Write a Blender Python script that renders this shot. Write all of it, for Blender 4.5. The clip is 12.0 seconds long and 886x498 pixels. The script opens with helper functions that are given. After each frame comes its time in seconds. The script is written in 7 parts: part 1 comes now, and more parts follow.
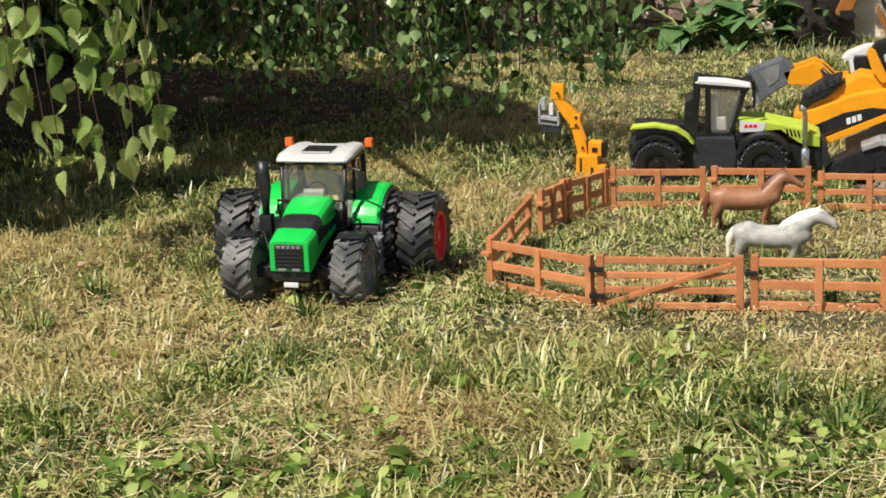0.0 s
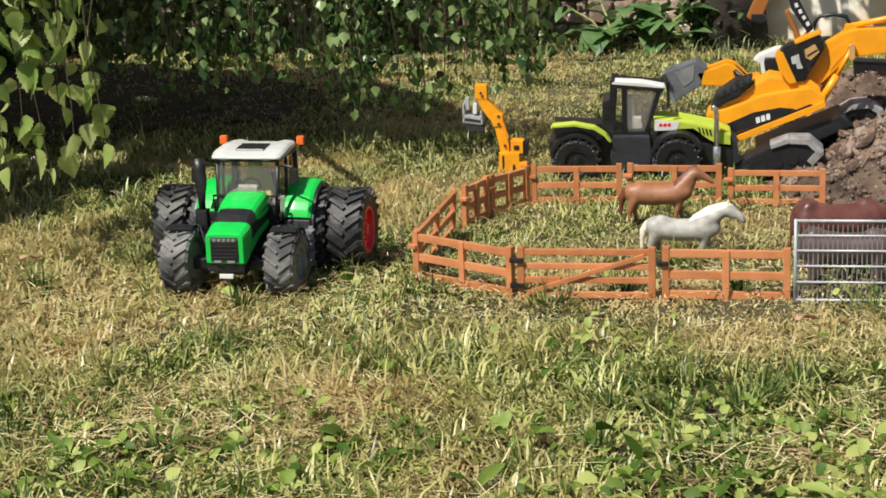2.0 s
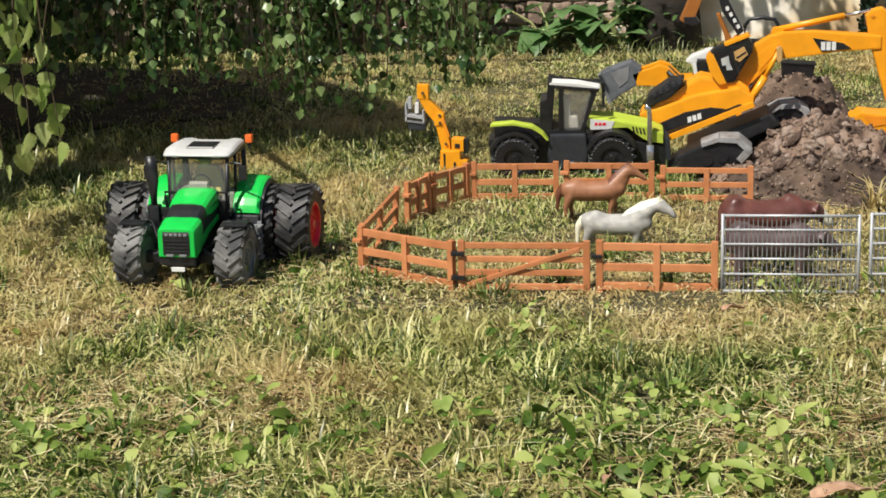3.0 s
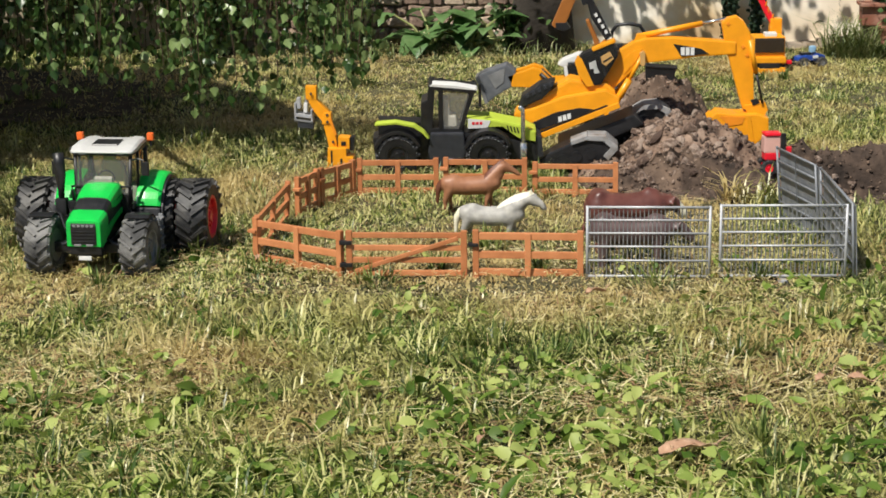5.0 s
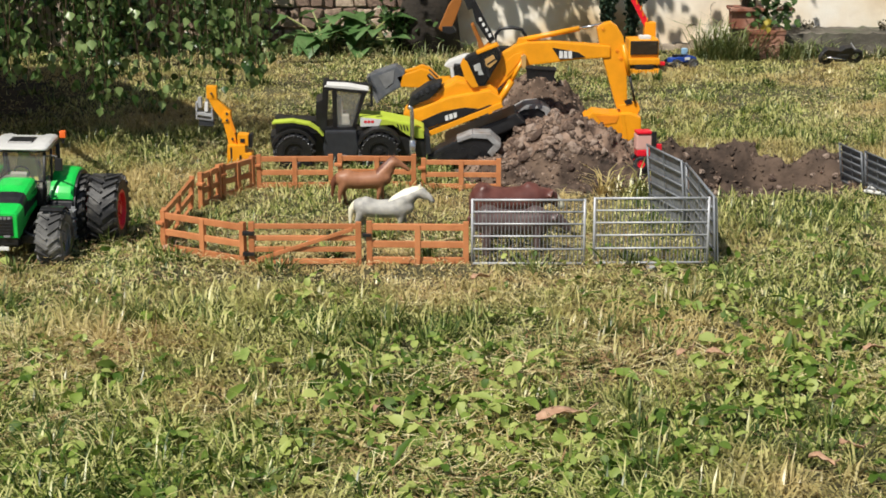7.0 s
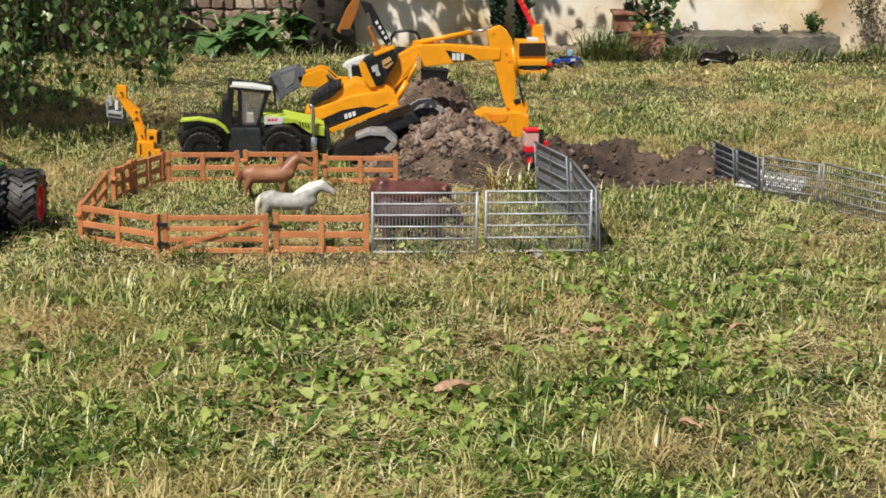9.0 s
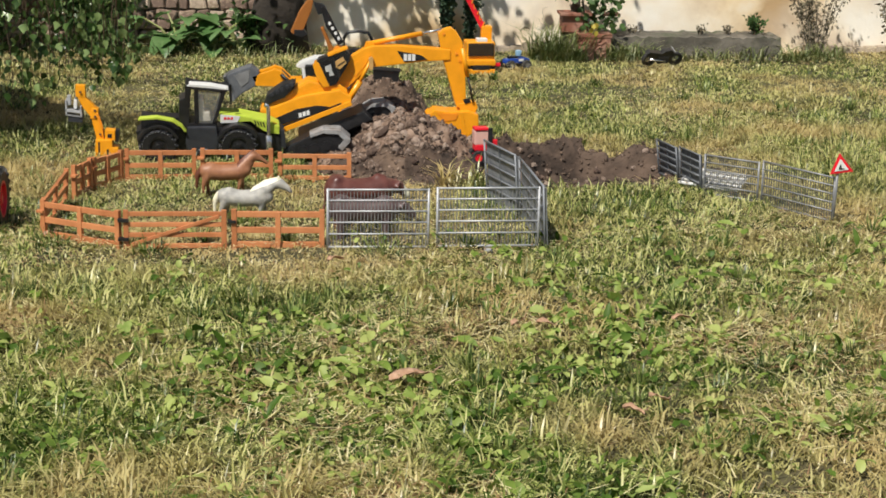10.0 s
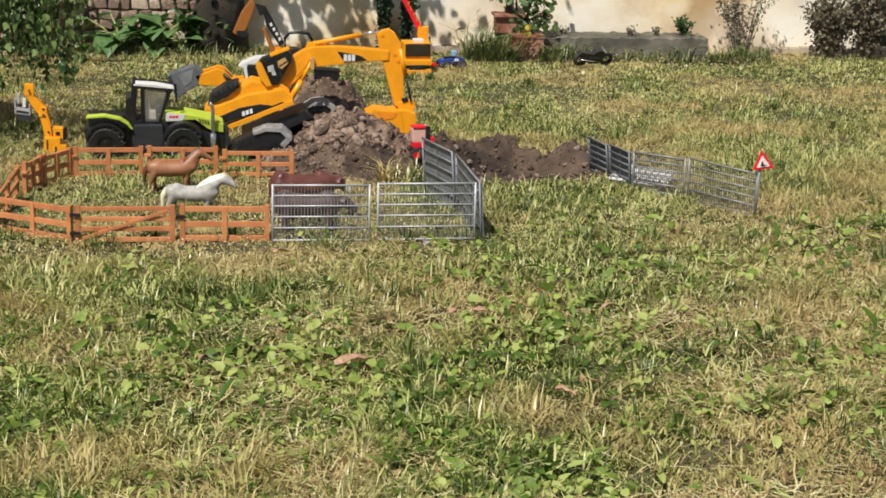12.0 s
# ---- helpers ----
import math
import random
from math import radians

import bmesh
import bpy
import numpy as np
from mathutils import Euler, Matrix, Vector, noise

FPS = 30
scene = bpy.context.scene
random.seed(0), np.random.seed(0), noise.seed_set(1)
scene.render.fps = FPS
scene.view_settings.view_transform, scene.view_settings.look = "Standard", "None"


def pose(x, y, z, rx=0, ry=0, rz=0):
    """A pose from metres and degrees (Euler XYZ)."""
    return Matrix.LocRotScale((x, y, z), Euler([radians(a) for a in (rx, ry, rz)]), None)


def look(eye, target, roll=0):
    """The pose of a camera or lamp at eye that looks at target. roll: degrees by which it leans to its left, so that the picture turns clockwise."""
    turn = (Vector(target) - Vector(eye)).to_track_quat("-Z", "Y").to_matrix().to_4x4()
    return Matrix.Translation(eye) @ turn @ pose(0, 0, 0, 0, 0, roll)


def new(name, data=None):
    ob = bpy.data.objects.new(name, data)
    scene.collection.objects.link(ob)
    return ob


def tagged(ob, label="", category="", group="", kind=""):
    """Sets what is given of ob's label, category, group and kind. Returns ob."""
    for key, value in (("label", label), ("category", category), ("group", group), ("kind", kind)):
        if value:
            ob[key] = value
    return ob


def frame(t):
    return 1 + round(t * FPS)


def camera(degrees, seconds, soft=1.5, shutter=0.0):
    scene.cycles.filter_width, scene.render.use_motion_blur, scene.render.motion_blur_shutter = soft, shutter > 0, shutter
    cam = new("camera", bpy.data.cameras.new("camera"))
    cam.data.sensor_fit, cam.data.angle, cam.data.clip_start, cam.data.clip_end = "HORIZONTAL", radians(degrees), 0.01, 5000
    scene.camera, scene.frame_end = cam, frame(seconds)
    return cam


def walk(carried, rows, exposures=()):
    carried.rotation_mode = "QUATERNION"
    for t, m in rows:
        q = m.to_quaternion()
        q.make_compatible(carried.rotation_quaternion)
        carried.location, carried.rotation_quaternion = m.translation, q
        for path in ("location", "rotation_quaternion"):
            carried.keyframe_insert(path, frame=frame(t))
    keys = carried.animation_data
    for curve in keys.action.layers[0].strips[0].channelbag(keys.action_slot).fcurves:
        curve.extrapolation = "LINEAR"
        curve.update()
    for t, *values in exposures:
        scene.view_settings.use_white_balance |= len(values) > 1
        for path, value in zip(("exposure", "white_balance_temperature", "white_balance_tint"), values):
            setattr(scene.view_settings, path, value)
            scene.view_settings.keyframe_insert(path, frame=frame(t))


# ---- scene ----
cam = camera(27.0, 12.0, soft=1.7)
PATH = [
    (0.0, look((-0.0625, 0.4686, 0.6140), (-0.5751, 2.8385, 0.0051), -2.455)),
    (0.5, look((-0.0576, 0.4499, 0.6172), (-0.5556, 2.8229, 0.0080), -2.380)),
    (1.0, look((-0.0539, 0.4259, 0.6215), (-0.5288, 2.8034, 0.0113), -2.263)),
    (1.5, look((-0.0447, 0.3933, 0.6278), (-0.4950, 2.7750, 0.0156), -2.166)),
    (2.0, look((-0.0399, 0.3557, 0.6346), (-0.4558, 2.7432, 0.0206), -1.995)),
    (2.5, look((-0.0314, 0.3083, 0.6439), (-0.4108, 2.7013, 0.0276), -1.820)),
    (3.0, look((-0.0267, 0.2580, 0.6537), (-0.3637, 2.6567, 0.0351), -1.588)),
    (5.0, look((-0.0088, 0.0511, 0.6953), (-0.1864, 2.4651, 0.0700), -0.800)),
    (5.5, look((-0.0069, -0.0006, 0.7064), (-0.1456, 2.4155, 0.0794), -0.609)),
    (6.0, look((-0.0058, -0.0522, 0.7176), (-0.1064, 2.3653, 0.0886), -0.423)),
    (6.5, look((-0.0057, -0.1018, 0.7285), (-0.0684, 2.3164, 0.0976), -0.238)),
    (7.0, look((-0.0081, -0.1546, 0.7396), (-0.0324, 2.2640, 0.1073), -0.049)),
    (9.0, look((-0.0255, -0.3583, 0.7801), (0.0987, 2.0565, 0.1450), 0.691)),
    (9.5, look((-0.0340, -0.4071, 0.7909), (0.1278, 2.0052, 0.1546), 0.892)),
    (10.0, look((-0.0392, -0.4572, 0.8010), (0.1555, 1.9525, 0.1641), 1.057)),
    (10.5, look((-0.0460, -0.5042, 0.8109), (0.1779, 1.9027, 0.1734), 1.204)),
    (11.0, look((-0.0527, -0.5361, 0.8165), (0.1967, 1.8684, 0.1791), 1.319)),
    (11.5, look((-0.0589, -0.5673, 0.8224), (0.2110, 1.8350, 0.1851), 1.421)),
    (12.0, look((-0.0619, -0.5898, 0.8264), (0.2224, 1.8109, 0.1893), 1.494)),
]
walk(cam, PATH, [(0.0, 0.33), (5.0, 0.22), (12.0, 0.13)])

# ---- light: a high midday sun behind the viewer's shoulder, clear sky ----
SUN_EL, SUN_AZ = 55.0, 214.0          # degrees; azimuth clockwise from +y
world = bpy.data.worlds.new("sky")
scene.world = world
world.use_nodes = True
wn = world.node_tree
sky = wn.nodes.new("ShaderNodeTexSky")
sky.sky_type = "NISHITA"
sky.sun_disc = False
sky.sun_elevation, sky.sun_rotation = radians(SUN_EL), radians(SUN_AZ)
wn.links.new(sky.outputs[0], wn.nodes["Background"].inputs[0])
wn.nodes["Background"].inputs[1].default_value = 0.058
sun_data = bpy.data.lights.new("sun", "SUN")
sun_data.energy, sun_data.angle, sun_data.color = 5.0, radians(0.5), (1.0, 0.95, 0.86)
sun = new("sun", sun_data)
sun_dir = Vector((math.sin(radians(SUN_AZ)) * math.cos(radians(SUN_EL)), math.cos(radians(SUN_AZ)) * math.cos(radians(SUN_EL)), math.sin(radians(SUN_EL))))
sun.matrix_world = look(sun_dir * 8, (0, 0, 0))


# ---- materials ----
def rgb(c):
    return (c[0], c[1], c[2], 1.0)


def material(name, ramp, scale=30.0, rough=0.5, metal=0.0, bump=0.0, bump_scale=200.0, detail=4.0, island=0.0, obj_random=0.0, patch=None, patch_scale=3.0, spec=0.5, trans=0.0, span=(0.3, 0.7)):
    """Principled surface. ramp: two or three colours mixed by noise; island: lightness change from piece to piece; patch: a second colour in wide patches."""
    m = bpy.data.materials.new(name)
    m.use_nodes = True
    nt = m.node_tree
    n, l = nt.nodes, nt.links
    b = n["Principled BSDF"]
    b.inputs["Roughness"].default_value = rough
    b.inputs["Metallic"].default_value = metal
    b.inputs["Specular IOR Level"].default_value = spec
    tc = n.new("ShaderNodeTexCoord")
    nz = n.new("ShaderNodeTexNoise")
    nz.inputs["Scale"].default_value, nz.inputs["Detail"].default_value = scale, detail
    l.new(tc.outputs["Object"], nz.inputs["Vector"])
    cr = n.new("ShaderNodeValToRGB")
    els = cr.color_ramp.elements
    els[0].position, els[1].position = span
    els[0].color, els[1].color = rgb(ramp[0]), rgb(ramp[-1])
    if len(ramp) == 3:
        els.new(0.5).color = rgb(ramp[1])
    fac = nz.outputs["Fac"]
    if island or obj_random:
        src = n.new("ShaderNodeNewGeometry").outputs["Random Per Island"] if island else n.new("ShaderNodeObjectInfo").outputs["Random"]
        mx = n.new("ShaderNodeMath")
        mx.operation = "MULTIPLY_ADD"
        l.new(src, mx.inputs[0])
        mx.inputs[1].default_value = island or obj_random
        sub = n.new("ShaderNodeMath")
        sub.operation = "SUBTRACT"
        l.new(fac, sub.inputs[0])
        sub.inputs[1].default_value = (island or obj_random) / 2
        l.new(sub.outputs[0], mx.inputs[2])
        fac = mx.outputs[0]
    l.new(fac, cr.inputs["Fac"])
    col = cr.outputs["Color"]
    if patch:
        pz = n.new("ShaderNodeTexNoise")
        pz.inputs["Scale"].default_value, pz.inputs["Detail"].default_value = patch_scale, 5.0
        l.new(tc.outputs["Object"], pz.inputs["Vector"])
        pr = n.new("ShaderNodeValToRGB")
        pr.color_ramp.elements[0].position, pr.color_ramp.elements[1].position = 0.45, 0.62
        l.new(pz.outputs["Fac"], pr.inputs["Fac"])
        mix = n.new("ShaderNodeMix")
        mix.data_type = "RGBA"
        l.new(pr.outputs["Color"], mix.inputs["Factor"])
        l.new(col, mix.inputs["A"])
        mix.inputs["B"].default_value = rgb(patch)
        col = mix.outputs["Result"]
    l.new(col, b.inputs["Base Color"])
    if bump:
        bz = n.new("ShaderNodeTexNoise")
        bz.inputs["Scale"].default_value, bz.inputs["Detail"].default_value = bump_scale, 6.0
        l.new(tc.outputs["Object"], bz.inputs["Vector"])
        bp = n.new("ShaderNodeBump")
        bp.inputs["Strength"].default_value, bp.inputs["Distance"].default_value = bump, 0.004
        l.new(bz.outputs["Fac"], bp.inputs["Height"])
        l.new(bp.outputs["Normal"], b.inputs["Normal"])
    if trans:
        tr = n.new("ShaderNodeBsdfTranslucent")
        l.new(col, tr.inputs["Color"])
        ms = n.new("ShaderNodeMixShader")
        ms.inputs[0].default_value = trans
        l.new(b.outputs[0], ms.inputs[1])
        l.new(tr.outputs[0], ms.inputs[2])
        l.new(ms.outputs[0], n["Material Output"].inputs["Surface"])
    return m


def plastic(name, c, rough=0.38, dirt=0.86):
    return material(name, [tuple(v * dirt for v in c), c], 45.0, rough, 0.0, 0.06, 320.0)


M_GREEN = plastic("green plastic", (0.01, 0.52, 0.07), 0.3)
M_YELLOW = plastic("yellow plastic", (0.86, 0.34, 0.010), 0.36)
M_ORANGE = plastic("orange plastic", (0.82, 0.27, 0.015), 0.4)
M_LIME = plastic("lime plastic", (0.50, 0.62, 0.07), 0.34)
M_BLACK = material("black plastic", [(0.008, 0.008, 0.009), (0.018, 0.018, 0.02)], 60, 0.42, 0, 0.08, 260)
M_DARK = material("dark grey plastic", [(0.022, 0.024, 0.03), (0.035, 0.038, 0.045)], 60, 0.45, 0, 0.06, 260)
M_TYRE = material("tyre rubber", [(0.012, 0.012, 0.013), (0.026, 0.026, 0.027)], 50, 0.55, 0, 0.15, 240, patch=(0.06, 0.057, 0.052), patch_scale=38)
M_DUSTY = material("dusty tyre rubber", [(0.11, 0.11, 0.107), (0.25, 0.243, 0.23)], 60, 0.75, 0, 0.2, 240, patch=(0.035, 0.035, 0.035), patch_scale=30)
M_WHITE = plastic("white plastic", (0.72, 0.72, 0.70), 0.35, 0.92)
M_ROOF = plastic("off-white roof plastic", (0.56, 0.56, 0.54), 0.35, 0.92)
M_RED = plastic("red plastic", (0.78, 0.012, 0.03), 0.35)
M_REFLECTOR = plastic("orange lens plastic", (0.9, 0.16, 0.03), 0.25)
M_GREY = material("grey plastic", [(0.17, 0.175, 0.18), (0.25, 0.255, 0.26)], 50, 0.4, 0.1, 0.08, 240)
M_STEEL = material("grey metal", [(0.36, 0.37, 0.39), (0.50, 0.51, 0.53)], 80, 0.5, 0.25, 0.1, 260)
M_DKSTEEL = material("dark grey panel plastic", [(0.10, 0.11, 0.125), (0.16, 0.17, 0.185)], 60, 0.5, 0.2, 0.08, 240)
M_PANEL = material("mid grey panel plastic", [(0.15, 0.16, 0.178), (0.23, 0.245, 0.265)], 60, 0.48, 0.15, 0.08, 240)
M_FENCE = material("brown fence plastic", [(0.42, 0.155, 0.06), (0.57, 0.23, 0.095)], 40, 0.45, 0, 0.1, 240, obj_random=0.35)
M_INTERIOR = material("pale interior plastic", [(0.32, 0.33, 0.32), (0.5, 0.5, 0.48)], 60, 0.5)
M_DOLL = plastic("yellow figure plastic", (0.85, 0.80, 0.30), 0.5)
M_SOIL = material("dry soil", [(0.085, 0.055, 0.04), (0.19, 0.125, 0.088), (0.34, 0.245, 0.185)], 30, 0.95, 0, 1.0, 90, 8, patch=(0.11, 0.068, 0.046), patch_scale=9)
M_CLOD = material("soil clods", [(0.055, 0.035, 0.025), (0.14, 0.092, 0.065), (0.27, 0.195, 0.145)], 26, 0.95, 0, 0.9, 110, 8, island=0.55)
M_MOIST = material("dark moist soil", [(0.020, 0.013, 0.009), (0.058, 0.038, 0.027), (0.165, 0.112, 0.078)], 26, 0.95, 0, 1.0, 90, 8, island=0.4, patch=(0.115, 0.077, 0.054), patch_scale=7)
M_WALL = material("weathered lime plaster", [(0.50, 0.34, 0.18), (0.78, 0.62, 0.40), (0.90, 0.84, 0.72)], 5.0, 0.9, 0, 0.35, 40, 9, patch=(0.84, 0.80, 0.72), patch_scale=1.1, span=(0.4, 0.62))
M_SOIL_SHADED = material("soil darkened for shade", [(0.045, 0.029, 0.02), (0.10, 0.066, 0.046), (0.20, 0.14, 0.10)], 30, 0.95, 0, 1.0, 90, 8, patch=(0.07, 0.045, 0.03), patch_scale=9)
M_STONE = material("grey weathered masonry", [(0.18, 0.15, 0.12), (0.34, 0.275, 0.21), (0.52, 0.43, 0.33)], 7, 0.95, 0, 0.8, 30, 9, patch=(0.36, 0.30, 0.21), patch_scale=3.2)
M_CONCRETE = material("old concrete", [(0.045, 0.042, 0.034), (0.10, 0.09, 0.072), (0.19, 0.17, 0.14)], 14, 0.95, 0, 1.0, 60, 9, patch=(0.065, 0.075, 0.042), patch_scale=9)
M_RUBBLE = material("warm rubble stone", [(0.19, 0.13, 0.10), (0.36, 0.26, 0.19), (0.54, 0.43, 0.33)], 3.0, 0.95, 0, 0.7, 14, 8, obj_random=0.6)
M_TERRA = material("terracotta", [(0.15, 0.05, 0.03), (0.27, 0.10, 0.06)], 30, 0.8, 0, 0.3, 90, 6, patch=(0.45, 0.26, 0.19), patch_scale=9)
M_BARK = material("dark bark", [(0.018, 0.014, 0.011), (0.05, 0.04, 0.032)], 24, 0.95, 0, 1.0, 60, 8)
M_TWIG = material("twig bark", [(0.05, 0.032, 0.018), (0.10, 0.065, 0.035)], 40, 0.8)
# birch leaf twice: darkened for shaded shoots, then lightened for sunlit near ones
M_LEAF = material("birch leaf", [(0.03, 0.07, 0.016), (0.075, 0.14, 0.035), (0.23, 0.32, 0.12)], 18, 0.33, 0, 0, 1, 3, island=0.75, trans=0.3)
M_LEAF_NEAR = material("birch leaf lit copy", [(0.20, 0.31, 0.065), (0.36, 0.46, 0.13), (0.52, 0.58, 0.23)], 18, 0.42, 0, 0, 1, 3, island=0.5, trans=0.5)
M_SHRUB = material("shrub leaf", [(0.04, 0.09, 0.025), (0.09, 0.16, 0.045)], 12, 0.5, 0, 0, 1, 3, island=0.5, trans=0.25)
M_RHUBARB = material("broad garden leaf", [(0.08, 0.17, 0.05), (0.19, 0.30, 0.12)], 14, 0.4, 0, 0.3, 60, 3, island=0.4, trans=0.25)
M_DRYTWIG = material("dry shrub stem", [(0.10, 0.085, 0.06), (0.22, 0.19, 0.14)], 30, 0.9, 0, 0, 1, 3, island=0.5)
M_DEAD = material("dead brown leaf", [(0.34, 0.18, 0.10), (0.68, 0.46, 0.31)], 60, 0.7, 0, 0.4, 120, 5, trans=0.15)
M_BLADE = material("grass blade", [(0.045, 0.088, 0.012), (0.25, 0.30, 0.053), (0.61, 0.60, 0.25)], 4.5, 0.36, 0, 0, 1, 4, island=1.0, patch=(0.54, 0.43, 0.19), patch_scale=2.6, trans=0.32)
M_STRAW = material("dry straw", [(0.33, 0.20, 0.10), (0.60, 0.48, 0.22), (0.80, 0.72, 0.41)], 6, 0.6, 0, 0, 1, 3, island=0.8, trans=0.2)
M_TUFT = material("coarse dark grass", [(0.05, 0.09, 0.018), (0.13, 0.19, 0.04), (0.30, 0.35, 0.11)], 6, 0.4, 0, 0, 1, 3, island=0.8, trans=0.3)
M_CLOVER = material("clover leaf", [(0.07, 0.135, 0.018), (0.20, 0.29, 0.05), (0.44, 0.50, 0.15)], 9, 0.5, 0, 0, 1, 3, island=0.6, trans=0.35, spec=0.3)
M_WEED = material("broad weed leaf", [(0.12, 0.20, 0.035), (0.22, 0.31, 0.07), (0.37, 0.44, 0.14)], 30, 0.55, 0, 0.2, 150, 3, island=0.5, trans=0.3, spec=0.25)
M_GROUND = material("lawn soil", [(0.022, 0.024, 0.009), (0.045, 0.043, 0.016), (0.11, 0.085, 0.038)], 14, 0.95, 0, 0.8, 120, 9, patch=(0.085, 0.075, 0.033), patch_scale=3.0)


def glass_material(name, tint, rough=0.05, opacity=0.35):
    """Thin tinted toy window."""
    m = bpy.data.materials.new(name)
    m.use_nodes = True
    n, l = m.node_tree.nodes, m.node_tree.links
    b = n["Principled BSDF"]
    b.inputs["Base Color"].default_value = rgb(tint)
    b.inputs["Roughness"].default_value = rough
    t = n.new("ShaderNodeBsdfTransparent")
    t.inputs["Color"].default_value = (0.93, 0.91, 0.86, 1)
    mx = n.new("ShaderNodeMixShader")
    mx.inputs[0].default_value = opacity
    l.new(t.outputs[0], mx.inputs[1])
    l.new(b.outputs[0], mx.inputs[2])
    l.new(mx.outputs[0], n["Material Output"].inputs["Surface"])
    return m


# grey tint and opacity of these two imitate sky reflected in the panes
M_GLASS = glass_material("smoked clear window with tinted-in sky haze", (0.20, 0.205, 0.21), 0.06, 0.17)
M_GLASS_PALE = glass_material("clear window with tinted-in reflection", (0.36, 0.36, 0.34), 0.12, 0.20)
M_GLASS_DARK = glass_material("dark window", (0.02, 0.02, 0.02), 0.08, 0.85)


# ---- mesh helpers ----
def box(bm, c, s, m=None, taper=1.0):
    """Box of size s centred on c; taper scales its top."""
    vs = []
    for z in (-0.5, 0.5):
        k = taper if z > 0 else 1.0
        for x, y in ((-0.5, -0.5), (0.5, -0.5), (0.5, 0.5), (-0.5, 0.5)):
            v = Vector((c[0] + x * s[0] * k, c[1] + y * s[1] * k, c[2] + z * s[2]))
            vs.append(bm.verts.new(m @ v if m else v))
    for f in ((3, 2, 1, 0), (4, 5, 6, 7), (0, 1, 5, 4), (1, 2, 6, 5), (2, 3, 7, 6), (3, 0, 4, 7)):
        bm.faces.new([vs[i] for i in f])


def slab(bm, pts, y0, y1, k=1.0, inset=1.0):
    """A side outline (x, z) times k, given thickness from y0 to y1."""
    a = [bm.verts.new((x * k, y0, z * k)) for x, z in pts]
    b = [bm.verts.new((x * k, y1, z * k)) for x, z in pts]
    n = len(pts)
    area = sum(pts[i][0] * pts[(i + 1) % n][1] - pts[(i + 1) % n][0] * pts[i][1] for i in range(n))
    fa, fb = bm.faces.new(a), bm.faces.new(b)
    sides = [bm.faces.new((a[i], a[(i + 1) % n], b[(i + 1) % n], b[i])) for i in range(n)]
    bmesh.ops.recalc_face_normals(bm, faces=[fa, fb] + sides)


def rod(bm, p, q, r, r2=None, seg=8, caps=True):
    p, q = Vector(p), Vector(q)
    r2 = r if r2 is None else r2
    turn = (q - p).to_track_quat("Z", "Y").to_matrix()
    rings = []
    for c, rad in ((p, r), (q, r2)):
        rings.append([bm.verts.new(c + turn @ Vector((math.cos(2 * math.pi * i / seg) * rad, math.sin(2 * math.pi * i / seg) * rad, 0))) for i in range(seg)])
    for i in range(seg):
        bm.faces.new((rings[0][i], rings[0][(i + 1) % seg], rings[1][(i + 1) % seg], rings[1][i]))
    if caps:
        bm.faces.new(rings[0][::-1])
        bm.faces.new(rings[1])


def tube(bm, pts, radii, seg=8):
    """A bent round bar through pts."""
    pts = [Vector(p) for p in pts]
    rings = []
    for i, p in enumerate(pts):
        d = (pts[min(i + 1, len(pts) - 1)] - pts[max(i - 1, 0)]).normalized()
        turn = d.to_track_quat("Z", "Y").to_matrix()
        r = radii[i] if isinstance(radii, (list, tuple)) else radii
        rings.append([bm.verts.new(p + turn @ Vector((math.cos(2 * math.pi * j / seg) * r, math.sin(2 * math.pi * j / seg) * r, 0))) for j in range(seg)])
    for a, b in zip(rings, rings[1:]):
        for j in range(seg):
            bm.faces.new((a[j], a[(j + 1) % seg], b[(j + 1) % seg], b[j]))
    bm.faces.new(rings[0][::-1])
    bm.faces.new(rings[-1])


def lathe(bm, profile, seg=32, centre=(0, 0, 0)):
    """A turned body about the y axis; profile of (radius, y)."""
    rings = []
    for r, y in profile:
        rings.append([bm.verts.new((centre[0] + r * math.cos(2 * math.pi * i / seg), centre[1] + y, centre[2] + r * math.sin(2 * math.pi * i / seg))) for i in range(seg)])
    fs = []
    for a, b in zip(rings, rings[1:]):
        for i in range(seg):
            fs.append(bm.faces.new((a[i], a[(i + 1) % seg], b[(i + 1) % seg], b[i])))
    if profile[0][0] < 0.002:
        fs.append(bm.faces.new(rings[0]))
    if profile[-1][0] < 0.002:
        fs.append(bm.faces.new(rings[-1][::-1]))
    bmesh.ops.recalc_face_normals(bm, faces=fs)


def finish(bm, width, segments=2):
    bmesh.ops.bevel(bm, geom=[e for e in bm.edges], offset=width, offset_type="OFFSET", segments=segments, affect="EDGES", profile=0.7, clamp_overlap=True)


def mesh_of(name, bm, mat, smooth=False):
    me = bpy.data.meshes.new(name)
    bm.to_mesh(me)
    bm.free()
    me.materials.append(mat)
    if smooth:
        for p in me.polygons:
            p.use_smooth = True
    return me


def part(name, bm, mat, parent, label="", smooth=False, bevel=0.0):
    if bevel:
        finish(bm, bevel)
    ob = new(name, mesh_of(name, bm, mat, smooth))
    ob.parent = parent
    if label:
        ob["label"] = label
    return ob


def clear_pane(ob):
    ob.visible_shadow = False
    return ob


def thing(name, m, label, category, group="", kind=""):
    ob = new(name)
    ob.empty_display_size = 0.05
    ob.matrix_world = m
    return tagged(ob, label, category, group, kind)


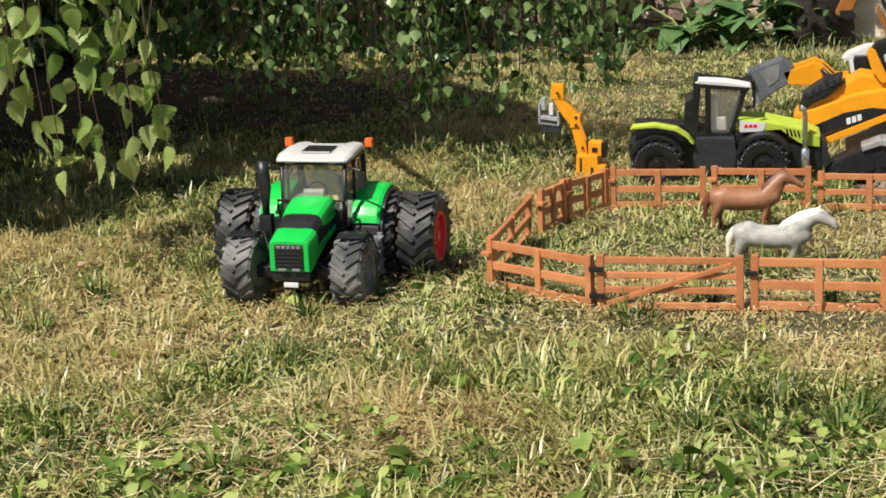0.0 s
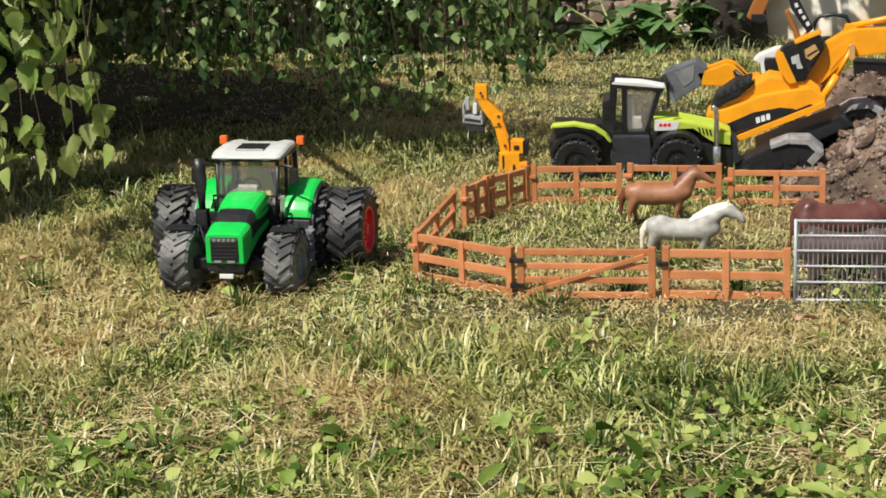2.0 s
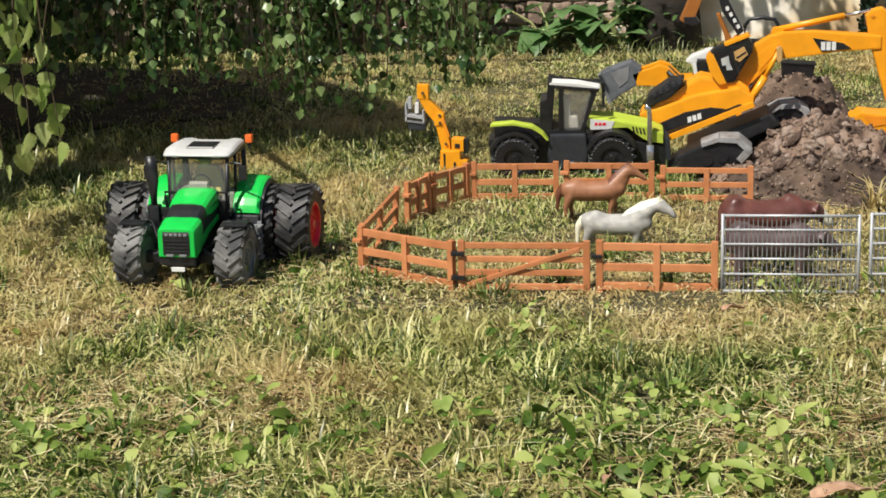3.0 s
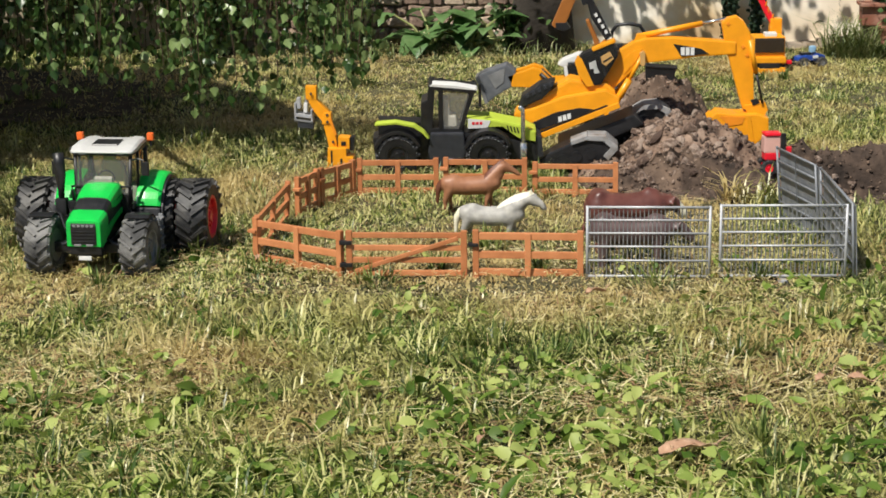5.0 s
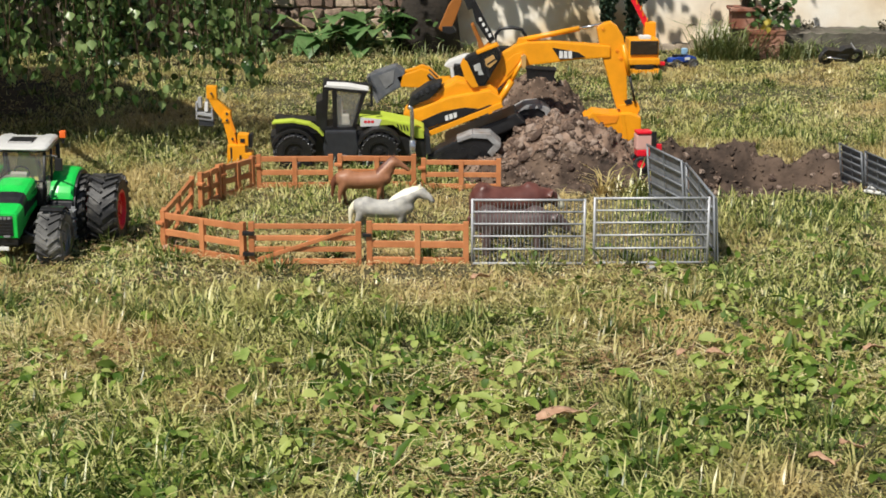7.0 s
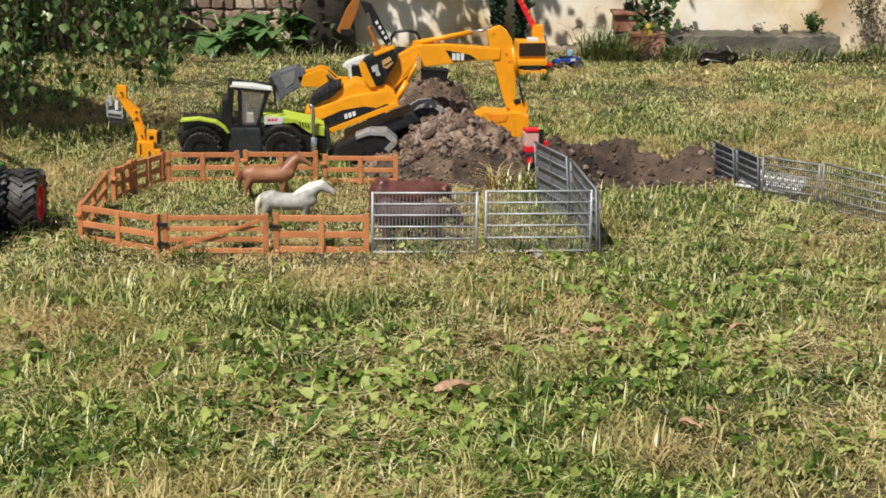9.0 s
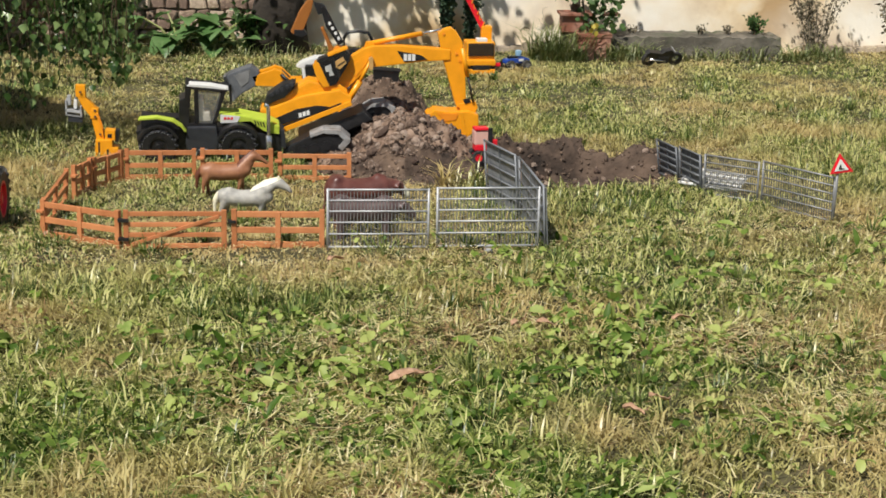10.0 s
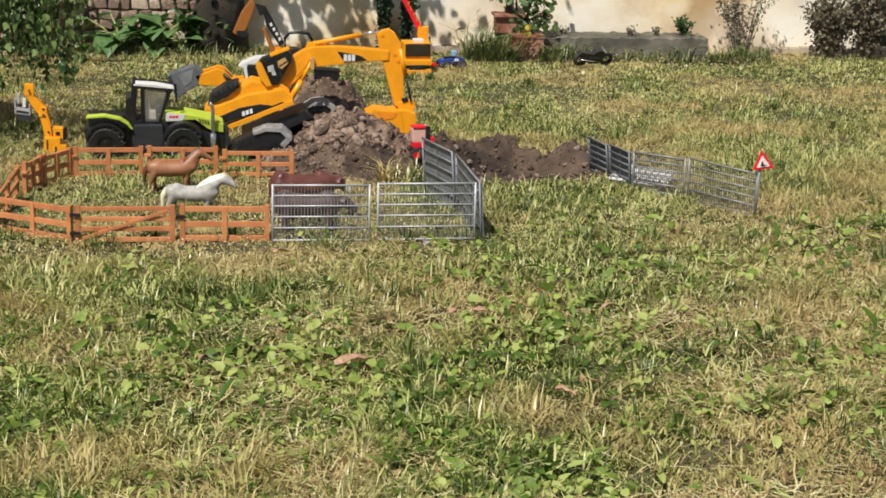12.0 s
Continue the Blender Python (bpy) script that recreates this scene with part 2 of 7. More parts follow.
def plain(name, bm, mat, label, category, m=None, group="", kind="", smooth=False, bevel=0.0):
    """A thing of one mesh."""
    if bevel:
        finish(bm, bevel)
    ob = new(name, mesh_of(name, bm, mat, smooth))
    if m:
        ob.matrix_world = m
    return tagged(ob, label, category, group, kind)


def raw(name, verts, faces, mat, smooth=False):
    """A mesh straight from numpy arrays (all faces of one size)."""
    me = bpy.data.meshes.new(name)
    nv, nf, k = len(verts), len(faces), faces.shape[1]
    me.vertices.add(nv)
    me.vertices.foreach_set("co", np.ascontiguousarray(verts, dtype=np.float32).ravel())
    me.loops.add(nf * k)
    me.loops.foreach_set("vertex_index", np.ascontiguousarray(faces, dtype=np.int32).ravel())
    me.polygons.add(nf)
    me.polygons.foreach_set("loop_start", np.arange(0, nf * k, k, dtype=np.int32))
    me.update(calc_edges=True)
    me.materials.append(mat)
    if smooth:
        me.polygons.foreach_set("use_smooth", np.ones(nf, dtype=bool))
    return me


def bumps(x, y):
    """Gentle unevenness of the lawn."""
    return 0.006 * math.sin(3.1 * x + 1.3) * math.cos(2.7 * y) + 0.003 * math.sin(9.3 * x + 5.1 * y)


HOLE = (0.505, 3.17, 0.178, 0.085)        # centre and half axes of the dug pit


def hole_depth(x, y):
    d = ((x - HOLE[0]) / HOLE[2]) ** 2 + ((y - HOLE[1]) / HOLE[3]) ** 2
    return max(0.0, 1 - d)


def ground_z(x, y):
    fall = 1.0 if abs(x) < 4 and 0 < y < 6 else 0.0
    return bumps(x, y) * fall - 0.075 * min(1.0, 2 * hole_depth(x, y))


# ---- ground ----
def build_ground():
    xs = [-400, -120, -40, -12, -5] + list(np.arange(-2.6, 2.8, 0.03)) + [5, 12, 40, 120, 400]
    ys = [-400, -120, -40, -12, -4, -1, 0.5] + list(np.arange(1.2, 5.4, 0.03)) + [8, 15, 40, 120, 400]
    verts = np.array([(x, y, ground_z(x, y)) for y in ys for x in xs])
    w = len(xs)
    j, i = np.meshgrid(np.arange(len(ys) - 1), np.arange(w - 1), indexing="ij")
    a = (j * w + i).ravel()
    faces = np.stack([a, a + 1, a + w + 1, a + w], 1)
    ob = new("ground", raw("ground", verts, faces, M_GROUND, True))
    tagged(ob, "uneven mown lawn ground with dry yellowish patches", "ground", kind="structure")


build_ground()



# ---- garden wall, ledge ----
def build_walls():
    def wall(name, x0, x1, y, h, mat, label):
        nx, nz = int((x1 - x0) / 0.05), int(h / 0.05)
        bm = bmesh.new()
        rows = []
        for k in range(nz + 1):
            row = []
            for i in range(nx + 1):
                x, z = x0 + (x1 - x0) * i / nx, -0.05 + (h + 0.05) * k / nz
                d = 0.010 * noise.noise(Vector((x * 3, 1.7, z * 3))) + 0.005 * noise.noise(Vector((x * 14, 4.2, z * 14)))
                row.append(bm.verts.new((x, y + d, z)))
            rows.append(row)
        for a, b in zip(rows, rows[1:]):
            for i in range(nx):
                bm.faces.new((a[i], a[i + 1], b[i + 1], b[i]))
        back = [bm.verts.new((x, y + 0.35, z)) for x, z in ((x0, -0.05), (x1, -0.05), (x1, h), (x0, h))]
        bm.faces.new((back[3], back[2], back[1], back[0]))
        bm.faces.new([back[0], back[3]] + [r[0] for r in rows[::-1]])
        bm.faces.new([r[-1] for r in rows] + [back[2], back[1]][0:2])
        bm.faces.new(rows[-1] + [back[2], back[3]])
        bm.faces.new([back[0]] + rows[0] + [back[1]])
        plain(name, bm, mat, label, "wall", kind="structure", smooth=True)
    wall("wall_west", -4.0, -0.128, 4.86, 2.2, M_STONE, "grey-brown weathered rubble masonry garden wall")
    wall("wall_north", -0.128, 1.872, 4.83, 2.2, M_WALL, "sunlit cream lime plaster wall with flaking patches")
    wall("wall_east", 1.60, 4.2, 5.20, 2.2, M_STONE, "brown weathered wall beyond the plaster corner")
    # rubble stones standing proud of the west wall's mortar
    rng, host = random.Random(15), bpy.data.objects["wall_west"]
    shapes = []
    for k in range(6):
        bm = bmesh.new()
        bmesh.ops.create_cube(bm, size=1)
        for v in bm.verts:
            v.co += Vector((rng.uniform(-0.12, 0.12), rng.uniform(-0.06, 0.06), rng.uniform(-0.14, 0.14)))
        finish(bm, 0.12, 1)
        shapes.append(mesh_of("stone", bm, M_RUBBLE))
    z = 0.02
    while z < 0.46:
        h, x = rng.uniform(0.020, 0.036), -0.98 + rng.uniform(0, 0.04)
        while x < -0.17:
            w = rng.uniform(0.022, 0.062)
            ob = new("stone", shapes[rng.randrange(6)])
            ob.matrix_world = Matrix.Translation((x + w / 2, 4.852, z + h / 2)) @ Matrix.Rotation(rng.uniform(-0.2, 0.2), 4, "Y") @ Matrix.Diagonal((w * 0.96, 0.030 + rng.uniform(0, 0.012), h * rng.uniform(0.8, 1.02), 1))
            ob.parent = host
            x += w + 0.004
        z += h + 0.003
    # old concrete ledge at the foot of the plaster
    bm = bmesh.new()
    top = [(0.84 + i * 0.0123, 0.060 + 0.009 * noise.noise(Vector((i * 0.6, 0, 0)))) for i in range(41)]
    slab(bm, [(0.84, -0.03)] + top + [(1.332, -0.03)], 4.69, 4.82)
    plain("ledge", bm, M_CONCRETE, "low grey old concrete ledge along the wall foot", "ledge", kind="structure")
    # broken plaster edge along the wall foot
    bm = bmesh.new()
    for i in range(46):
        x = 0.30 + i * 0.036
        if 0.78 < x < 1.42:
            continue
        h = 0.028 + 0.03 * noise.noise(Vector((x * 5, 0, 0)))
        box(bm, (x, 4.818, h / 2 - 0.01), (0.034 + random.uniform(-0.006, 0.01), 0.05, h), None, 0.8)
    plain("footing", bm, M_STONE, "crumbling stone footing below the flaking plaster", "footing", kind="structure", bevel=0.004)

    # rust-red pipe down the plaster corner
    bm = bmesh.new()
    rod(bm, (1.884, 4.835, -0.02), (1.884, 4.835, 2.15), 0.013, 0.013, 12)
    pipe = thing("drainpipe", pose(0, 0, 0), "rust-red painted drainpipe at the wall corner", "drainpipe")
    part("pipe", bm, M_RUSTPAINT, pipe, smooth=True)
    for z in (0.22, 0.9, 1.6):
        bar("pipe_clip", (1.884, 4.835, z), (0.034, 0.034, 0.012), M_RUSTPAINT, pipe)


M_RUSTPAINT = material("rust-red paint", [(0.20, 0.045, 0.025), (0.34, 0.09, 0.05)], 20, 0.6, 0, 0.3, 90, 6, patch=(0.12, 0.05, 0.035), patch_scale=9)


def cracks():
    rng = random.Random(6)
    host = bpy.data.objects["wall_north"]
    for x, z, ang, n in ((0.60, 0.055, 18, 12), (0.66, 0.075, 35, 7)):
        pts, a = [(x, 4.829, z)], ang
        for i in range(n):
            a = ang + (a + rng.uniform(-75, 75) - ang) * 0.7
            x, z = x + 0.009 * math.cos(radians(a)), z + 0.009 * math.sin(radians(a))
            pts.append((x, 4.829 + rng.uniform(-0.002, 0.003), z))
        bm = bmesh.new()
        tube(bm, pts, [0.0013 * (1 - 0.8 * i / n) * rng.uniform(0.6, 1.3) for i in range(n + 1)], 5)
        part("crack", bm, M_BARK, host, "dark ragged crack in the plaster")



# ---- bare earth under the birch, colour darkened to deepen its shade ----
def bare_earth():
    verts, faces, idx = [], [], {}
    step = 0.03
    for j in range(40):
        for i in range(60):
            x, y = -2.3 + i * step, 3.45 + j * step
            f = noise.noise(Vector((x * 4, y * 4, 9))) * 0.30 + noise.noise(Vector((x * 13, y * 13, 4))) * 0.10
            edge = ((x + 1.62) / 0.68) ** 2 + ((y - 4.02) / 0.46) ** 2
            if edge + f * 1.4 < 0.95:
                for a, b in ((0, 0), (1, 0), (1, 1), (0, 1)):
                    if (i + a, j + b) not in idx:
                        idx[(i + a, j + b)] = len(verts)
                        px, py = x + a * step, y + b * step
                        verts.append((px + 0.012 * noise.noise(Vector((px * 40, py * 40, 0))), py + 0.012 * noise.noise(Vector((px * 40, py * 40, 5))), bumps(px, py) + 0.004 + 0.003 * noise.noise(Vector((px * 30, py * 30, 1)))))
                faces.append([idx[(i, j)], idx[(i + 1, j)], idx[(i + 1, j + 1)], idx[(i, j + 1)]])
    ob = new("bare_earth", raw("bare_earth", np.array(verts), np.array(faces), M_SHADED_LITTER, True))
    tagged(ob, "bare earth with leaf litter under the birch, darkened to deepen the shade", "ground", kind="structure")


# near-black colour carries part of the crown's shade
M_SHADED_LITTER = material("leaf litter earth darkened for shade", [(0.006, 0.0045, 0.002), (0.017, 0.012, 0.006), (0.060, 0.041, 0.023)], 24, 0.95, 0, 1.0, 90, 9)
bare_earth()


# ---- brown plastic fence ----
def put(p, q):
    """Pose at p whose x axis points to q on the ground, and the distance."""
    d = Vector((q[0] - p[0], q[1] - p[1], 0))
    return Matrix.Translation((p[0], p[1], bumps(p[0], p[1]))) @ Matrix.Rotation(math.atan2(d.y, d.x), 4, "Z"), d.length


def bar(name, c, s, mat, parent, label="", m=None, bevel=0.0012):
    bm = bmesh.new()
    box(bm, c, s, m)
    return part(name, bm, mat, parent, label, bevel=bevel)


def fence_panel(p, q, h, gate=False, lean=0.0):
    m, length = put(p, q)
    kind = "gate" if gate else "fence_panel"
    text = "brown plastic toy field gate with a diagonal brace" if gate else "brown plastic toy rail fence panel standing in grass"
    t = thing(kind, m @ pose(0, 0, 0, lean, 0, random.uniform(-0.4, 0.4)), text, "gate" if gate else "fence", "toy paddock fence")
    w = 0.0088
    for x in (w / 2, length - w / 2):
        bar("post", (x, 0, h / 2 - 0.006), (w, 0.0085, h + 0.016), M_FENCE, t)
    if gate:
        levels = (0.93, 0.66, 0.40, 0.12)
    else:
        levels = (0.90, 0.50, 0.13)
        bar("post", (length / 2, -0.0008, h / 2 - 0.006), (w, 0.0078, h + 0.008), M_FENCE, t)
    for lv in levels:
        bar("rail", (length / 2, 0, h * lv), (length - w, 0.0055, h * (0.115 if gate else 0.15)), M_FENCE, t)
    if gate:
        ang = math.atan2(h * 0.72, length * 0.86)
        bar("brace", (0, 0, 0), (length * 0.9, 0.0042, h * 0.09), M_FENCE, t, m=Matrix.Translation((length / 2, -0.004, h * 0.52)) @ Matrix.Rotation(-ang, 4, "Y"))
        for z in (0.3, 0.78):
            bar("hinge", (0.0, -0.003, h * z), (0.018, 0.010, 0.006), M_BLACK, t, "black plastic hinge clip")
    else:
        bar("clip", (0.001, -0.002, h * 0.72), (0.014, 0.0125, 0.005), M_BLACK if p[1] < 2.6 else M_FENCE, t, "plastic joint clip")


fence_panel((-0.478, 2.655), (-0.338, 2.572), 0.066)
fence_panel((-0.332, 2.57), (-0.160, 2.57), 0.068, True)
fence_panel((-0.152, 2.57), (0.004, 2.566), 0.068)
fence_panel((-0.480, 2.662), (-0.470, 2.905), 0.066, lean=4)
fence_panel((-0.459, 2.95), (-0.434, 3.022), 0.064)
fence_panel((-0.432, 3.026), (-0.382, 3.100), 0.063)
fence_panel((-0.378, 3.104), (-0.239, 3.106), 0.0625)
fence_panel((-0.231, 3.106), (-0.089, 3.103), 0.0615)
fence_panel((-0.080, 3.102), (0.064, 3.098), 0.0565)


# ---- metal yard panels ----
def yard_panel(p, q, h, lean=0.0, mat=M_STEEL, bars=30, rails=6, dark=False, sheet=False):
    m, length = put(p, q)
    t = thing("yard_panel", m @ pose(0, 0, 0.001, lean), ("dark grey" if dark else "silver grey") + " toy livestock hurdle with thin upright bars", "hurdle", "livestock hurdles")
    for x in (0.002, length - 0.002):
        bm = bmesh.new()
        rod(bm, (x, 0, -0.012), (x, 0, h), 0.0021)
        part("post", bm, mat, t, smooth=True)
    for i in range(rails):
        z = 0.004 + (h - 0.006) * (i / (rails - 1)) ** 0.92
        bm = bmesh.new()
        rod(bm, (0.002, 0, z), (length - 0.002, 0, z), 0.0019 if i in (0, rails - 1) else 0.0015)
        part("rail", bm, mat, t, smooth=True)
    for i in range(1, bars):
        x = length * i / bars
        bm = bmesh.new()
        rod(bm, (x, 0.0012, 0.004), (x, 0.0012, h - 0.003), 0.0008, seg=5, caps=False)
        part("upright", bm, M_GREY if not dark else M_DKSTEEL, t)
    if sheet:
        bar("sheet", (length / 2, 0.0045 * sheet, h * 0.49), (length - 0.004, 0.0016, h * 0.94), mat, t, "dark grey backing sheet", bevel=0.0004)
    bar("foot", (length / 2, 0.002, -0.003), (0.012, 0.03, 0.006), mat, t)


yard_panel((0.007, 2.546), (0.180, 2.546), 0.1045)
yard_panel((0.191, 2.547), (0.367, 2.551), 0.1060, rails=6)
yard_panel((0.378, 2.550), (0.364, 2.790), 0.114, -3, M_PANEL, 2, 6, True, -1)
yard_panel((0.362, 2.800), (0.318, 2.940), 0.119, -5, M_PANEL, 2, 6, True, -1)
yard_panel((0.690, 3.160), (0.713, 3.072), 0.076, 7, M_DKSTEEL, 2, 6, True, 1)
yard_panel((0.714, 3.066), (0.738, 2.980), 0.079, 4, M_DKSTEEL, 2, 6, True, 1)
yard_panel((0.740, 2.976), (0.831, 2.902), 0.081, 0, M_GREY, 26, 6, True)
yard_panel((0.835, 2.898), (0.934, 2.752), 0.087, 0, M_GREY, 30, 6, True)


def lying_panel():
    t = thing("lying_hurdle", pose(0.775, 3.03, 0.020, 9, 2, -30), "pale grey toy hurdle lying flat on the grass", "hurdle", "livestock hurdles")
    for y in (-0.04, -0.02, 0.0, 0.02, 0.04):
        bar("rail", (0, y, 0), (0.12, 0.009, 0.003), M_WHITE, t, bevel=0.0006)
    for i in range(9):
        bar("upright", (-0.056 + i * 0.014, 0, 0.0022), (0.003, 0.085, 0.0016), M_GREY, t, bevel=0.0004)


lying_panel()


def warning_sign():
    t = thing("warning_sign", pose(0.931, 2.745, 0.0, 0, 0, -6), "red and white triangular toy roadworks sign on a grey post", "road sign")
    bm = bmesh.new()
    rod(bm, (0.0, 0.004, -0.01), (0.004, 0.004, 0.105), 0.0028)
    part("post", bm, M_GREY, t, smooth=True)
    tilt = Matrix.Translation((0.008, 0.0, 0.108)) @ Matrix.Rotation(radians(-9), 4, "Y")

    def tri(r, y0, y1):
        bm = bmesh.new()
        slab(bm, [(r * math.sin(radians(a)), r * math.cos(radians(a))) for a in (0, 120, 240)], y0, y1)
        bmesh.ops.transform(bm, matrix=tilt, verts=bm.verts)
        return bm
    part("board", tri(0.0245, -0.002, 0.002), M_RED, t, "red triangular border", bevel=0.0012)
    part("face", tri(0.0150, -0.0032, -0.0021), M_WHITE, t, "white centre field")
    bm = bmesh.new()
    slab(bm, [(-0.005, -0.005), (-0.002, 0.004), (0.0005, 0.003), (0.0, -0.002), (0.006, -0.005)], -0.0042, -0.0033)
    bmesh.ops.transform(bm, matrix=tilt, verts=bm.verts)
    part("symbol", bm, M_BLACK, t, "plain black mark")


warning_sign()


build_walls()
cracks()


# ---- heap of soil and the dug pit ----
def pile_z(x, y):
    """Height of the soil heap."""
    def hump(cx, cy, rx, ry, h):
        d = ((x - cx) / rx) ** 2 + ((y - cy) / ry) ** 2
        return h * max(0.0, 1 - d) ** 0.8
    rx = 0.115 if x < 0.185 else 0.172
    z = max(hump(0.185, 3.285, rx, 0.120, 0.100), hump(0.150, 3.54, 0.115, 0.16, 0.140), hump(0.170, 3.40, 0.12, 0.20, 0.085), hump(0.085, 3.23, 0.09, 0.07, 0.034), hump(0.25, 3.235, 0.11, 0.055, 0.045))
    if z > 0:
        z += 0.018 * noise.noise(Vector((x * 22, y * 22, 0))) + 0.016 * noise.noise(Vector((x * 55, y * 55, 3))) + 0.006 * noise.noise(Vector((x * 140, y * 140, 6)))
    return z - 0.006


def build_soil():
    def field(name, x0, x1, y0, y1, step, height, mat, label):
        xs, ys = np.arange(x0, x1, step), np.arange(y0, y1, step)
        verts = np.array([(x, y, height(x, y)) for y in ys for x in xs])
        w = len(xs)
        j, i = np.meshgrid(np.arange(len(ys) - 1), np.arange(w - 1), indexing="ij")
        a = (j * w + i).ravel()
        ob = new(name, raw(name, verts, np.stack([a, a + 1, a + w + 1, a + w], 1), mat, True))
        return tagged(ob, label, "soil")

    def dug(x, y):
        d = math.sqrt(((x - HOLE[0]) / HOLE[2]) ** 2 + ((y - HOLE[1]) / HOLE[3]) ** 2)
        rim = 0.040 * math.exp(-((d - 1.35) / 0.40) ** 2) * (max(0.25, 1.1 + 0.9 * noise.noise(Vector((x * 9, 3, 0)))) if y > HOLE[1] else 0.30)
        pit = -0.110 * max(0.0, 1.05 - d)
        front = 0.014 * math.exp(-((y - 3.115) / 0.035) ** 2) if 0.06 < x < 0.36 else 0.0
        rough = 0.026 * noise.noise(Vector((x * 22, y * 22, 5))) + 0.020 * noise.noise(Vector((x * 60, y * 60, 8))) + 0.008 * noise.noise(Vector((x * 130, y * 130, 2)))
        edge = max(rim, front)
        return (rim + pit + front + rough * (0.4 + 11 * edge)) - 0.009 + bumps(x, y)
    heap = field("earth_mound", -0.02, 0.42, 3.204, 3.405, 0.0035, pile_z, M_SOIL, "heap of dry brown soil with clods and stones")
    # heap foot in the dark pit soil, painting in the shadow band
    field("earth_mound", -0.02, 0.42, 3.05, 3.2076, 0.0035, pile_z, M_MOIST, "damp soil at the foot of the heap, darkened for the shadow band")
    # back hump: its shade is put into a darker soil colour
    field("earth_mound", -0.02, 0.42, 3.40, 3.72, 0.004, pile_z, M_SOIL_SHADED, "heap of soil behind the excavator arm, darkened for the shade there")
    pit = field("dug_pit", 0.04, 0.88, 2.98, 3.46, 0.006, dug, M_MOIST, "dark freshly dug soil round a shallow pit in the lawn")
    rng = random.Random(5)
    shapes = []
    for k in range(7):
        bm = bmesh.new()
        bmesh.ops.create_icosphere(bm, subdivisions=2, radius=1)
        for v in bm.verts:
            v.co *= 1 + 0.45 * noise.noise(v.co * 1.1 + Vector((k * 7, 0, 0))) + 0.30 * noise.noise(v.co * 2.4 + Vector((k * 5, 2, 0)))
        shapes.append(mesh_of("clod", bm, M_CLOD_OBJ))
    for i in range(470):
        x, y = rng.uniform(0.03, 0.37), rng.uniform(3.155, 3.36 if i % 4 else 3.62)
        z = pile_z(x, y)
        if z < 0.004 and rng.random() < 0.75:
            continue
        ob = new("clod", shapes[rng.randrange(7)])
        s = 0.0024 + 0.0092 * rng.random() ** 2.8
        ob.matrix_world = Matrix.Translation((x, y, max(z, 0.0) - s * 0.1)) @ Euler((rng.uniform(0, 6), rng.uniform(0, 6), rng.uniform(0, 6))).to_matrix().to_4x4() @ Matrix.Diagonal((s * rng.uniform(0.8, 1.5), s, s * rng.uniform(0.6, 1.0), 1))
        ob.parent = heap
    # crumbs too small to pick apart
    bits = []
    for i in range(6500):
        x, y = rng.uniform(-0.01, 0.40), rng.uniform(3.06, 3.60)
        z = pile_z(x, y)
        if z < 0.0 and rng.random() < 0.8:
            continue
        bits.append((x, y, max(z, 0.002), 0.0011 + 0.0030 * rng.random() ** 3))
    heap_bits, bits = bits, []
    for i in range(2200):
        a, r = rng.uniform(0, 6.28), rng.uniform(0.5, 2.0)
        x, y = HOLE[0] + HOLE[2] * r * math.cos(a) * 0.9, HOLE[1] + HOLE[3] * r * math.sin(a)
        bits.append((x, y, dug(x, y), 0.0012 + 0.0035 * rng.random() ** 2))
    ico = bmesh.new()
    bmesh.ops.create_icosphere(ico, subdivisions=1, radius=1)
    iv = np.array([v.co for v in ico.verts])
    it = np.array([[v.index for v in f.verts] for f in ico.faces])
    ico.free()
    rs = np.random.RandomState(4)
    for group, mat, text in ((heap_bits, M_CLOD, "loose crumbs of dry soil on the mound"), (bits, M_MOIST, "loose crumbs of dark soil round the pit")):
        b = np.array(group)
        v = b[:, None, :3] + iv[None] * b[:, None, 3:] * rs.uniform(0.25, 1.6, (len(b), len(iv), 1)) * rs.uniform(0.5, 1.5, (len(b), 1, 3))
        f = (np.arange(len(b)) * len(iv))[:, None, None] + it[None]
        tagged(new("soil_crumb", raw("soil_crumb", v.reshape(-1, 3), f.reshape(-1, 3), mat)), text, "soil", kind="stuff")
    for i in range(170):
        a, r = rng.uniform(0, 6.28), rng.uniform(0.75, 1.9)
        x, y = HOLE[0] + HOLE[2] * r * math.cos(a) * 0.9, HOLE[1] + HOLE[3] * r * math.sin(a)
        ob = new("clod", shapes[rng.randrange(3, 7)])
        s = 0.003 + 0.005 * rng.random() ** 2.2
        ob.matrix_world = Matrix.Translation((x, y, max(dug(x, y), -0.04) + s * 0.2)) @ Euler((rng.uniform(0, 6), rng.uniform(0, 6), 0)).to_matrix().to_4x4() @ Matrix.Diagonal((s, s, s * 0.8, 1))
        ob.parent = pit


M_CLOD_OBJ = material("loose clods", [(0.085, 0.054, 0.04), (0.17, 0.115, 0.085), (0.35, 0.265, 0.21)], 1.2, 0.95, 0, 0.8, 7, 8, obj_random=0.6)
build_soil()



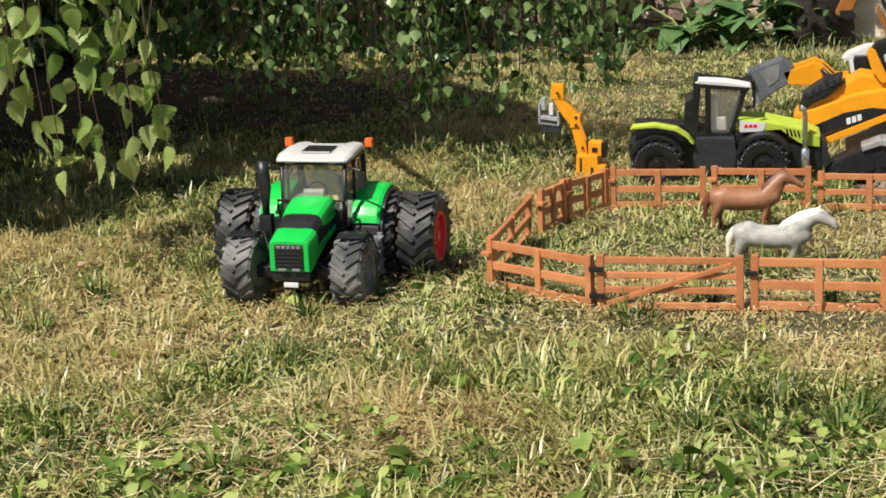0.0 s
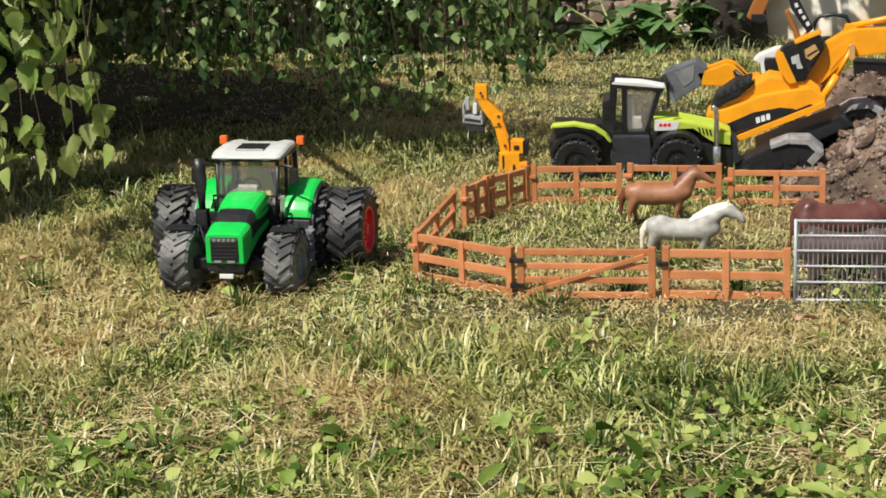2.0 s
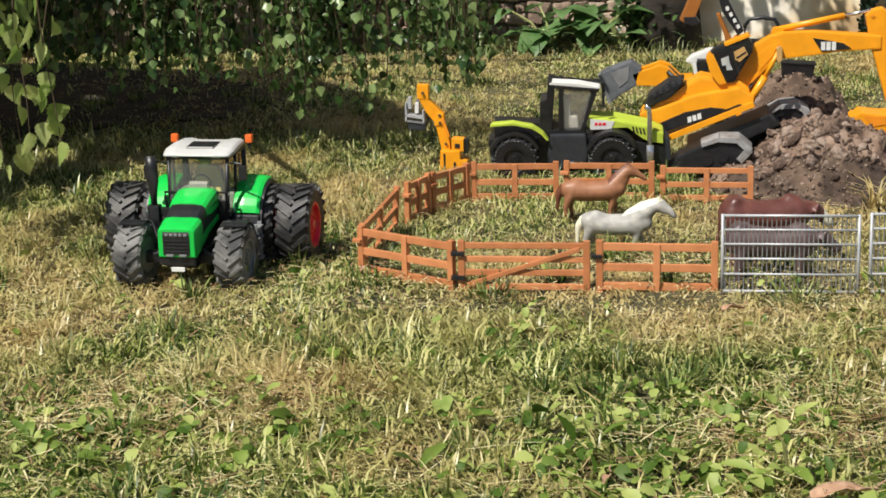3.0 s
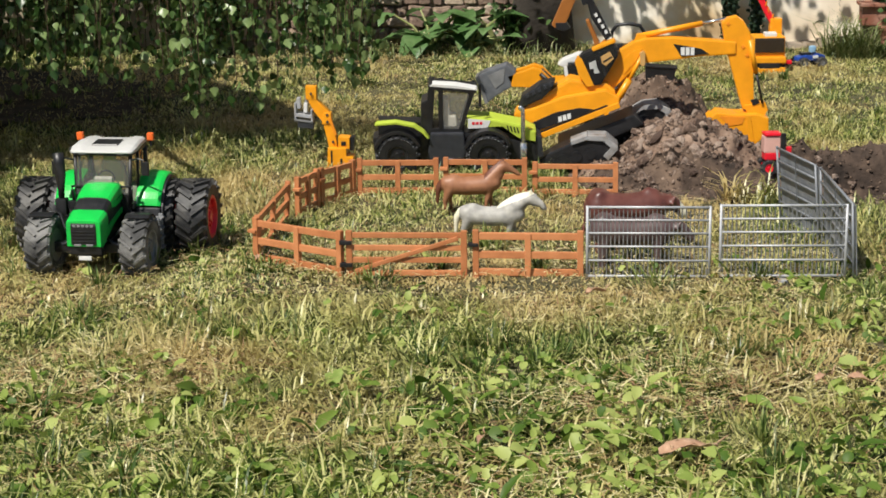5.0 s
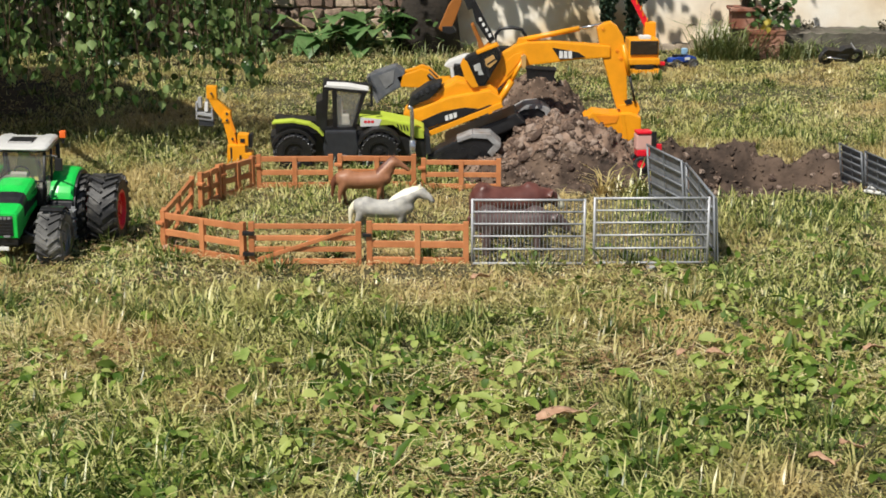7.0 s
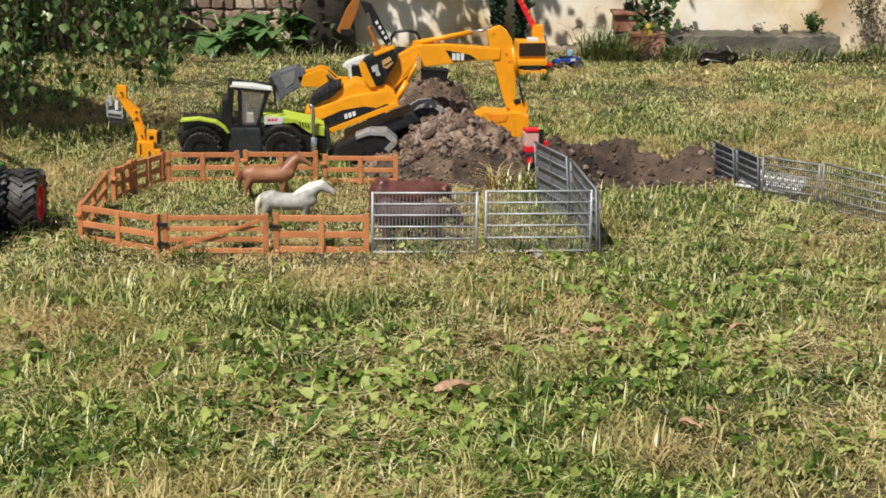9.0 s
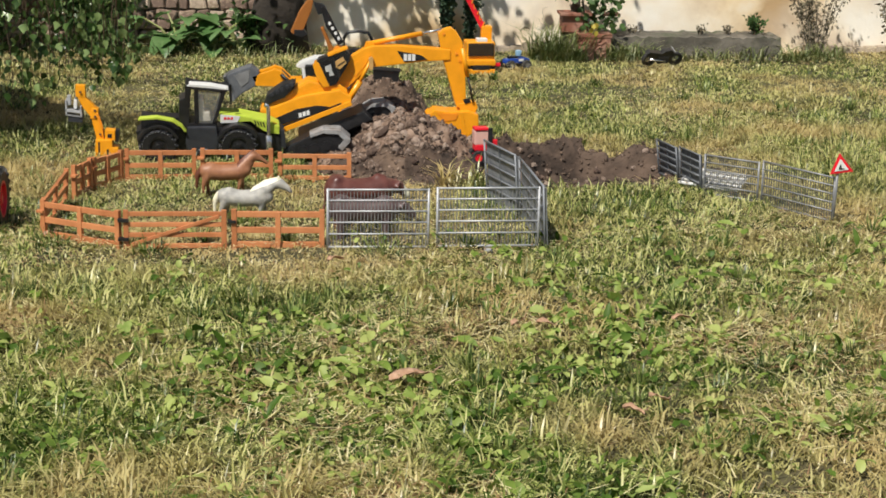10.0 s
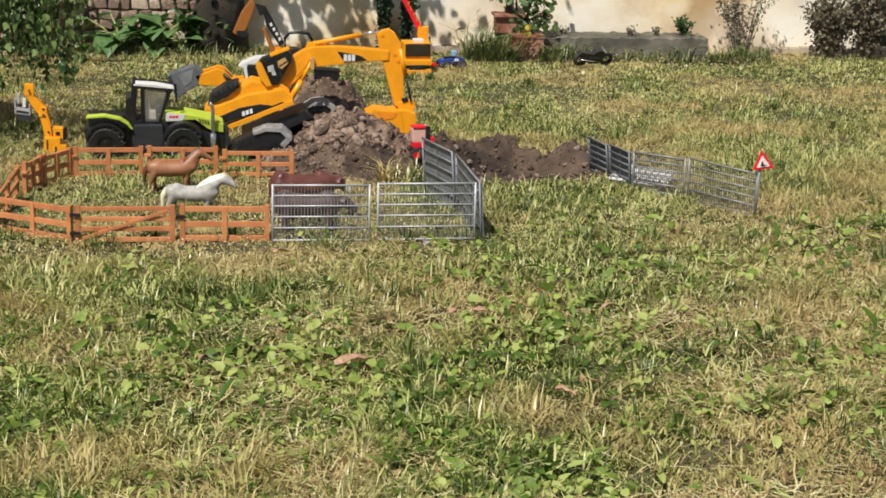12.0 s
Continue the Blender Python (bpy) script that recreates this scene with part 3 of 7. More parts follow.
# ---- wheels ----
def wheel(parent, x, y, z, r, w, rim_r, m_tyre, m_rim, side, lugs=20, rim_label="", steer=0.0):
    """Rim with its tyre; side is +1 where the outer face looks to +y."""
    turn = Matrix.Translation((x, y, z)) @ Matrix.Rotation(radians(steer), 4, "Z")
    bm = bmesh.new()
    s = side
    lathe(bm, [(0.001, s * w * 0.44), (r * 0.13, s * w * 0.44), (r * 0.15, s * w * 0.39), (rim_r * 0.62, s * w * 0.33), (rim_r * 0.82, s * w * 0.36), (rim_r * 0.9, s * w * 0.49), (rim_r * 1.02, s * w * 0.49), (rim_r * 1.02, -s * w * 0.45), (0.001, -s * w * 0.45)], 32)
    for i in range(8):
        a = 2 * math.pi * i / 8
        c = (rim_r * 0.42 * math.cos(a), s * w * 0.33, rim_r * 0.42 * math.sin(a))
        rod(bm, c, (c[0], s * w * 0.42, c[2]), r * 0.035, seg=6)
    bmesh.ops.transform(bm, matrix=turn, verts=bm.verts)
    rim = part("wheel", bm, m_rim, parent, rim_label, smooth=False, bevel=0.0)
    bm = bmesh.new()
    lathe(bm, [(rim_r, -w * 0.46), (rim_r * 1.06, -w * 0.5), (r * 0.84, -w * 0.52), (r * 0.93, -w * 0.44), (r * 0.955, 0), (r * 0.93, w * 0.44), (r * 0.84, w * 0.52), (rim_r * 1.06, w * 0.5), (rim_r, w * 0.46)], 36)
    for i in range(lugs):
        for sd in (-1, 1):
            a = 2 * math.pi * (i + (0.25 if sd > 0 else -0.25)) / lugs
            m = Matrix.Rotation(-a, 4, "Y") @ Matrix.Translation((r * 0.955, sd * w * 0.25, 0)) @ Matrix.Rotation(radians(sd * 38), 4, "X")
            box(bm, (0, 0, 0), (r * 0.11, w * 0.60, r * 0.085), m)
            m2 = Matrix.Rotation(-a - sd * 0.0 - 0.12, 4, "Y") @ Matrix.Translation((r * 0.90, sd * w * 0.485, 0)) @ Matrix.Rotation(radians(12), 4, "Z")
            box(bm, (0, 0, 0), (r * 0.15, w * 0.11, r * 0.085), m2)
    bmesh.ops.transform(bm, matrix=turn, verts=bm.verts)
    part("tyre", bm, m_tyre, rim, "")
    return rim


def arc(r0, r1, a0, a1, n=14, c=(0.0, 0.0)):
    """Outline of an arched strip in the x-z plane, for slab()."""
    up = [(c[0] + r1 * math.cos(radians(a0 + (a1 - a0) * i / n)), c[1] + r1 * math.sin(radians(a0 + (a1 - a0) * i / n))) for i in range(n + 1)]
    dn = [(c[0] + r0 * math.cos(radians(a1 + (a0 - a1) * i / n)), c[1] + r0 * math.sin(radians(a1 + (a0 - a1) * i / n))) for i in range(n + 1)]
    return up + dn


def solid(name, pts, y0, y1, mat, parent, label="", k=1.0, kz=1.0, bevel=0.0012, m=None, smooth=False):
    bm = bmesh.new()
    slab(bm, [(x, z * kz) for x, z in pts], y0, y1, k)
    if m:
        bmesh.ops.transform(bm, matrix=m, verts=bm.verts)
    return part(name, bm, mat, parent, label, smooth, bevel)


# ---- green tractor ----
def loft(bm, sections):
    """Skin through closed loops of equal length, capped at both ends."""
    rings = [[bm.verts.new(p) for p in s] for s in sections]
    n = len(rings[0])
    fs = [bm.faces.new(rings[0]), bm.faces.new(rings[-1])]
    for a, b in zip(rings, rings[1:]):
        fs += [bm.faces.new((a[i], a[(i + 1) % n], b[(i + 1) % n], b[i])) for i in range(n)]
    bmesh.ops.recalc_face_normals(bm, faces=fs)


def hood_section(x, w, zb, zt, shoulder=0.012):
    """Cross-section of a bonnet: flat sides, rounded shoulders, low crown."""
    half = [(w, zb), (w, zt - shoulder), (w * 0.95, zt - shoulder * 0.5), (w * 0.80, zt - shoulder * 0.14), (w * 0.4, zt)]
    return [(x, y, z) for y, z in half] + [(x, -y, z) for y, z in half[::-1]]


def green_tractor(m):
    t = thing("tractor", m, "bright green toy tractor with white roof and twin red-rimmed rear wheels", "toy tractor")
    FX = 0.155                            # wheelbase
    for s in (-1, 1):
        wheel(t, 0, s * 0.079, 0.058, 0.060, 0.043, 0.033, M_TYRE, M_RED, s, 20, "red plastic wheel rim")
        wheel(t, 0, s * 0.131, 0.058, 0.061, 0.048, 0.034, M_TYRE, M_RED, s, 20, "red plastic wheel rim")
        wheel(t, FX, s * 0.075, 0.044, 0.0455, 0.040, 0.026, M_DUSTY, M_GREY, s, 16, "silver grey wheel rim", -3)
        # rear mudguard: a broad green arch rising toward the cab, black lip outside
        bm = bmesh.new()
        sections = []
        for i in range(15):
            a = radians(24 + 130 * i / 14)
            sw = 1.0 - 0.35 * max(0.0, (i - 10) / 4)
            loop = []
            for r, y in ((0.0655, 0.046), (0.0715, 0.046), (0.0725, 0.060), (0.070, 0.081), (0.067, 0.086), (0.0635, 0.084)):
                loop.append((-0.002 + r * math.cos(a) * 1.04, s * (0.046 + (y - 0.046) * sw), 0.059 + r * math.sin(a) * 1.02))
            sections.append(loop)
        loft(bm, sections)
        guard = part("mudguard", bm, M_GREEN, t, smooth=True, bevel=0.0008)
        solid("mudguard_lip", arc(0.0620, 0.0675, -2, 158, 18, (-0.001, 0.058)), s * 0.0855, s * 0.0895, M_BLACK, guard, "black rubber mudguard lip", bevel=0.001)
        solid("mudguard_foot", [(0.054, 0.084), (0.066, 0.086), (0.078, 0.040), (0.066, 0.036)], s * 0.046, s * 0.086, M_BLACK, guard, "black lower mudguard", bevel=0.003)
        lamp = bar("lamp_housing", (-0.0655, s * 0.066, 0.098), (0.006, 0.018, 0.010), M_BLACK, t, "black lamp housing")
        bar("rear_light", (-0.0690, s * 0.066, 0.098), (0.003, 0.014, 0.006), M_REFLECTOR, lamp, "orange rear lamp")
        # front mudguard, thin and black with a bent arm
        solid("front_mudguard", arc(0.0480, 0.0505, 72, 178, 16, (FX - 0.001, 0.044)), s * 0.056, s * 0.094, M_BLACK, t, bevel=0.0012)
        bm = bmesh.new()
        tube(bm, [(FX - 0.002, s * 0.030, 0.052), (FX - 0.012, s * 0.046, 0.070), (FX - 0.016, s * 0.054, 0.090), (FX - 0.012, s * 0.066, 0.0925)], 0.0030, 8)
        part("mudguard_arm", bm, M_BLACK, t, smooth=True)
        # ladder
        ld = bar("ladder", (0.072, s * 0.088, 0.050), (0.003, 0.007, 0.056), M_GREY, t, "grey access steps")
        bar("ladder_rail", (0.097, s * 0.088, 0.050), (0.003, 0.007, 0.056), M_GREY, ld)
        for i in range(4):
            bar("step", (0.0845, s * 0.088, 0.026 + i * 0.0155), (0.024, 0.013, 0.0026), M_GREY, ld, bevel=0.0006)
        bm = bmesh.new()
        lathe(bm, [(0.001, 0.0), (0.0098, 0.0), (0.0098, 0.0012), (0.001, 0.0012)], 20, (0.056, s * 0.0490 - 0.0006, 0.094))
        badge = part("door_disc", bm, M_WHITE, t, "round white sticker on the door")
        bm = bmesh.new()
        lathe(bm, [(0.001, 0.0), (0.0062, 0.0), (0.0062, 0.0006), (0.001, 0.0006)], 16, (0.056, s * 0.0502 - 0.0003, 0.094))
        part("disc_centre", bm, M_PINKRED, badge, "faded red mark on the sticker")
        # mirrors on bent arms
        bm = bmesh.new()
        tube(bm, [(0.076, s * 0.046, 0.164), (0.086, s * 0.060, 0.168), (0.088, s * 0.070, 0.166)], 0.0016, 6)
        ar = part("mirror_arm", bm, M_BLACK, t)
        bar("mirror", (0.088, s * 0.0715, 0.153), (0.006, 0.012, 0.022), M_BLACK, ar, bevel=0.002)
        bm = bmesh.new()
        rod(bm, (-0.006, s * 0.0575, 0.172), (-0.006, s * 0.0575, 0.182), 0.0022)
        post = part("beacon_post", bm, M_BLACK, t)
        bar("beacon", (-0.006, s * 0.0575, 0.1875), (0.0105, 0.0105, 0.0125), M_REFLECTOR, post, "orange beacon lamp", bevel=0.0025)
    # chassis, axles and front gear
    solid("chassis", [(-0.045, 0.038), (0.06, 0.030), (0.176, 0.030), (0.190, 0.044), (0.182, 0.060), (0.08, 0.088), (-0.03, 0.090)], -0.021, 0.021, M_BLACK, t, bevel=0.003)
    bar("rear_axle", (0, 0, 0.058), (0.026, 0.24, 0.026), M_BLACK, t, bevel=0.004)
    bar("front_axle", (FX, 0, 0.042), (0.020, 0.13, 0.017), M_BLACK, t, bevel=0.004)
    bar("front_linkage", (0.190, 0, 0.046), (0.012, 0.052, 0.016), M_BLACK, t, bevel=0.003)
    for s in (-1, 1):
        bm = bmesh.new()
        tube(bm, [(0.160, s * 0.020, 0.060), (0.166, s * 0.040, 0.048), (0.158, s * 0.055, 0.044)], 0.0022, 6)
        part("steering_rod", bm, M_DARK, t, smooth=True)
    bar("number_plate", (0.1965, 0, 0.033), (0.003, 0.020, 0.0065), M_WHITE, t, "blank white plate")
    for s in (-1, 1):
        bar("tank", (0.066, s * 0.056, 0.058), (0.058, 0.030, 0.044), M_BLACK, t, bevel=0.006)
    bar("hitch", (-0.050, 0, 0.076), (0.02, 0.016, 0.052), M_BLACK, t, bevel=0.003)
    bar("hitch_coupling", (-0.063, 0, 0.088), (0.012, 0.014, 0.010), M_GREY, t, "grey coupling", bevel=0.002)
    for s in (-1, 1):
        bm = bmesh.new()
        rod(bm, (-0.045, s * 0.014, 0.092), (-0.078, s * 0.026, 0.036), 0.0030)
        rod(bm, (-0.030, s * 0.020, 0.035), (-0.090, s * 0.027, 0.030), 0.0036)
        part("lift_arm", bm, M_BLACK, t, smooth=True)
    # bonnet: green rear shell, black diagonal band, green nose round a black grille
    bm = bmesh.new()
    loft(bm, [hood_section(0.074, 0.0305, 0.104, 0.1285), hood_section(0.092, 0.0310, 0.101, 0.1290), hood_section(0.118, 0.0300, 0.098, 0.1235), hood_section(0.136, 0.0285, 0.1000, 0.1170)])
    hood = part("bonnet", bm, M_GREEN, t, smooth=False, bevel=0.0010)
    bm = bmesh.new()
    loft(bm, [hood_section(0.076, 0.0285, 0.082, 0.106, 0.004), hood_section(0.130, 0.0282, 0.078, 0.108, 0.006), hood_section(0.134, 0.0284, 0.077, 0.1165), hood_section(0.152, 0.0278, 0.068, 0.1100), hood_section(0.170, 0.0262, 0.066, 0.1010)])
    band = part("bonnet_band", bm, M_BLACK, t, "black bonnet band", bevel=0.0008)
    bm = bmesh.new()
    loft(bm, [hood_section(0.164, 0.0300, 0.066, 0.1035), hood_section(0.180, 0.0295, 0.056, 0.0990), hood_section(0.194, 0.0280, 0.050, 0.0950, 0.008), hood_section(0.199, 0.0265, 0.052, 0.0925, 0.006)])
    nose = part("nose", bm, M_GREEN, t, bevel=0.0012)
    for s in (-1, 1):
        solid("side_stripe", [(0.080, 0.082), (0.130, 0.074), (0.166, 0.062), (0.170, 0.074), (0.140, 0.082), (0.080, 0.090)], s * 0.0278, s * 0.0296, M_GREEN, t, "green lower bonnet stripe", bevel=0.0006)
        for i in range(3):
            bar("hood_mark", (0.094 + i * 0.009, s * 0.0312, 0.1105 - i * 0.001), (0.007, 0.0008, 0.0022), M_DKGREEN, hood, "unreadable dark script bar", bevel=0)
    solid("grille", [(0.1968, 0.054), (0.2008, 0.055), (0.2008, 0.084), (0.1985, 0.0895), (0.1968, 0.0895)], -0.0195, 0.0195, M_BLACK, nose, "black radiator grille", bevel=0.0010)
    for i in range(5):
        bar("badge", (0.2004, -0.0136 + i * 0.0068, 0.0845), (0.0022, 0.0044, 0.0036), M_GREY, nose, "unreadable silver badge bar", bevel=0.0003)
    for i in range(4):
        bar("grille_slat", (0.2014, 0, 0.060 + i * 0.0052), (0.0014, 0.035, 0.0014), M_BLACK, nose, bevel=0.0004)
    for s in (-1, 1):
        bar("headlight", (0.2006, s * 0.0095, 0.0545), (0.004, 0.011, 0.0032), M_GREY, nose, "pale headlamp", bevel=0.0008)
    # cab: floor, pillars, glass and roof
    bar("cab_floor", (0.030, 0, 0.086), (0.095, 0.086, 0.014), M_BLACK, t, bevel=0.003)
    bar("cab_firewall", (0.078, 0, 0.098), (0.006, 0.080, 0.026), M_BLACK, t, bevel=0.002)
    zt = 0.171
    for s in (-1, 1):
        for p, q, w in (((0.082, s * 0.042, 0.092), (0.072, s * 0.0445, zt), 0.0030), ((0.045, s * 0.0465, 0.092), (0.040, s * 0.0475, zt), 0.0024), ((-0.022, s * 0.044, 0.118), (-0.010, s * 0.046, zt), 0.0036)):
            bm = bmesh.new()
            rod(bm, p, q, w, w, 8)
            part("pillar", bm, M_BLACK, t, smooth=True)
        solid("door_sill", [(-0.020, 0.114), (0.012, 0.110), (0.032, 0.094), (0.080, 0.086), (0.080, 0.092), (0.036, 0.100), (0.016, 0.118), (-0.020, 0.122)], s * 0.0445, s * 0.048, M_BLACK, t, bevel=0.001)
        clear_pane(solid("side_window", [(-0.020, 0.120), (0.014, 0.116), (0.034, 0.098), (0.080, 0.090), (0.071, zt), (-0.010, zt)], s * 0.0450, s * 0.0456, M_GLASS, t, "smoked clear side window with tinted-in sky haze", bevel=0))
        bm = bmesh.new()
        tube(bm, [(0.084, s * 0.046, 0.098), (0.088, s * 0.048, 0.116), (0.086, s * 0.048, 0.124)], 0.0020, 6)
        part("grab_rail", bm, M_BLACK, t, smooth=True)
        # hanging side bar inside the rear quarter window
        bar("quarter_rail", (0.004, s * 0.0435, 0.146), (0.005, 0.002, 0.040), M_BLACK, t, bevel=0.0006)
    for name, x0, x1, z0, z1 in (("windscreen", 0.0840, 0.0735, 0.110, zt), ("rear_window", -0.0245, -0.0125, 0.118, zt)):
        bm = bmesh.new()
        slab(bm, [(x0, z0), (x0 + 0.0006, z0), (x1 + 0.0006, z1), (x1, z1)], -0.042, 0.042)
        clear_pane(part(name, bm, M_GLASS, t, "smoked clear window with tinted-in sky haze"))
    bar("window_rail", (0.0835, 0, 0.1225), (0.003, 0.098, 0.003), M_BLACK, t, bevel=0.0008)
    bar("roof_frame", (0.030, 0, 0.1735), (0.092, 0.095, 0.0075), M_BLACK, t, bevel=0.0025)
    # roof: two raised side lobes, sunken hatch, drooping front corners
    bm = bmesh.new()
    secs = []
    for x, w, z, th in ((-0.020, 0.044, 0.1825, 0.005), (-0.012, 0.048, 0.1870, 0.009), (0.030, 0.051, 0.1885, 0.0105), (0.060, 0.0525, 0.1860, 0.010), (0.078, 0.0500, 0.1810, 0.0065), (0.083, 0.044, 0.1785, 0.003)):
        half = [(w, z - th), (w, z - th * 0.45), (w * 0.92, z - th * 0.12), (w * 0.68, z), (w * 0.46, z - th * 0.28), (w * 0.15, z - th * 0.30)]
        secs.append([(x, y, zz) for y, zz in half] + [(x, -y, zz) for y, zz in half[::-1]])
    loft(bm, secs)
    roof = part("roof", bm, M_ROOF, t, "white cab roof", smooth=True, bevel=0.0008)
    solid("roof_hatch", [(0.020, 0.1865), (0.022, 0.1876), (0.058, 0.1860), (0.060, 0.1835)], -0.0205, 0.0205, M_BLACK, roof, "dark roof hatch", bevel=0.0008)
    for s in (-1, 1):
        bar("work_light", (0.0800, s * 0.030, 0.1755), (0.004, 0.011, 0.0042), M_GREY, t, "small grey work lamp", bevel=0.0008)
    # inside
    solid("seat", [(0.0, 0.094), (0.034, 0.094), (0.034, 0.108), (0.012, 0.110), (0.008, 0.142), (-0.004, 0.142)], -0.017, 0.017, M_DARK, t, bevel=0.003)
    solid("dashboard", [(0.064, 0.094), (0.080, 0.094), (0.079, 0.134), (0.074, 0.138), (0.064, 0.130)], -0.0145, 0.0145, M_INTERIOR, t, "pale grey dashboard", bevel=0.003)
    for s in (-1, 1):
        bar("side_console", (0.022, s * 0.036, 0.104), (0.054, 0.020, 0.024), M_INTERIOR, t, "pale grey side console", bevel=0.004)
    bm = bmesh.new()
    tube(bm, [(0.056 + 0.004 * math.cos(a * 0.5236), 0.013 * math.sin(a * 0.5236), 0.132 + 0.012 * math.cos(a * 0.5236)) for a in range(13)], 0.0014, 6)
    part("steering_wheel", bm, M_BLACK, t)
    bm = bmesh.new()
    bmesh.ops.create_icosphere(bm, subdivisions=2, radius=0.0105, matrix=Matrix.Translation((0.042, 0.002, 0.162)))
    box(bm, (0.040, 0.006, 0.134), (0.020, 0.042, 0.044), None, 0.72)
    part("driver_dummy", bm, M_DOLL, t, "plain yellow toy driver shape", bevel=0.002)
    # thick black exhaust stack at the cab corner
    bm = bmesh.new()
    tube(bm, [(0.092, -0.064, 0.080), (0.092, -0.064, 0.140), (0.091, -0.065, 0.160), (0.088, -0.067, 0.1765)], [0.0082, 0.0084, 0.0086, 0.0088], 14)
    ex = part("exhaust", bm, M_BLACK, t, "black exhaust stack", smooth=True)
    bar("exhaust_bracket", (0.088, -0.050, 0.094), (0.010, 0.030, 0.012), M_BLACK, ex)
    bar("exhaust_guard", (0.092, -0.064, 0.092), (0.017, 0.018, 0.026), M_BLACK, ex, bevel=0.004)
    return t


M_PINKRED = plastic("faded red print", (0.62, 0.16, 0.13), 0.5)
M_DKGREEN = plastic("dark green print", (0.01, 0.16, 0.03), 0.5)
green_tractor(pose(-0.696, 2.724, 0.0, 0, 0, -93) @ Matrix.Diagonal((0.86, 0.94, 0.93, 1)))


# ---- lime green articulated tractor ----
def lime_tractor(m):
    K, KZ = 0.001035, 1.07
    t = thing("tractor", m, "lime and dark grey toy tractor with white roof and chrome exhaust", "toy tractor")

    def P(name, pts, y0, y1, mat, label="", bevel=0.0015):
        return solid(name, pts, y0, y1, mat, t, label, K, KZ, bevel)
    for s in (-1, 1):
        for u in (2, 169):
            w = wheel(t, u * K, s * 0.058, 0.040, 0.042, 0.040, 0.022, M_BLACK, M_BLACK, s, 18, "dark wheel rim")
            bm = bmesh.new()
            for i in range(22):
                a = math.pi * (-0.1 + 1.25 * i / 21)
                bmesh.ops.create_icosphere(bm, subdivisions=1, radius=0.0010 if i % 2 else 0.0007, matrix=Matrix.Translation((u * K + 0.0365 * math.cos(a), s * 0.0795, 0.038 + 0.0365 * math.sin(a))))
            part("tyre_chain", bm, M_STEEL, w, "silver tyre chain")
            P("arch", arc(41, 47, 25, 160, 14, (u, 34)), s * 0.036, s * 0.080, M_BLACK)
        if s < 0:
            P("rear_mudguard", [(-40, 91), (-36, 96), (0, 98.5), (34, 92), (52, 80), (61, 68), (57, 68), (48, 78), (32, 88), (0, 94), (-34, 92)], s * 0.052, s * 0.082, M_LIME, "lime green rear mudguard", 0.002)
        P("hood_side", [(134, 97), (175, 93), (228, 82), (256, 70), (257, 55), (236, 57), (222, 63), (196, 82), (134, 80)], s * 0.040, s * 0.044, M_LIME, "lime green hood side", 0.001)
        P("hood_decal", [(132, 97), (174, 93), (168, 80), (132, 79)], s * 0.0443, s * 0.0452, M_WHITE, "white decal field", 0.0004)
        for i in range(3):
            P("decal_bar", [(140 + i * 7, 91), (145 + i * 7, 90.5), (144 + i * 7, 86), (139 + i * 7, 86.5)], s * 0.0454, s * 0.046, M_RED, "unreadable red lettering bar", 0)
        for i in range(4):
            P("vent", [(203 + i * 6, 84 - i * 1.2), (206 + i * 6, 83.5 - i * 1.2), (209 + i * 6, 73 - i * 1.2), (206 + i * 6, 73.5 - i * 1.2)], s * 0.0442, s * 0.0448, M_BLACK, "dark vent slot", 0)
        P("side_tank", [(63, 74), (124, 74), (128, 40), (120, 18), (66, 18), (58, 40)], s * 0.045, s * 0.068, M_DARK, "dark grey side tank", 0.004)
        P("step", [(86, 30), (104, 30), (104, 27), (86, 27)], s * 0.068, s * 0.074, M_GREY, "", 0.0006)
    P("hood", [(130, 98), (175, 95), (230, 84), (258, 71), (257, 57), (232, 62), (196, 82), (130, 80)], -0.040, 0.040, M_LIME, "lime green hood", 0.004)
    P("nose", [(255, 68), (268, 60), (272, 25), (255, 22)], -0.036, 0.036, M_DARK, "dark grey front grille", 0.004)
    P("chassis", [(-45, 62), (130, 70), (260, 50), (262, 18), (-40, 20)], -0.038, 0.038, M_BLACK, "", 0.004)
    P("rear_deck", [(-34, 92), (45, 88), (60, 74), (60, 60), (-34, 60)], -0.029, 0.029, M_BLACK, "", 0.002)
    # cab
    P("cab_base", [(44, 80), (122, 78), (124, 70), (44, 70)], -0.045, 0.045, M_BLACK, "", 0.002)
    P("cab_rear", [(45, 78), (66, 76), (72, 158), (60, 160), (58, 130), (46, 126)], -0.044, 0.044, M_BLACK, "black cab rear housing", 0.003)
    P("cab_roof", [(62, 156.5), (68, 159), (110, 156.5), (148, 149.5), (150, 147), (64, 155)], -0.0475, -0.004, M_WHITE, "white cab roof", 0.001)
    P("cab_header", [(63, 156), (149, 147.5), (146, 142), (66, 149)], -0.047, 0.047, M_BLACK, "", 0.001)
    for s in (-1, 1):
        clear_pane(P("window", [(86, 80), (116, 80), (137, 148), (84, 154)], s * 0.0435, s * 0.0442, M_GLASS_PALE, "clear side window with tinted-in reflection", 0))
        P("pillar", [(115, 79), (122, 79), (147, 150), (140, 150)], s * 0.0425, s * 0.046, M_BLACK, "", 0.0008)
        P("pillar", [(78, 79), (87, 79), (86, 155), (78, 156)], s * 0.0425, s * 0.046, M_BLACK, "", 0.0008)
        P("mirror", [(152, 142), (157, 142), (157, 120), (152, 120)], s * 0.05, s * 0.056, M_BLACK, "", 0.0008)
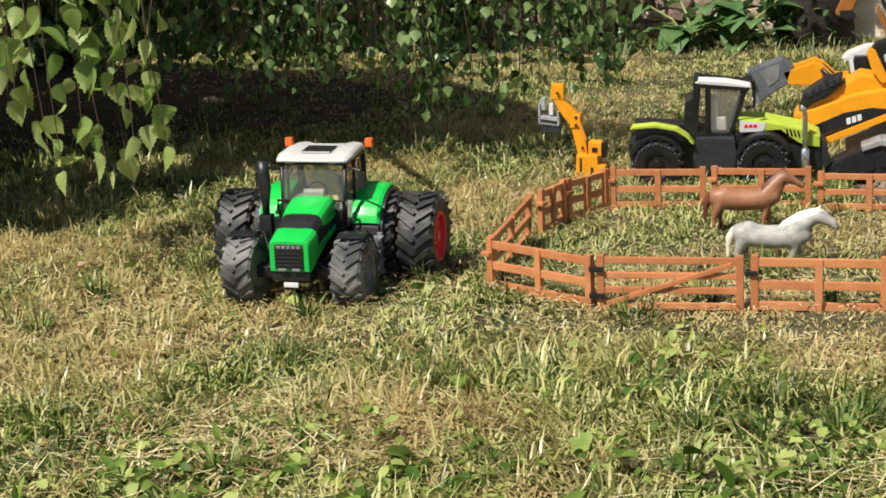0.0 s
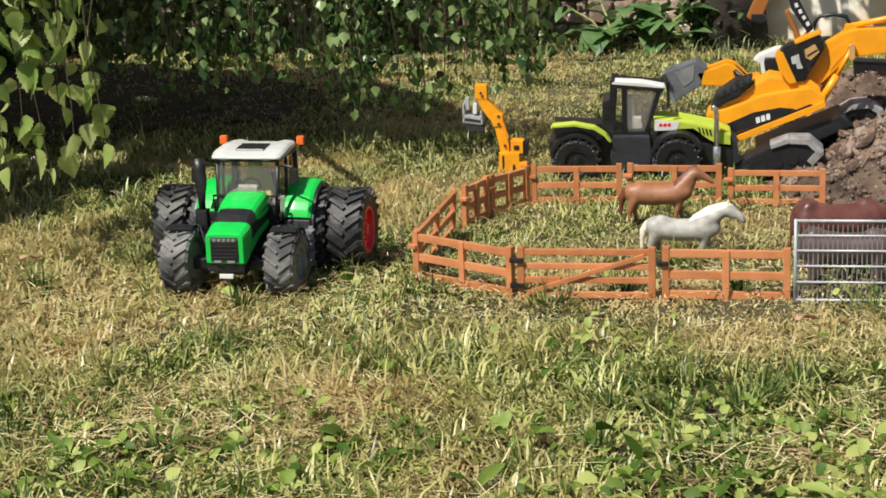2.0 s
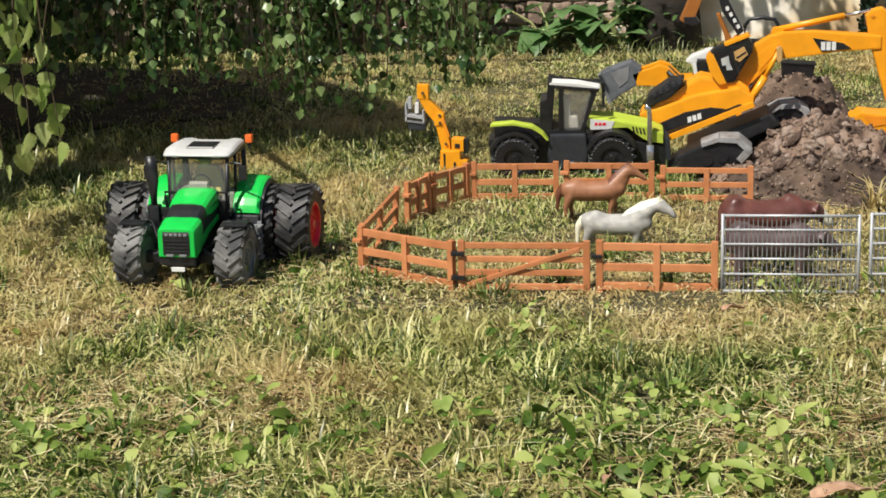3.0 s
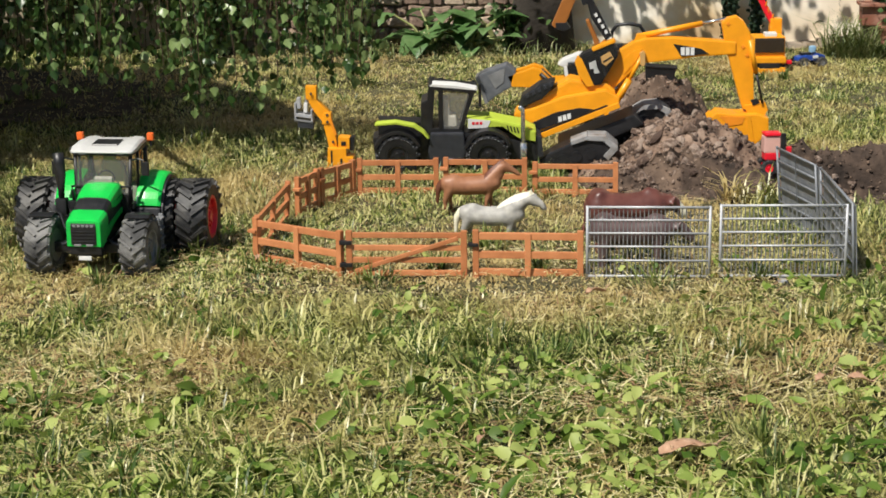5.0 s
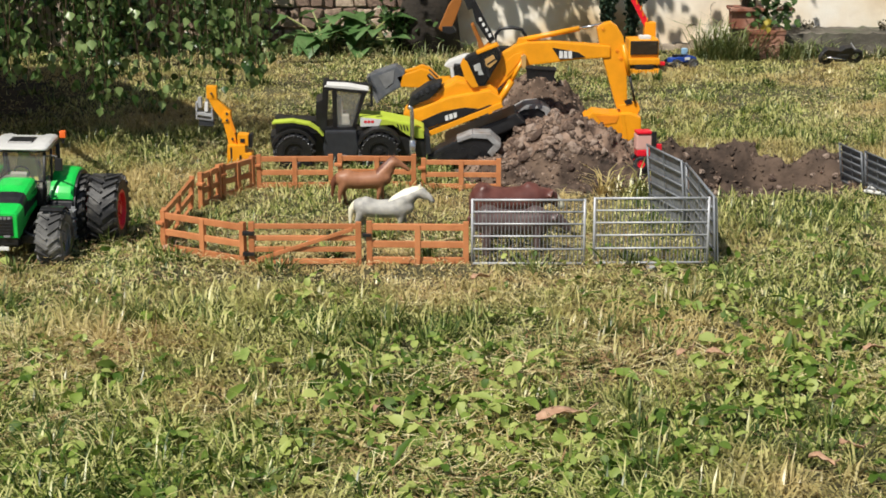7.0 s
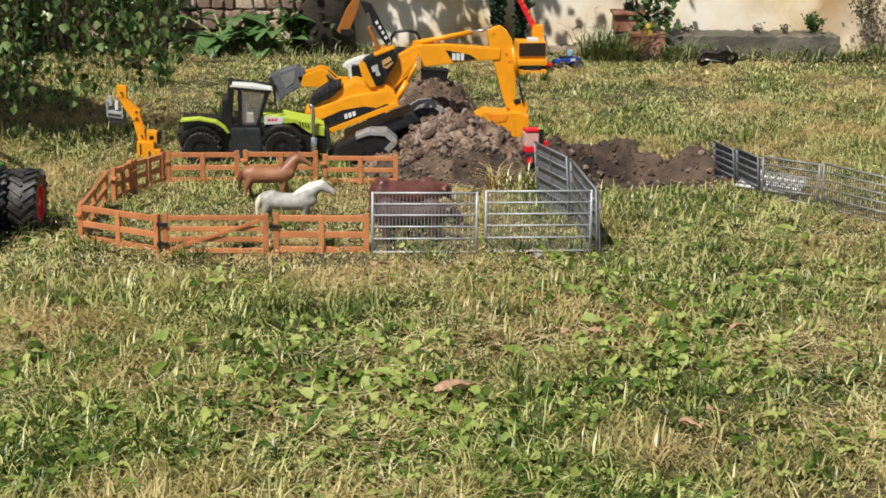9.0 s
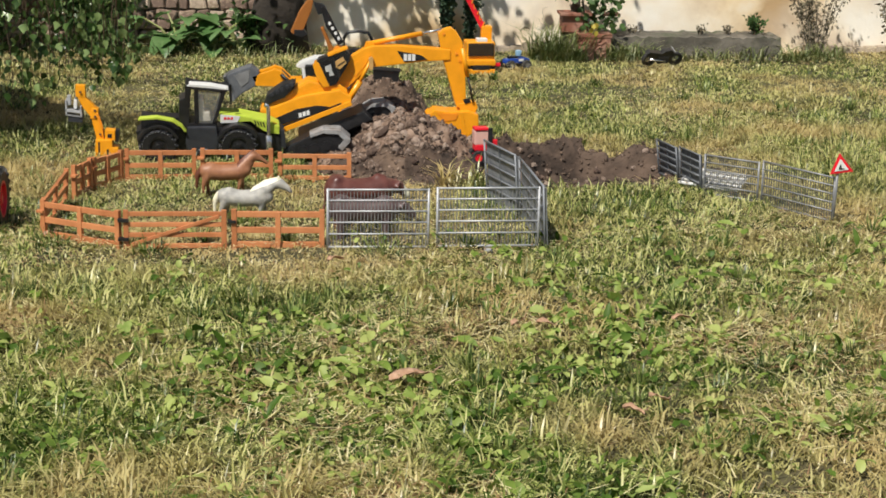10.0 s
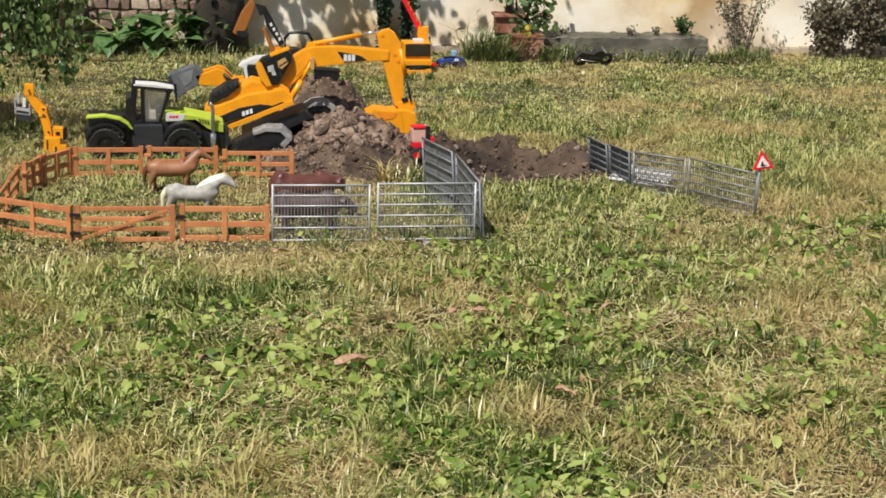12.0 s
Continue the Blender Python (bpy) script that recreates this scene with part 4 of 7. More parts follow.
    clear_pane(P("windscreen", [(119, 80), (120, 80), (144, 149), (143, 149)], -0.041, 0.041, M_GLASS, "clear windscreen", 0))
    P("seat", [(84, 80), (112, 80), (110, 98), (98, 100), (96, 128), (86, 130)], -0.030, 0.018, M_WHITE, "pale cab seat", 0.004)
    # chrome exhaust on the near side
    for s in (-1, ):
        bm = bmesh.new()
        k = K
        tube(bm, [(234 * k, s * 0.058, 16 * k), (233 * k, s * 0.058, 105 * k * KZ), (232 * k, s * 0.058, 115 * k * KZ), (226 * k, s * 0.058, 119 * k * KZ)], 0.0043, 10)
        ex = part("exhaust", bm, M_CHROME, t, "polished silver exhaust pipe", smooth=True)
        bm = bmesh.new()
        rod(bm, (234 * k, s * 0.058, 20 * k), (234 * k, s * 0.058, 58 * k), 0.0068, 0.0068, 12)
        part("muffler", bm, M_CHROME, ex, "silver perforated heat guard", smooth=True)
    return t


M_CHROME = material("chromed plastic", [(0.5, 0.5, 0.5), (0.68, 0.68, 0.68)], 90, 0.22, 0.85, 0.05, 200)
lime_tractor(pose(-0.327, 3.30, 0.004, 6, 0, 3) @ Matrix.Diagonal((0.93, 0.60, 0.93, 1)))


# ---- yellow crawler excavator climbing the heap ----
def excavator(m):
    K, KZ = 0.001244, 1.035
    t = thing("excavator", m, "yellow toy crawler excavator with raised boom tilted on a soil heap", "toy excavator")

    def Z(p):
        return (p[0] - 400, 262 - p[1])

    def P(name, pts, y0, y1, mat, label="", bevel=0.0018, parent=None):
        low = name.startswith(("track", "under"))
        arm = parent is not None and parent.name.startswith(("boom", "stick", "bucket")) or name in ("boom", "stick", "bucket")
        cabin = name == "cab" or parent is not None and parent.name.startswith("cab")
        lift = 0.0 if low else -2.5 if arm else -0.19 * y0 / K
        shift, lift = (-4 if arm else 9 if cabin else 0), lift - (7 if cabin else 0)
        return solid(name, [(Z(p)[0] + shift, Z(p)[1] + lift) for p in pts], y0, y1, mat, parent or t, label, K, KZ, bevel)

    def R(name, p, q, r, y, mat, label="", parent=None):
        bm = bmesh.new()
        a, b = Z(p), Z(q)
        rod(bm, ((a[0] - 4) * K, y, (a[1] - 2.5) * K * KZ), ((b[0] - 4) * K, y, (b[1] - 2.5) * K * KZ), r, r, 10)
        return part(name, bm, mat, parent or t, label, smooth=True)
    # upper body
    body = P("body", [(366, 200), (370, 193), (392, 189), (440, 172), (500, 162), (520, 174), (519, 187), (404, 232), (398, 214), (382, 206)], -0.062, 0.004, M_YELLOW, "yellow upper body", 0.004)
    P("body_top", [(372, 194), (388, 184), (412, 170), (430, 156), (448, 146), (470, 150), (500, 152), (513, 163), (516, 176), (440, 196)], -0.054, 0.002, M_YELLOW, "", 0.006, body)
    P("engine_cover", [(373, 191), (379, 172), (404, 155), (427, 150), (424, 160), (408, 176), (388, 184)], -0.0635, -0.012, M_BLACK, "black ribbed engine cover", 0.004, body)
    for i in range(5):
        P("cover_rib", [(384 + i * 8.4, 169 - i * 4.0), (388 + i * 8.4, 167 - i * 4.0), (390 + i * 8.4, 173 - i * 4.0), (386 + i * 8.4, 175 - i * 4.0)], -0.0655, -0.011, M_DARK, "", 0.0006, body)
    for s in (-1, ):
        P("side_panel", [(399, 221), (393, 209), (428, 194), (462, 188), (482, 190), (462, 200)], s * 0.0622, s * 0.0642, M_BLACK, "black side panel", 0.0008, body)
        for i in range(3):
            P("letter_bar", [(431 + i * 6.5, 201 - i * 2), (436 + i * 6.5, 199.5 - i * 2), (437 + i * 6.5, 207 - i * 2), (432 + i * 6.5, 208.5 - i * 2)], s * 0.0645, s * 0.0652, M_WHITE, "plain white logo bar", 0, body)
        P("side_rail", [(403, 233), (402, 225), (518, 180), (521, 187)], s * 0.0605, s * 0.0665, M_YELLOW, "", 0.001, body)
        # black strip puts the shadow line above the rail into colour
        P("rail_shadow_strip", [(402, 225), (404, 222), (500, 184), (504, 185)], s * 0.0622, s * 0.0634, M_BLACK, "black strip painting the shadow above the rail", 0.0002, body)
    # cab beside the boom, facing up the slope
    cab = P("cab", [(452, 110), (457, 105), (500, 89), (507, 97), (508, 108), (484, 148), (470, 150)], -0.058, -0.026, M_BLACK, "dark cab interior shell", 0.0015)
    P("cab_pillar", [(446, 117), (450, 109), (456, 112), (474, 150), (464, 152), (452, 136)], -0.061, -0.040, M_YELLOW, "yellow front pillar", 0.0012, cab)
    P("side_window", [(456, 112), (499, 93), (505, 99), (506, 107), (483, 145), (471, 147)], -0.0592, -0.0582, M_GLASS_DARK, "dark cab window", 0.0004, cab)
    P("cab_frame", [(478, 103), (481, 102), (492, 134), (489, 138)], -0.0602, -0.0594, M_BLACK, "", 0.0003, cab)
    P("seat", [(466, 118), (476, 114), (478, 124), (482, 132), (474, 133), (473, 126), (468, 127)], -0.0606, -0.0598, M_INTERIOR, "pale seat seen in the cab", 0.0004, cab)
    P("crate", [(483, 109), (496, 102), (502, 112), (491, 122), (485, 119)], -0.0606, -0.0598, M_BRASS, "brass coloured cab fitting", 0.0004, cab)
    P("crate_bar", [(486, 116), (499, 108), (500, 110), (487, 118)], -0.0612, -0.0607, M_BLACK, "", 0.0002, cab)
    P("roof_strip", [(470, 99), (502, 86), (505, 89), (472, 102)], -0.0605, -0.030, M_YELLOW, "yellow cab roof edge", 0.0008, cab)
    # boom: a goose neck, thick at the bend
    boom = P("boom", [(480, 162), (492, 142), (508, 118), (524, 98), (544, 86), (562, 81), (600, 80), (640, 83), (690, 87), (690, 104), (640, 107), (600, 112), (572, 115), (555, 117), (541, 128), (522, 146), (503, 164), (492, 173)], -0.040, -0.012, M_YELLOW, "yellow boom", 0.003)
    P("boom_panel", [(600, 89), (640, 96), (651, 103), (612, 107)], -0.0414, -0.0402, M_BLACK, "black boom panel", 0.0003, boom)
    for i in range(3):
        P("letter_bar", [(611 + i * 7, 94), (616.5 + i * 7, 94), (616.5 + i * 7, 105), (611 + i * 7, 105)], -0.0422, -0.0416, M_WHITE, "plain white logo bar", 0, boom)
    P("weld_plate", [(520, 118), (540, 100), (556, 95), (548, 112), (530, 132)], -0.0412, -0.0402, M_YELLOW, "", 0.0006, boom)
    R("arm_cylinder", (550, 80), (642, 62), 0.0052, -0.026, M_YELLOW, "yellow hydraulic cylinder", boom)
    P("cylinder_bracket", [(544, 88), (548, 76), (558, 76), (566, 84)], -0.033, -0.019, M_YELLOW, "", 0.001, boom)
    R("arm_piston", (640, 62.5), (680, 55), 0.0028, -0.026, M_CHROME, "silver piston rod", boom)
    for y in (-0.047, -0.006):
        R("boom_cylinder", (516, 174), (538, 138), 0.0066, y, M_YELLOW, "yellow hydraulic cylinder", boom)
        R("boom_piston", (537, 140), (556, 104), 0.0038, y, M_YELLOW, "yellow piston rod", boom)
    P("pivot", [(552, 101), (557, 98), (560, 101), (560, 116), (557, 120), (553, 117)], -0.0525, -0.0405, M_BRASS, "dark pivot boss", 0.001, boom)
    for a, c in ((678, 62), (700, 94), (706, 106)):
        P("pin", [(a - 3, c), (a, c - 3), (a + 3, c), (a, c + 3)], -0.0385, -0.0372, M_ORANGE, "", 0.0006, boom)
    # stick and bucket
    stick = P("stick", [(668, 61), (676, 54), (690, 51), (700, 58), (710, 74), (713, 96), (716, 130), (718, 176), (714, 184), (702, 182), (697, 168), (688, 138), (679, 108), (673, 84)], -0.037, -0.015, M_YELLOW, "yellow stick", 0.003)
    R("bucket_cylinder", (709, 84), (719, 130), 0.0046, -0.044, M_YELLOW, "yellow hydraulic cylinder", stick)
    R("bucket_piston", (719, 128), (729, 172), 0.0024, -0.044, M_BLACK, "dark piston rod", stick)
    P("linkage", [(704, 176), (734, 172), (738, 182), (728, 200), (720, 200), (708, 186)], -0.041, -0.011, M_YELLOW, "", 0.001, stick)
    P("knuckle", [(712, 168), (722, 166), (726, 172), (716, 176)], -0.0425, -0.0405, M_BLACK, "", 0.0006, stick)
    bucket = P("bucket", [(652, 194), (664, 184), (690, 187), (722, 186), (738, 192), (739, 212), (724, 226), (704, 237), (696, 228), (684, 216), (670, 208)], -0.056, 0.004, M_YELLOW, "yellow digging bucket", 0.0025)
    # plate in darker orange imitates the shaded inside of the bucket
    P("bucket_mouth", [(668, 189), (704, 190), (700, 200), (680, 203)], -0.0572, -0.0562, M_ORANGE, "inner face with shade painted in orange", 0.0003, bucket)
    for i in range(5):
        P("tooth", [(650, 193), (656, 188), (658, 195), (654, 200)], -0.054 + i * 0.0125, -0.048 + i * 0.0125, M_YELLOW, "", 0.0008, bucket)
    for i in range(2):
        P("bucket_rib", [(706, 188), (712, 188), (718, 224), (712, 228)], -0.0575 + i * 0.0615, -0.0562 + i * 0.0615, M_YELLOW, "", 0.0003, bucket)
    # tracks, tilted with the body; wide pale shoes wrap the front ends
    near = [(396, 252), (420, 236), (450, 222), (474, 214), (500, 215), (516, 229), (502, 245), (482, 258), (410, 262)]
    far = [(440, 256), (500, 222), (532, 200), (556, 186), (580, 184), (594, 192), (598, 206), (584, 222), (520, 248), (460, 262)]
    for y0, y1, outline, first, last in ((-0.102, -0.050, near, 2, 6), (0.004, 0.060, far, 2, 7)):
        tr = P("track", outline, y0, y1, M_BLACK, "black track body", 0.004)
        mid = Vector((sum(p[0] for p in outline) / len(outline), sum(p[1] for p in outline) / len(outline)))
        for j, ((a, b), (c, d)) in enumerate(zip(outline[first:last], outline[first + 1:last + 1])):
            depth = 3 + 1.4 * j
            for k in range(3):
                p, q = Vector((a, b)).lerp(Vector((c, d)), k / 3), Vector((a, b)).lerp(Vector((c, d)), (k + 1) / 3)
                n = Vector((q.y - p.y, p.x - q.x)).normalized()
                P("track_shoe", [p + n * 2.2, q + n * 2.2, q - n * min(depth, 10), p - n * min(depth, 10)], y0 - 0.004 - 0.0004 * k - 0.0002 * j, y1 + 0.003, M_SHOE, "", 0.0003, tr)
        for k in range(4):
            cx, cy = (418 + k * 20, 250 - k * 4) if y0 < 0 else (476 + k * 27, 239 - k * 11)
            bm = bmesh.new()
            a = Z((cx, cy))
            rod(bm, (a[0] * K, y0 - 0.002, a[1] * K * KZ), (a[0] * K, y0 + 0.004, a[1] * K * KZ), 0.010, 0.010, 14)
            part("roller", bm, M_BLACK, tr, smooth=False)
    P("undercarriage", [(430, 232), (540, 190), (556, 204), (470, 240)], -0.05, 0.05, M_BLACK, "", 0.003)
    return t


# orange with the tree's shade on the digging arm mixed into the colour
M_ORANGE_SHADED = plastic("orange plastic darkened for shade", (0.34, 0.12, 0.02), 0.5)
M_SHOE = material("dusty grey track shoe", [(0.24, 0.24, 0.24), (0.37, 0.37, 0.37)], 70, 0.6, 0.1, 0.2, 220, patch=(0.20, 0.17, 0.145), patch_scale=26)
M_BRASS = plastic("brass plastic", (0.55, 0.33, 0.12), 0.3)
excavator(pose(-0.078, 3.40, 0.0))


# ---- yellow loading crane on its stand ----
def loading_crane(m):
    K, KZ = 0.00105, 1.05
    t = thing("loading_crane", m, "yellow toy loading crane arm on a block base with grey grab", "toy crane")

    def P(name, pts, y0, y1, mat, label="", bevel=0.0012, parent=None):
        return solid(name, pts, y0, y1, mat, parent or t, label, K, KZ, bevel)
    P("base", [(-24, -6), (27, -6), (27, 20), (14, 22), (14, 36), (-22, 36)], -0.022, 0.022, M_YELLOW, "yellow base block", 0.002)
    P("bracket", [(-2, 34), (20, 34), (20, 53), (-2, 55)], -0.016, 0.016, M_YELLOW, "", 0.0015)
    # recesses are flat black plates, their shade given as colour
    P("bracket_window", [(4, 40), (13, 40), (13, 47), (4, 47)], -0.0175, -0.0162, M_BLACK, "black plate painting a shaded bracket recess", 0.0003)
    P("slot", [(-16, 4), (-13, 4), (-13, 32), (-16, 32)], -0.0235, -0.0222, M_BLACK, "black strip painting a shaded recess", 0.0002)
    P("slot", [(2, 2), (6, 2), (6, 18), (2, 18)], -0.0235, -0.0222, M_BLACK, "black strip painting a shaded recess", 0.0002)
    P("post", [(-20, 34), (-5, 34), (-6, 54), (-16, 78), (-31, 78)], -0.011, 0.011, M_YELLOW, "", 0.002)
    P("elbow", [(-33, 75), (-14, 77), (-15, 95), (-29, 96)], -0.013, 0.013, M_YELLOW, "", 0.002)
    P("arm", [(-32, 79), (-17, 84), (-17, 95), (-45, 120), (-61, 120), (-48, 97)], -0.009, 0.009, M_YELLOW, "", 0.002)
    P("head", [(-63, 118), (-42, 117), (-42, 140), (-63, 141)], -0.010, 0.010, M_YELLOW, "", 0.0018)
    P("arm_cylinder", [(-9, 56), (-4, 58), (-15, 88), (-20, 86)], -0.014, -0.0095, M_ORANGE, "hydraulic cylinder", 0.001)
    P("valve_block", [(19, 30), (27, 30), (29, 54), (21, 54)], -0.012, 0.012, M_BLACK, "black valve block", 0.002)
    for a, c in ((-22, 80), (-22, 92), (-52, 128), (-12, 46)):
        P("pin", [(a - 3, c), (a, c - 3), (a + 3, c), (a, c + 3)], -0.0148, -0.0128, M_DARK, "", 0.0006)
    g = P("grab", [(-85, 90), (-52, 86), (-51, 91), (-84, 95)], -0.014, 0.014, M_STEEL, "grey fork grab", 0.0006)
    P("grab_bar", [(-84, 82), (-50, 78), (-50, 81), (-84, 85)], -0.014, 0.014, M_GREY, "", 0.0005, g)
    P("grab_side", [(-85, 82), (-82, 82), (-82, 112), (-85, 112)], -0.014, 0.014, M_STEEL, "", 0.0005, g)
    P("grab_side", [(-53, 78), (-50, 78), (-51, 100), (-54, 100)], -0.014, 0.014, M_STEEL, "", 0.0005, g)
    P("grab_block", [(-81, 102), (-74, 102), (-74, 120), (-81, 120)], -0.010, 0.010, M_STEEL, "", 0.001, g)
    P("grab_block", [(-68, 95), (-61, 95), (-60, 112), (-67, 112)], -0.010, 0.010, M_WHITE, "", 0.001, g)
    P("jaw", [(-80, 70), (-50, 68), (-48, 78), (-54, 80), (-80, 84)], -0.012, 0.012, M_DARK, "dark jaw", 0.001, g)
    P("hanger", [(-66, 108), (-62, 108), (-60, 124), (-64, 124)], -0.004, 0.004, M_GREY, "", 0.0006, g)
    return t


loading_crane(pose(-0.435, 3.33, 0.0) @ Matrix.Diagonal((0.90, 0.9, 0.97, 1)))


# ---- backhoe loader half hidden behind the excavator ----
def backhoe_loader(m):
    K, KZ = 0.00138, 1.03
    t = thing("backhoe_loader", m, "yellow toy backhoe loader with grey bucket and raised black digging arm", "toy loader")

    def Z(p):
        return (p[0] - 400, 207 - p[1])

    def P(name, pts, y0, y1, mat, label="", bevel=0.0016, parent=None):
        return solid(name, [Z(p) for p in pts], y0, y1, mat, parent or t, label, K, KZ, bevel)
    b = P("bucket", [(307, 134), (318, 127), (352, 116), (366, 126), (360, 148), (338, 160), (322, 173), (316, 158)], -0.034, 0.016, M_DKSTEEL, "dark grey loader bucket", 0.003)
    # lighter grey facet imitates sunlight on the bucket's inside
    P("bucket_inside", [(324, 131), (350, 121), (348, 141), (336, 150)], -0.0352, -0.0342, M_GREY, "inner face painted lighter grey as if lit", 0.0003, b)
    P("bucket_lip", [(306, 134), (310, 132), (325, 171), (321, 173)], -0.036, 0.018, M_GREY, "", 0.0008, b)
    for y in (-0.034, 0.02):
        P("loader_arm", [(352, 132), (376, 126), (392, 120), (404, 124), (424, 144), (420, 150), (360, 148)], y, y + 0.014, M_YELLOW, "yellow loader arm", 0.002)
        bm = bmesh.new()
        a, c = Z((402, 126)), Z((424, 146))
        rod(bm, (a[0] * K, y - 0.004, a[1] * K), (c[0] * K, y - 0.004, c[1] * K), 0.004, 0.004, 8)
        part("cylinder", bm, M_BLACK, t, "black hydraulic cylinder", smooth=True)
    P("chassis", [(400, 160), (540, 160), (540, 190), (400, 190)], -0.045, 0.045, M_YELLOW, "", 0.004)
    P("hood", [(404, 140), (440, 138), (440, 165), (404, 165)], -0.035, 0.035, M_YELLOW, "", 0.004)
    P("cab", [(438, 165), (500, 165), (498, 112), (442, 112)], -0.045, 0.045, M_GLASS_DARK, "dark cab glazing", 0.003)
    P("cab_roof", [(427, 117), (434, 110), (458, 101), (480, 100), (480, 106), (436, 120)], -0.03, 0.01, M_WHITE, "white cab roof", 0.003)
    P("cab_post", [(436, 118), (441, 116), (448, 160), (443, 162)], -0.048, -0.042, M_WHITE, "", 0.0008)
    for s in (-1, 1):
        wheel(t, 0.03, s * 0.055, 0.036, 0.037, 0.03, 0.02, M_TYRE, M_YELLOW, s, 16)
        wheel(t, 0.155, s * 0.055, 0.046, 0.047, 0.034, 0.026, M_TYRE, M_YELLOW, s, 16)
    # digging arm
    P("swing_post", [(478, 165), (510, 165), (512, 90), (496, 84), (484, 96)], -0.018, 0.018, M_ORANGE, "orange swing post", 0.003)
    arm = P("digging_arm", [(468, 22), (474, 18), (484, 36), (506, 78), (498, 84), (476, 52)], -0.012, 0.012, M_BLACK, "black digging arm", 0.002)
    for i in range(4):
        P("letter_bar", [(480 + i * 5, 46 + i * 8), (484 + i * 5, 44 + i * 8), (486 + i * 5, 49 + i * 8), (482 + i * 5, 51 + i * 8)], -0.0135, -0.0123, M_WHITE, "unreadable white lettering bar", 0, arm)
    P("arm_shell", [(468, 56), (473, 54), (488, 86), (492, 98), (482, 98), (479, 82)], -0.016, 0.016, M_ORANGE_SHADED, "orange arm shell, darkened for tree shade", 0.002, arm)
    P("dipper", [(418, 62), (433, 28), (448, 8), (456, 11), (453, 26), (438, 62), (427, 68)], -0.014, 0.014, M_ORANGE_SHADED, "orange dipper with bucket, darkened for tree shade", 0.0025, arm)
    P("claw", [(424, 58), (440, 58), (446, 66), (436, 70), (424, 66)], -0.018, 0.018, M_BLACK, "dark claw", 0.001, arm)
    P("joint", [(456, 14), (472, 18), (476, 30), (464, 34)], -0.010, 0.010, M_BLACK, "", 0.001, arm)
    # roll hoop
    bm = bmesh.new()
    pts = [Z(p) for p in ((508, 92), (507, 72), (514, 63), (532, 61), (548, 64), (554, 74), (553, 92))]
    tube(bm, [(a * K, 0.0, c * K * KZ) for a, c in pts], 0.0038, 8)
    hoop = part("roll_hoop", bm, M_BLACK, t, "black tubular hoop", smooth=True)
    P("hoop_panel", [(506, 90), (556, 90), (552, 120), (510, 120)], -0.012, 0.012, M_BLACK, "", 0.002, hoop)
    return t


backhoe_loader(pose(-0.082, 3.80, -0.010))



# ---- plastic farm figurines, each one plain moulded mesh ----
def moulded(name, limbs, voxel, m, mats, paint, label, scale):
    """Melts tapered limbs into one moulded body; paint(co) picks the material slot."""
    bm = bmesh.new()
    for p, q, r, r2 in limbs:
        p, q = Vector(p), Vector(q)
        steps = max(2, int((q - p).length / (min(r, r2) * 0.36)) + 1)
        for i in range(steps):
            f = i / (steps - 1)
            bmesh.ops.create_icosphere(bm, subdivisions=2, radius=r + (r2 - r) * f, matrix=Matrix.Translation(p.lerp(q, f)))
    me = mesh_of(name, bm, mats[0])
    tmp = new(name, me)
    rm = tmp.modifiers.new("melt", "REMESH")
    rm.mode, rm.voxel_size = "VOXEL", voxel
    sm = tmp.modifiers.new("soften", "SMOOTH")
    sm.factor, sm.iterations = 0.5, 7
    dg = bpy.context.evaluated_depsgraph_get()
    done = bpy.data.meshes.new_from_object(tmp.evaluated_get(dg))
    bpy.data.objects.remove(tmp)
    done.materials.clear()
    for mt in mats:
        done.materials.append(mt)
    for p in done.polygons:
        p.use_smooth = True
        p.material_index = paint(p.center)
    ob = new(name, done)
    ob.matrix_world = m @ Matrix.Diagonal((scale, scale, scale, 1))
    return tagged(ob, label, "toy animal", "farm figurines")


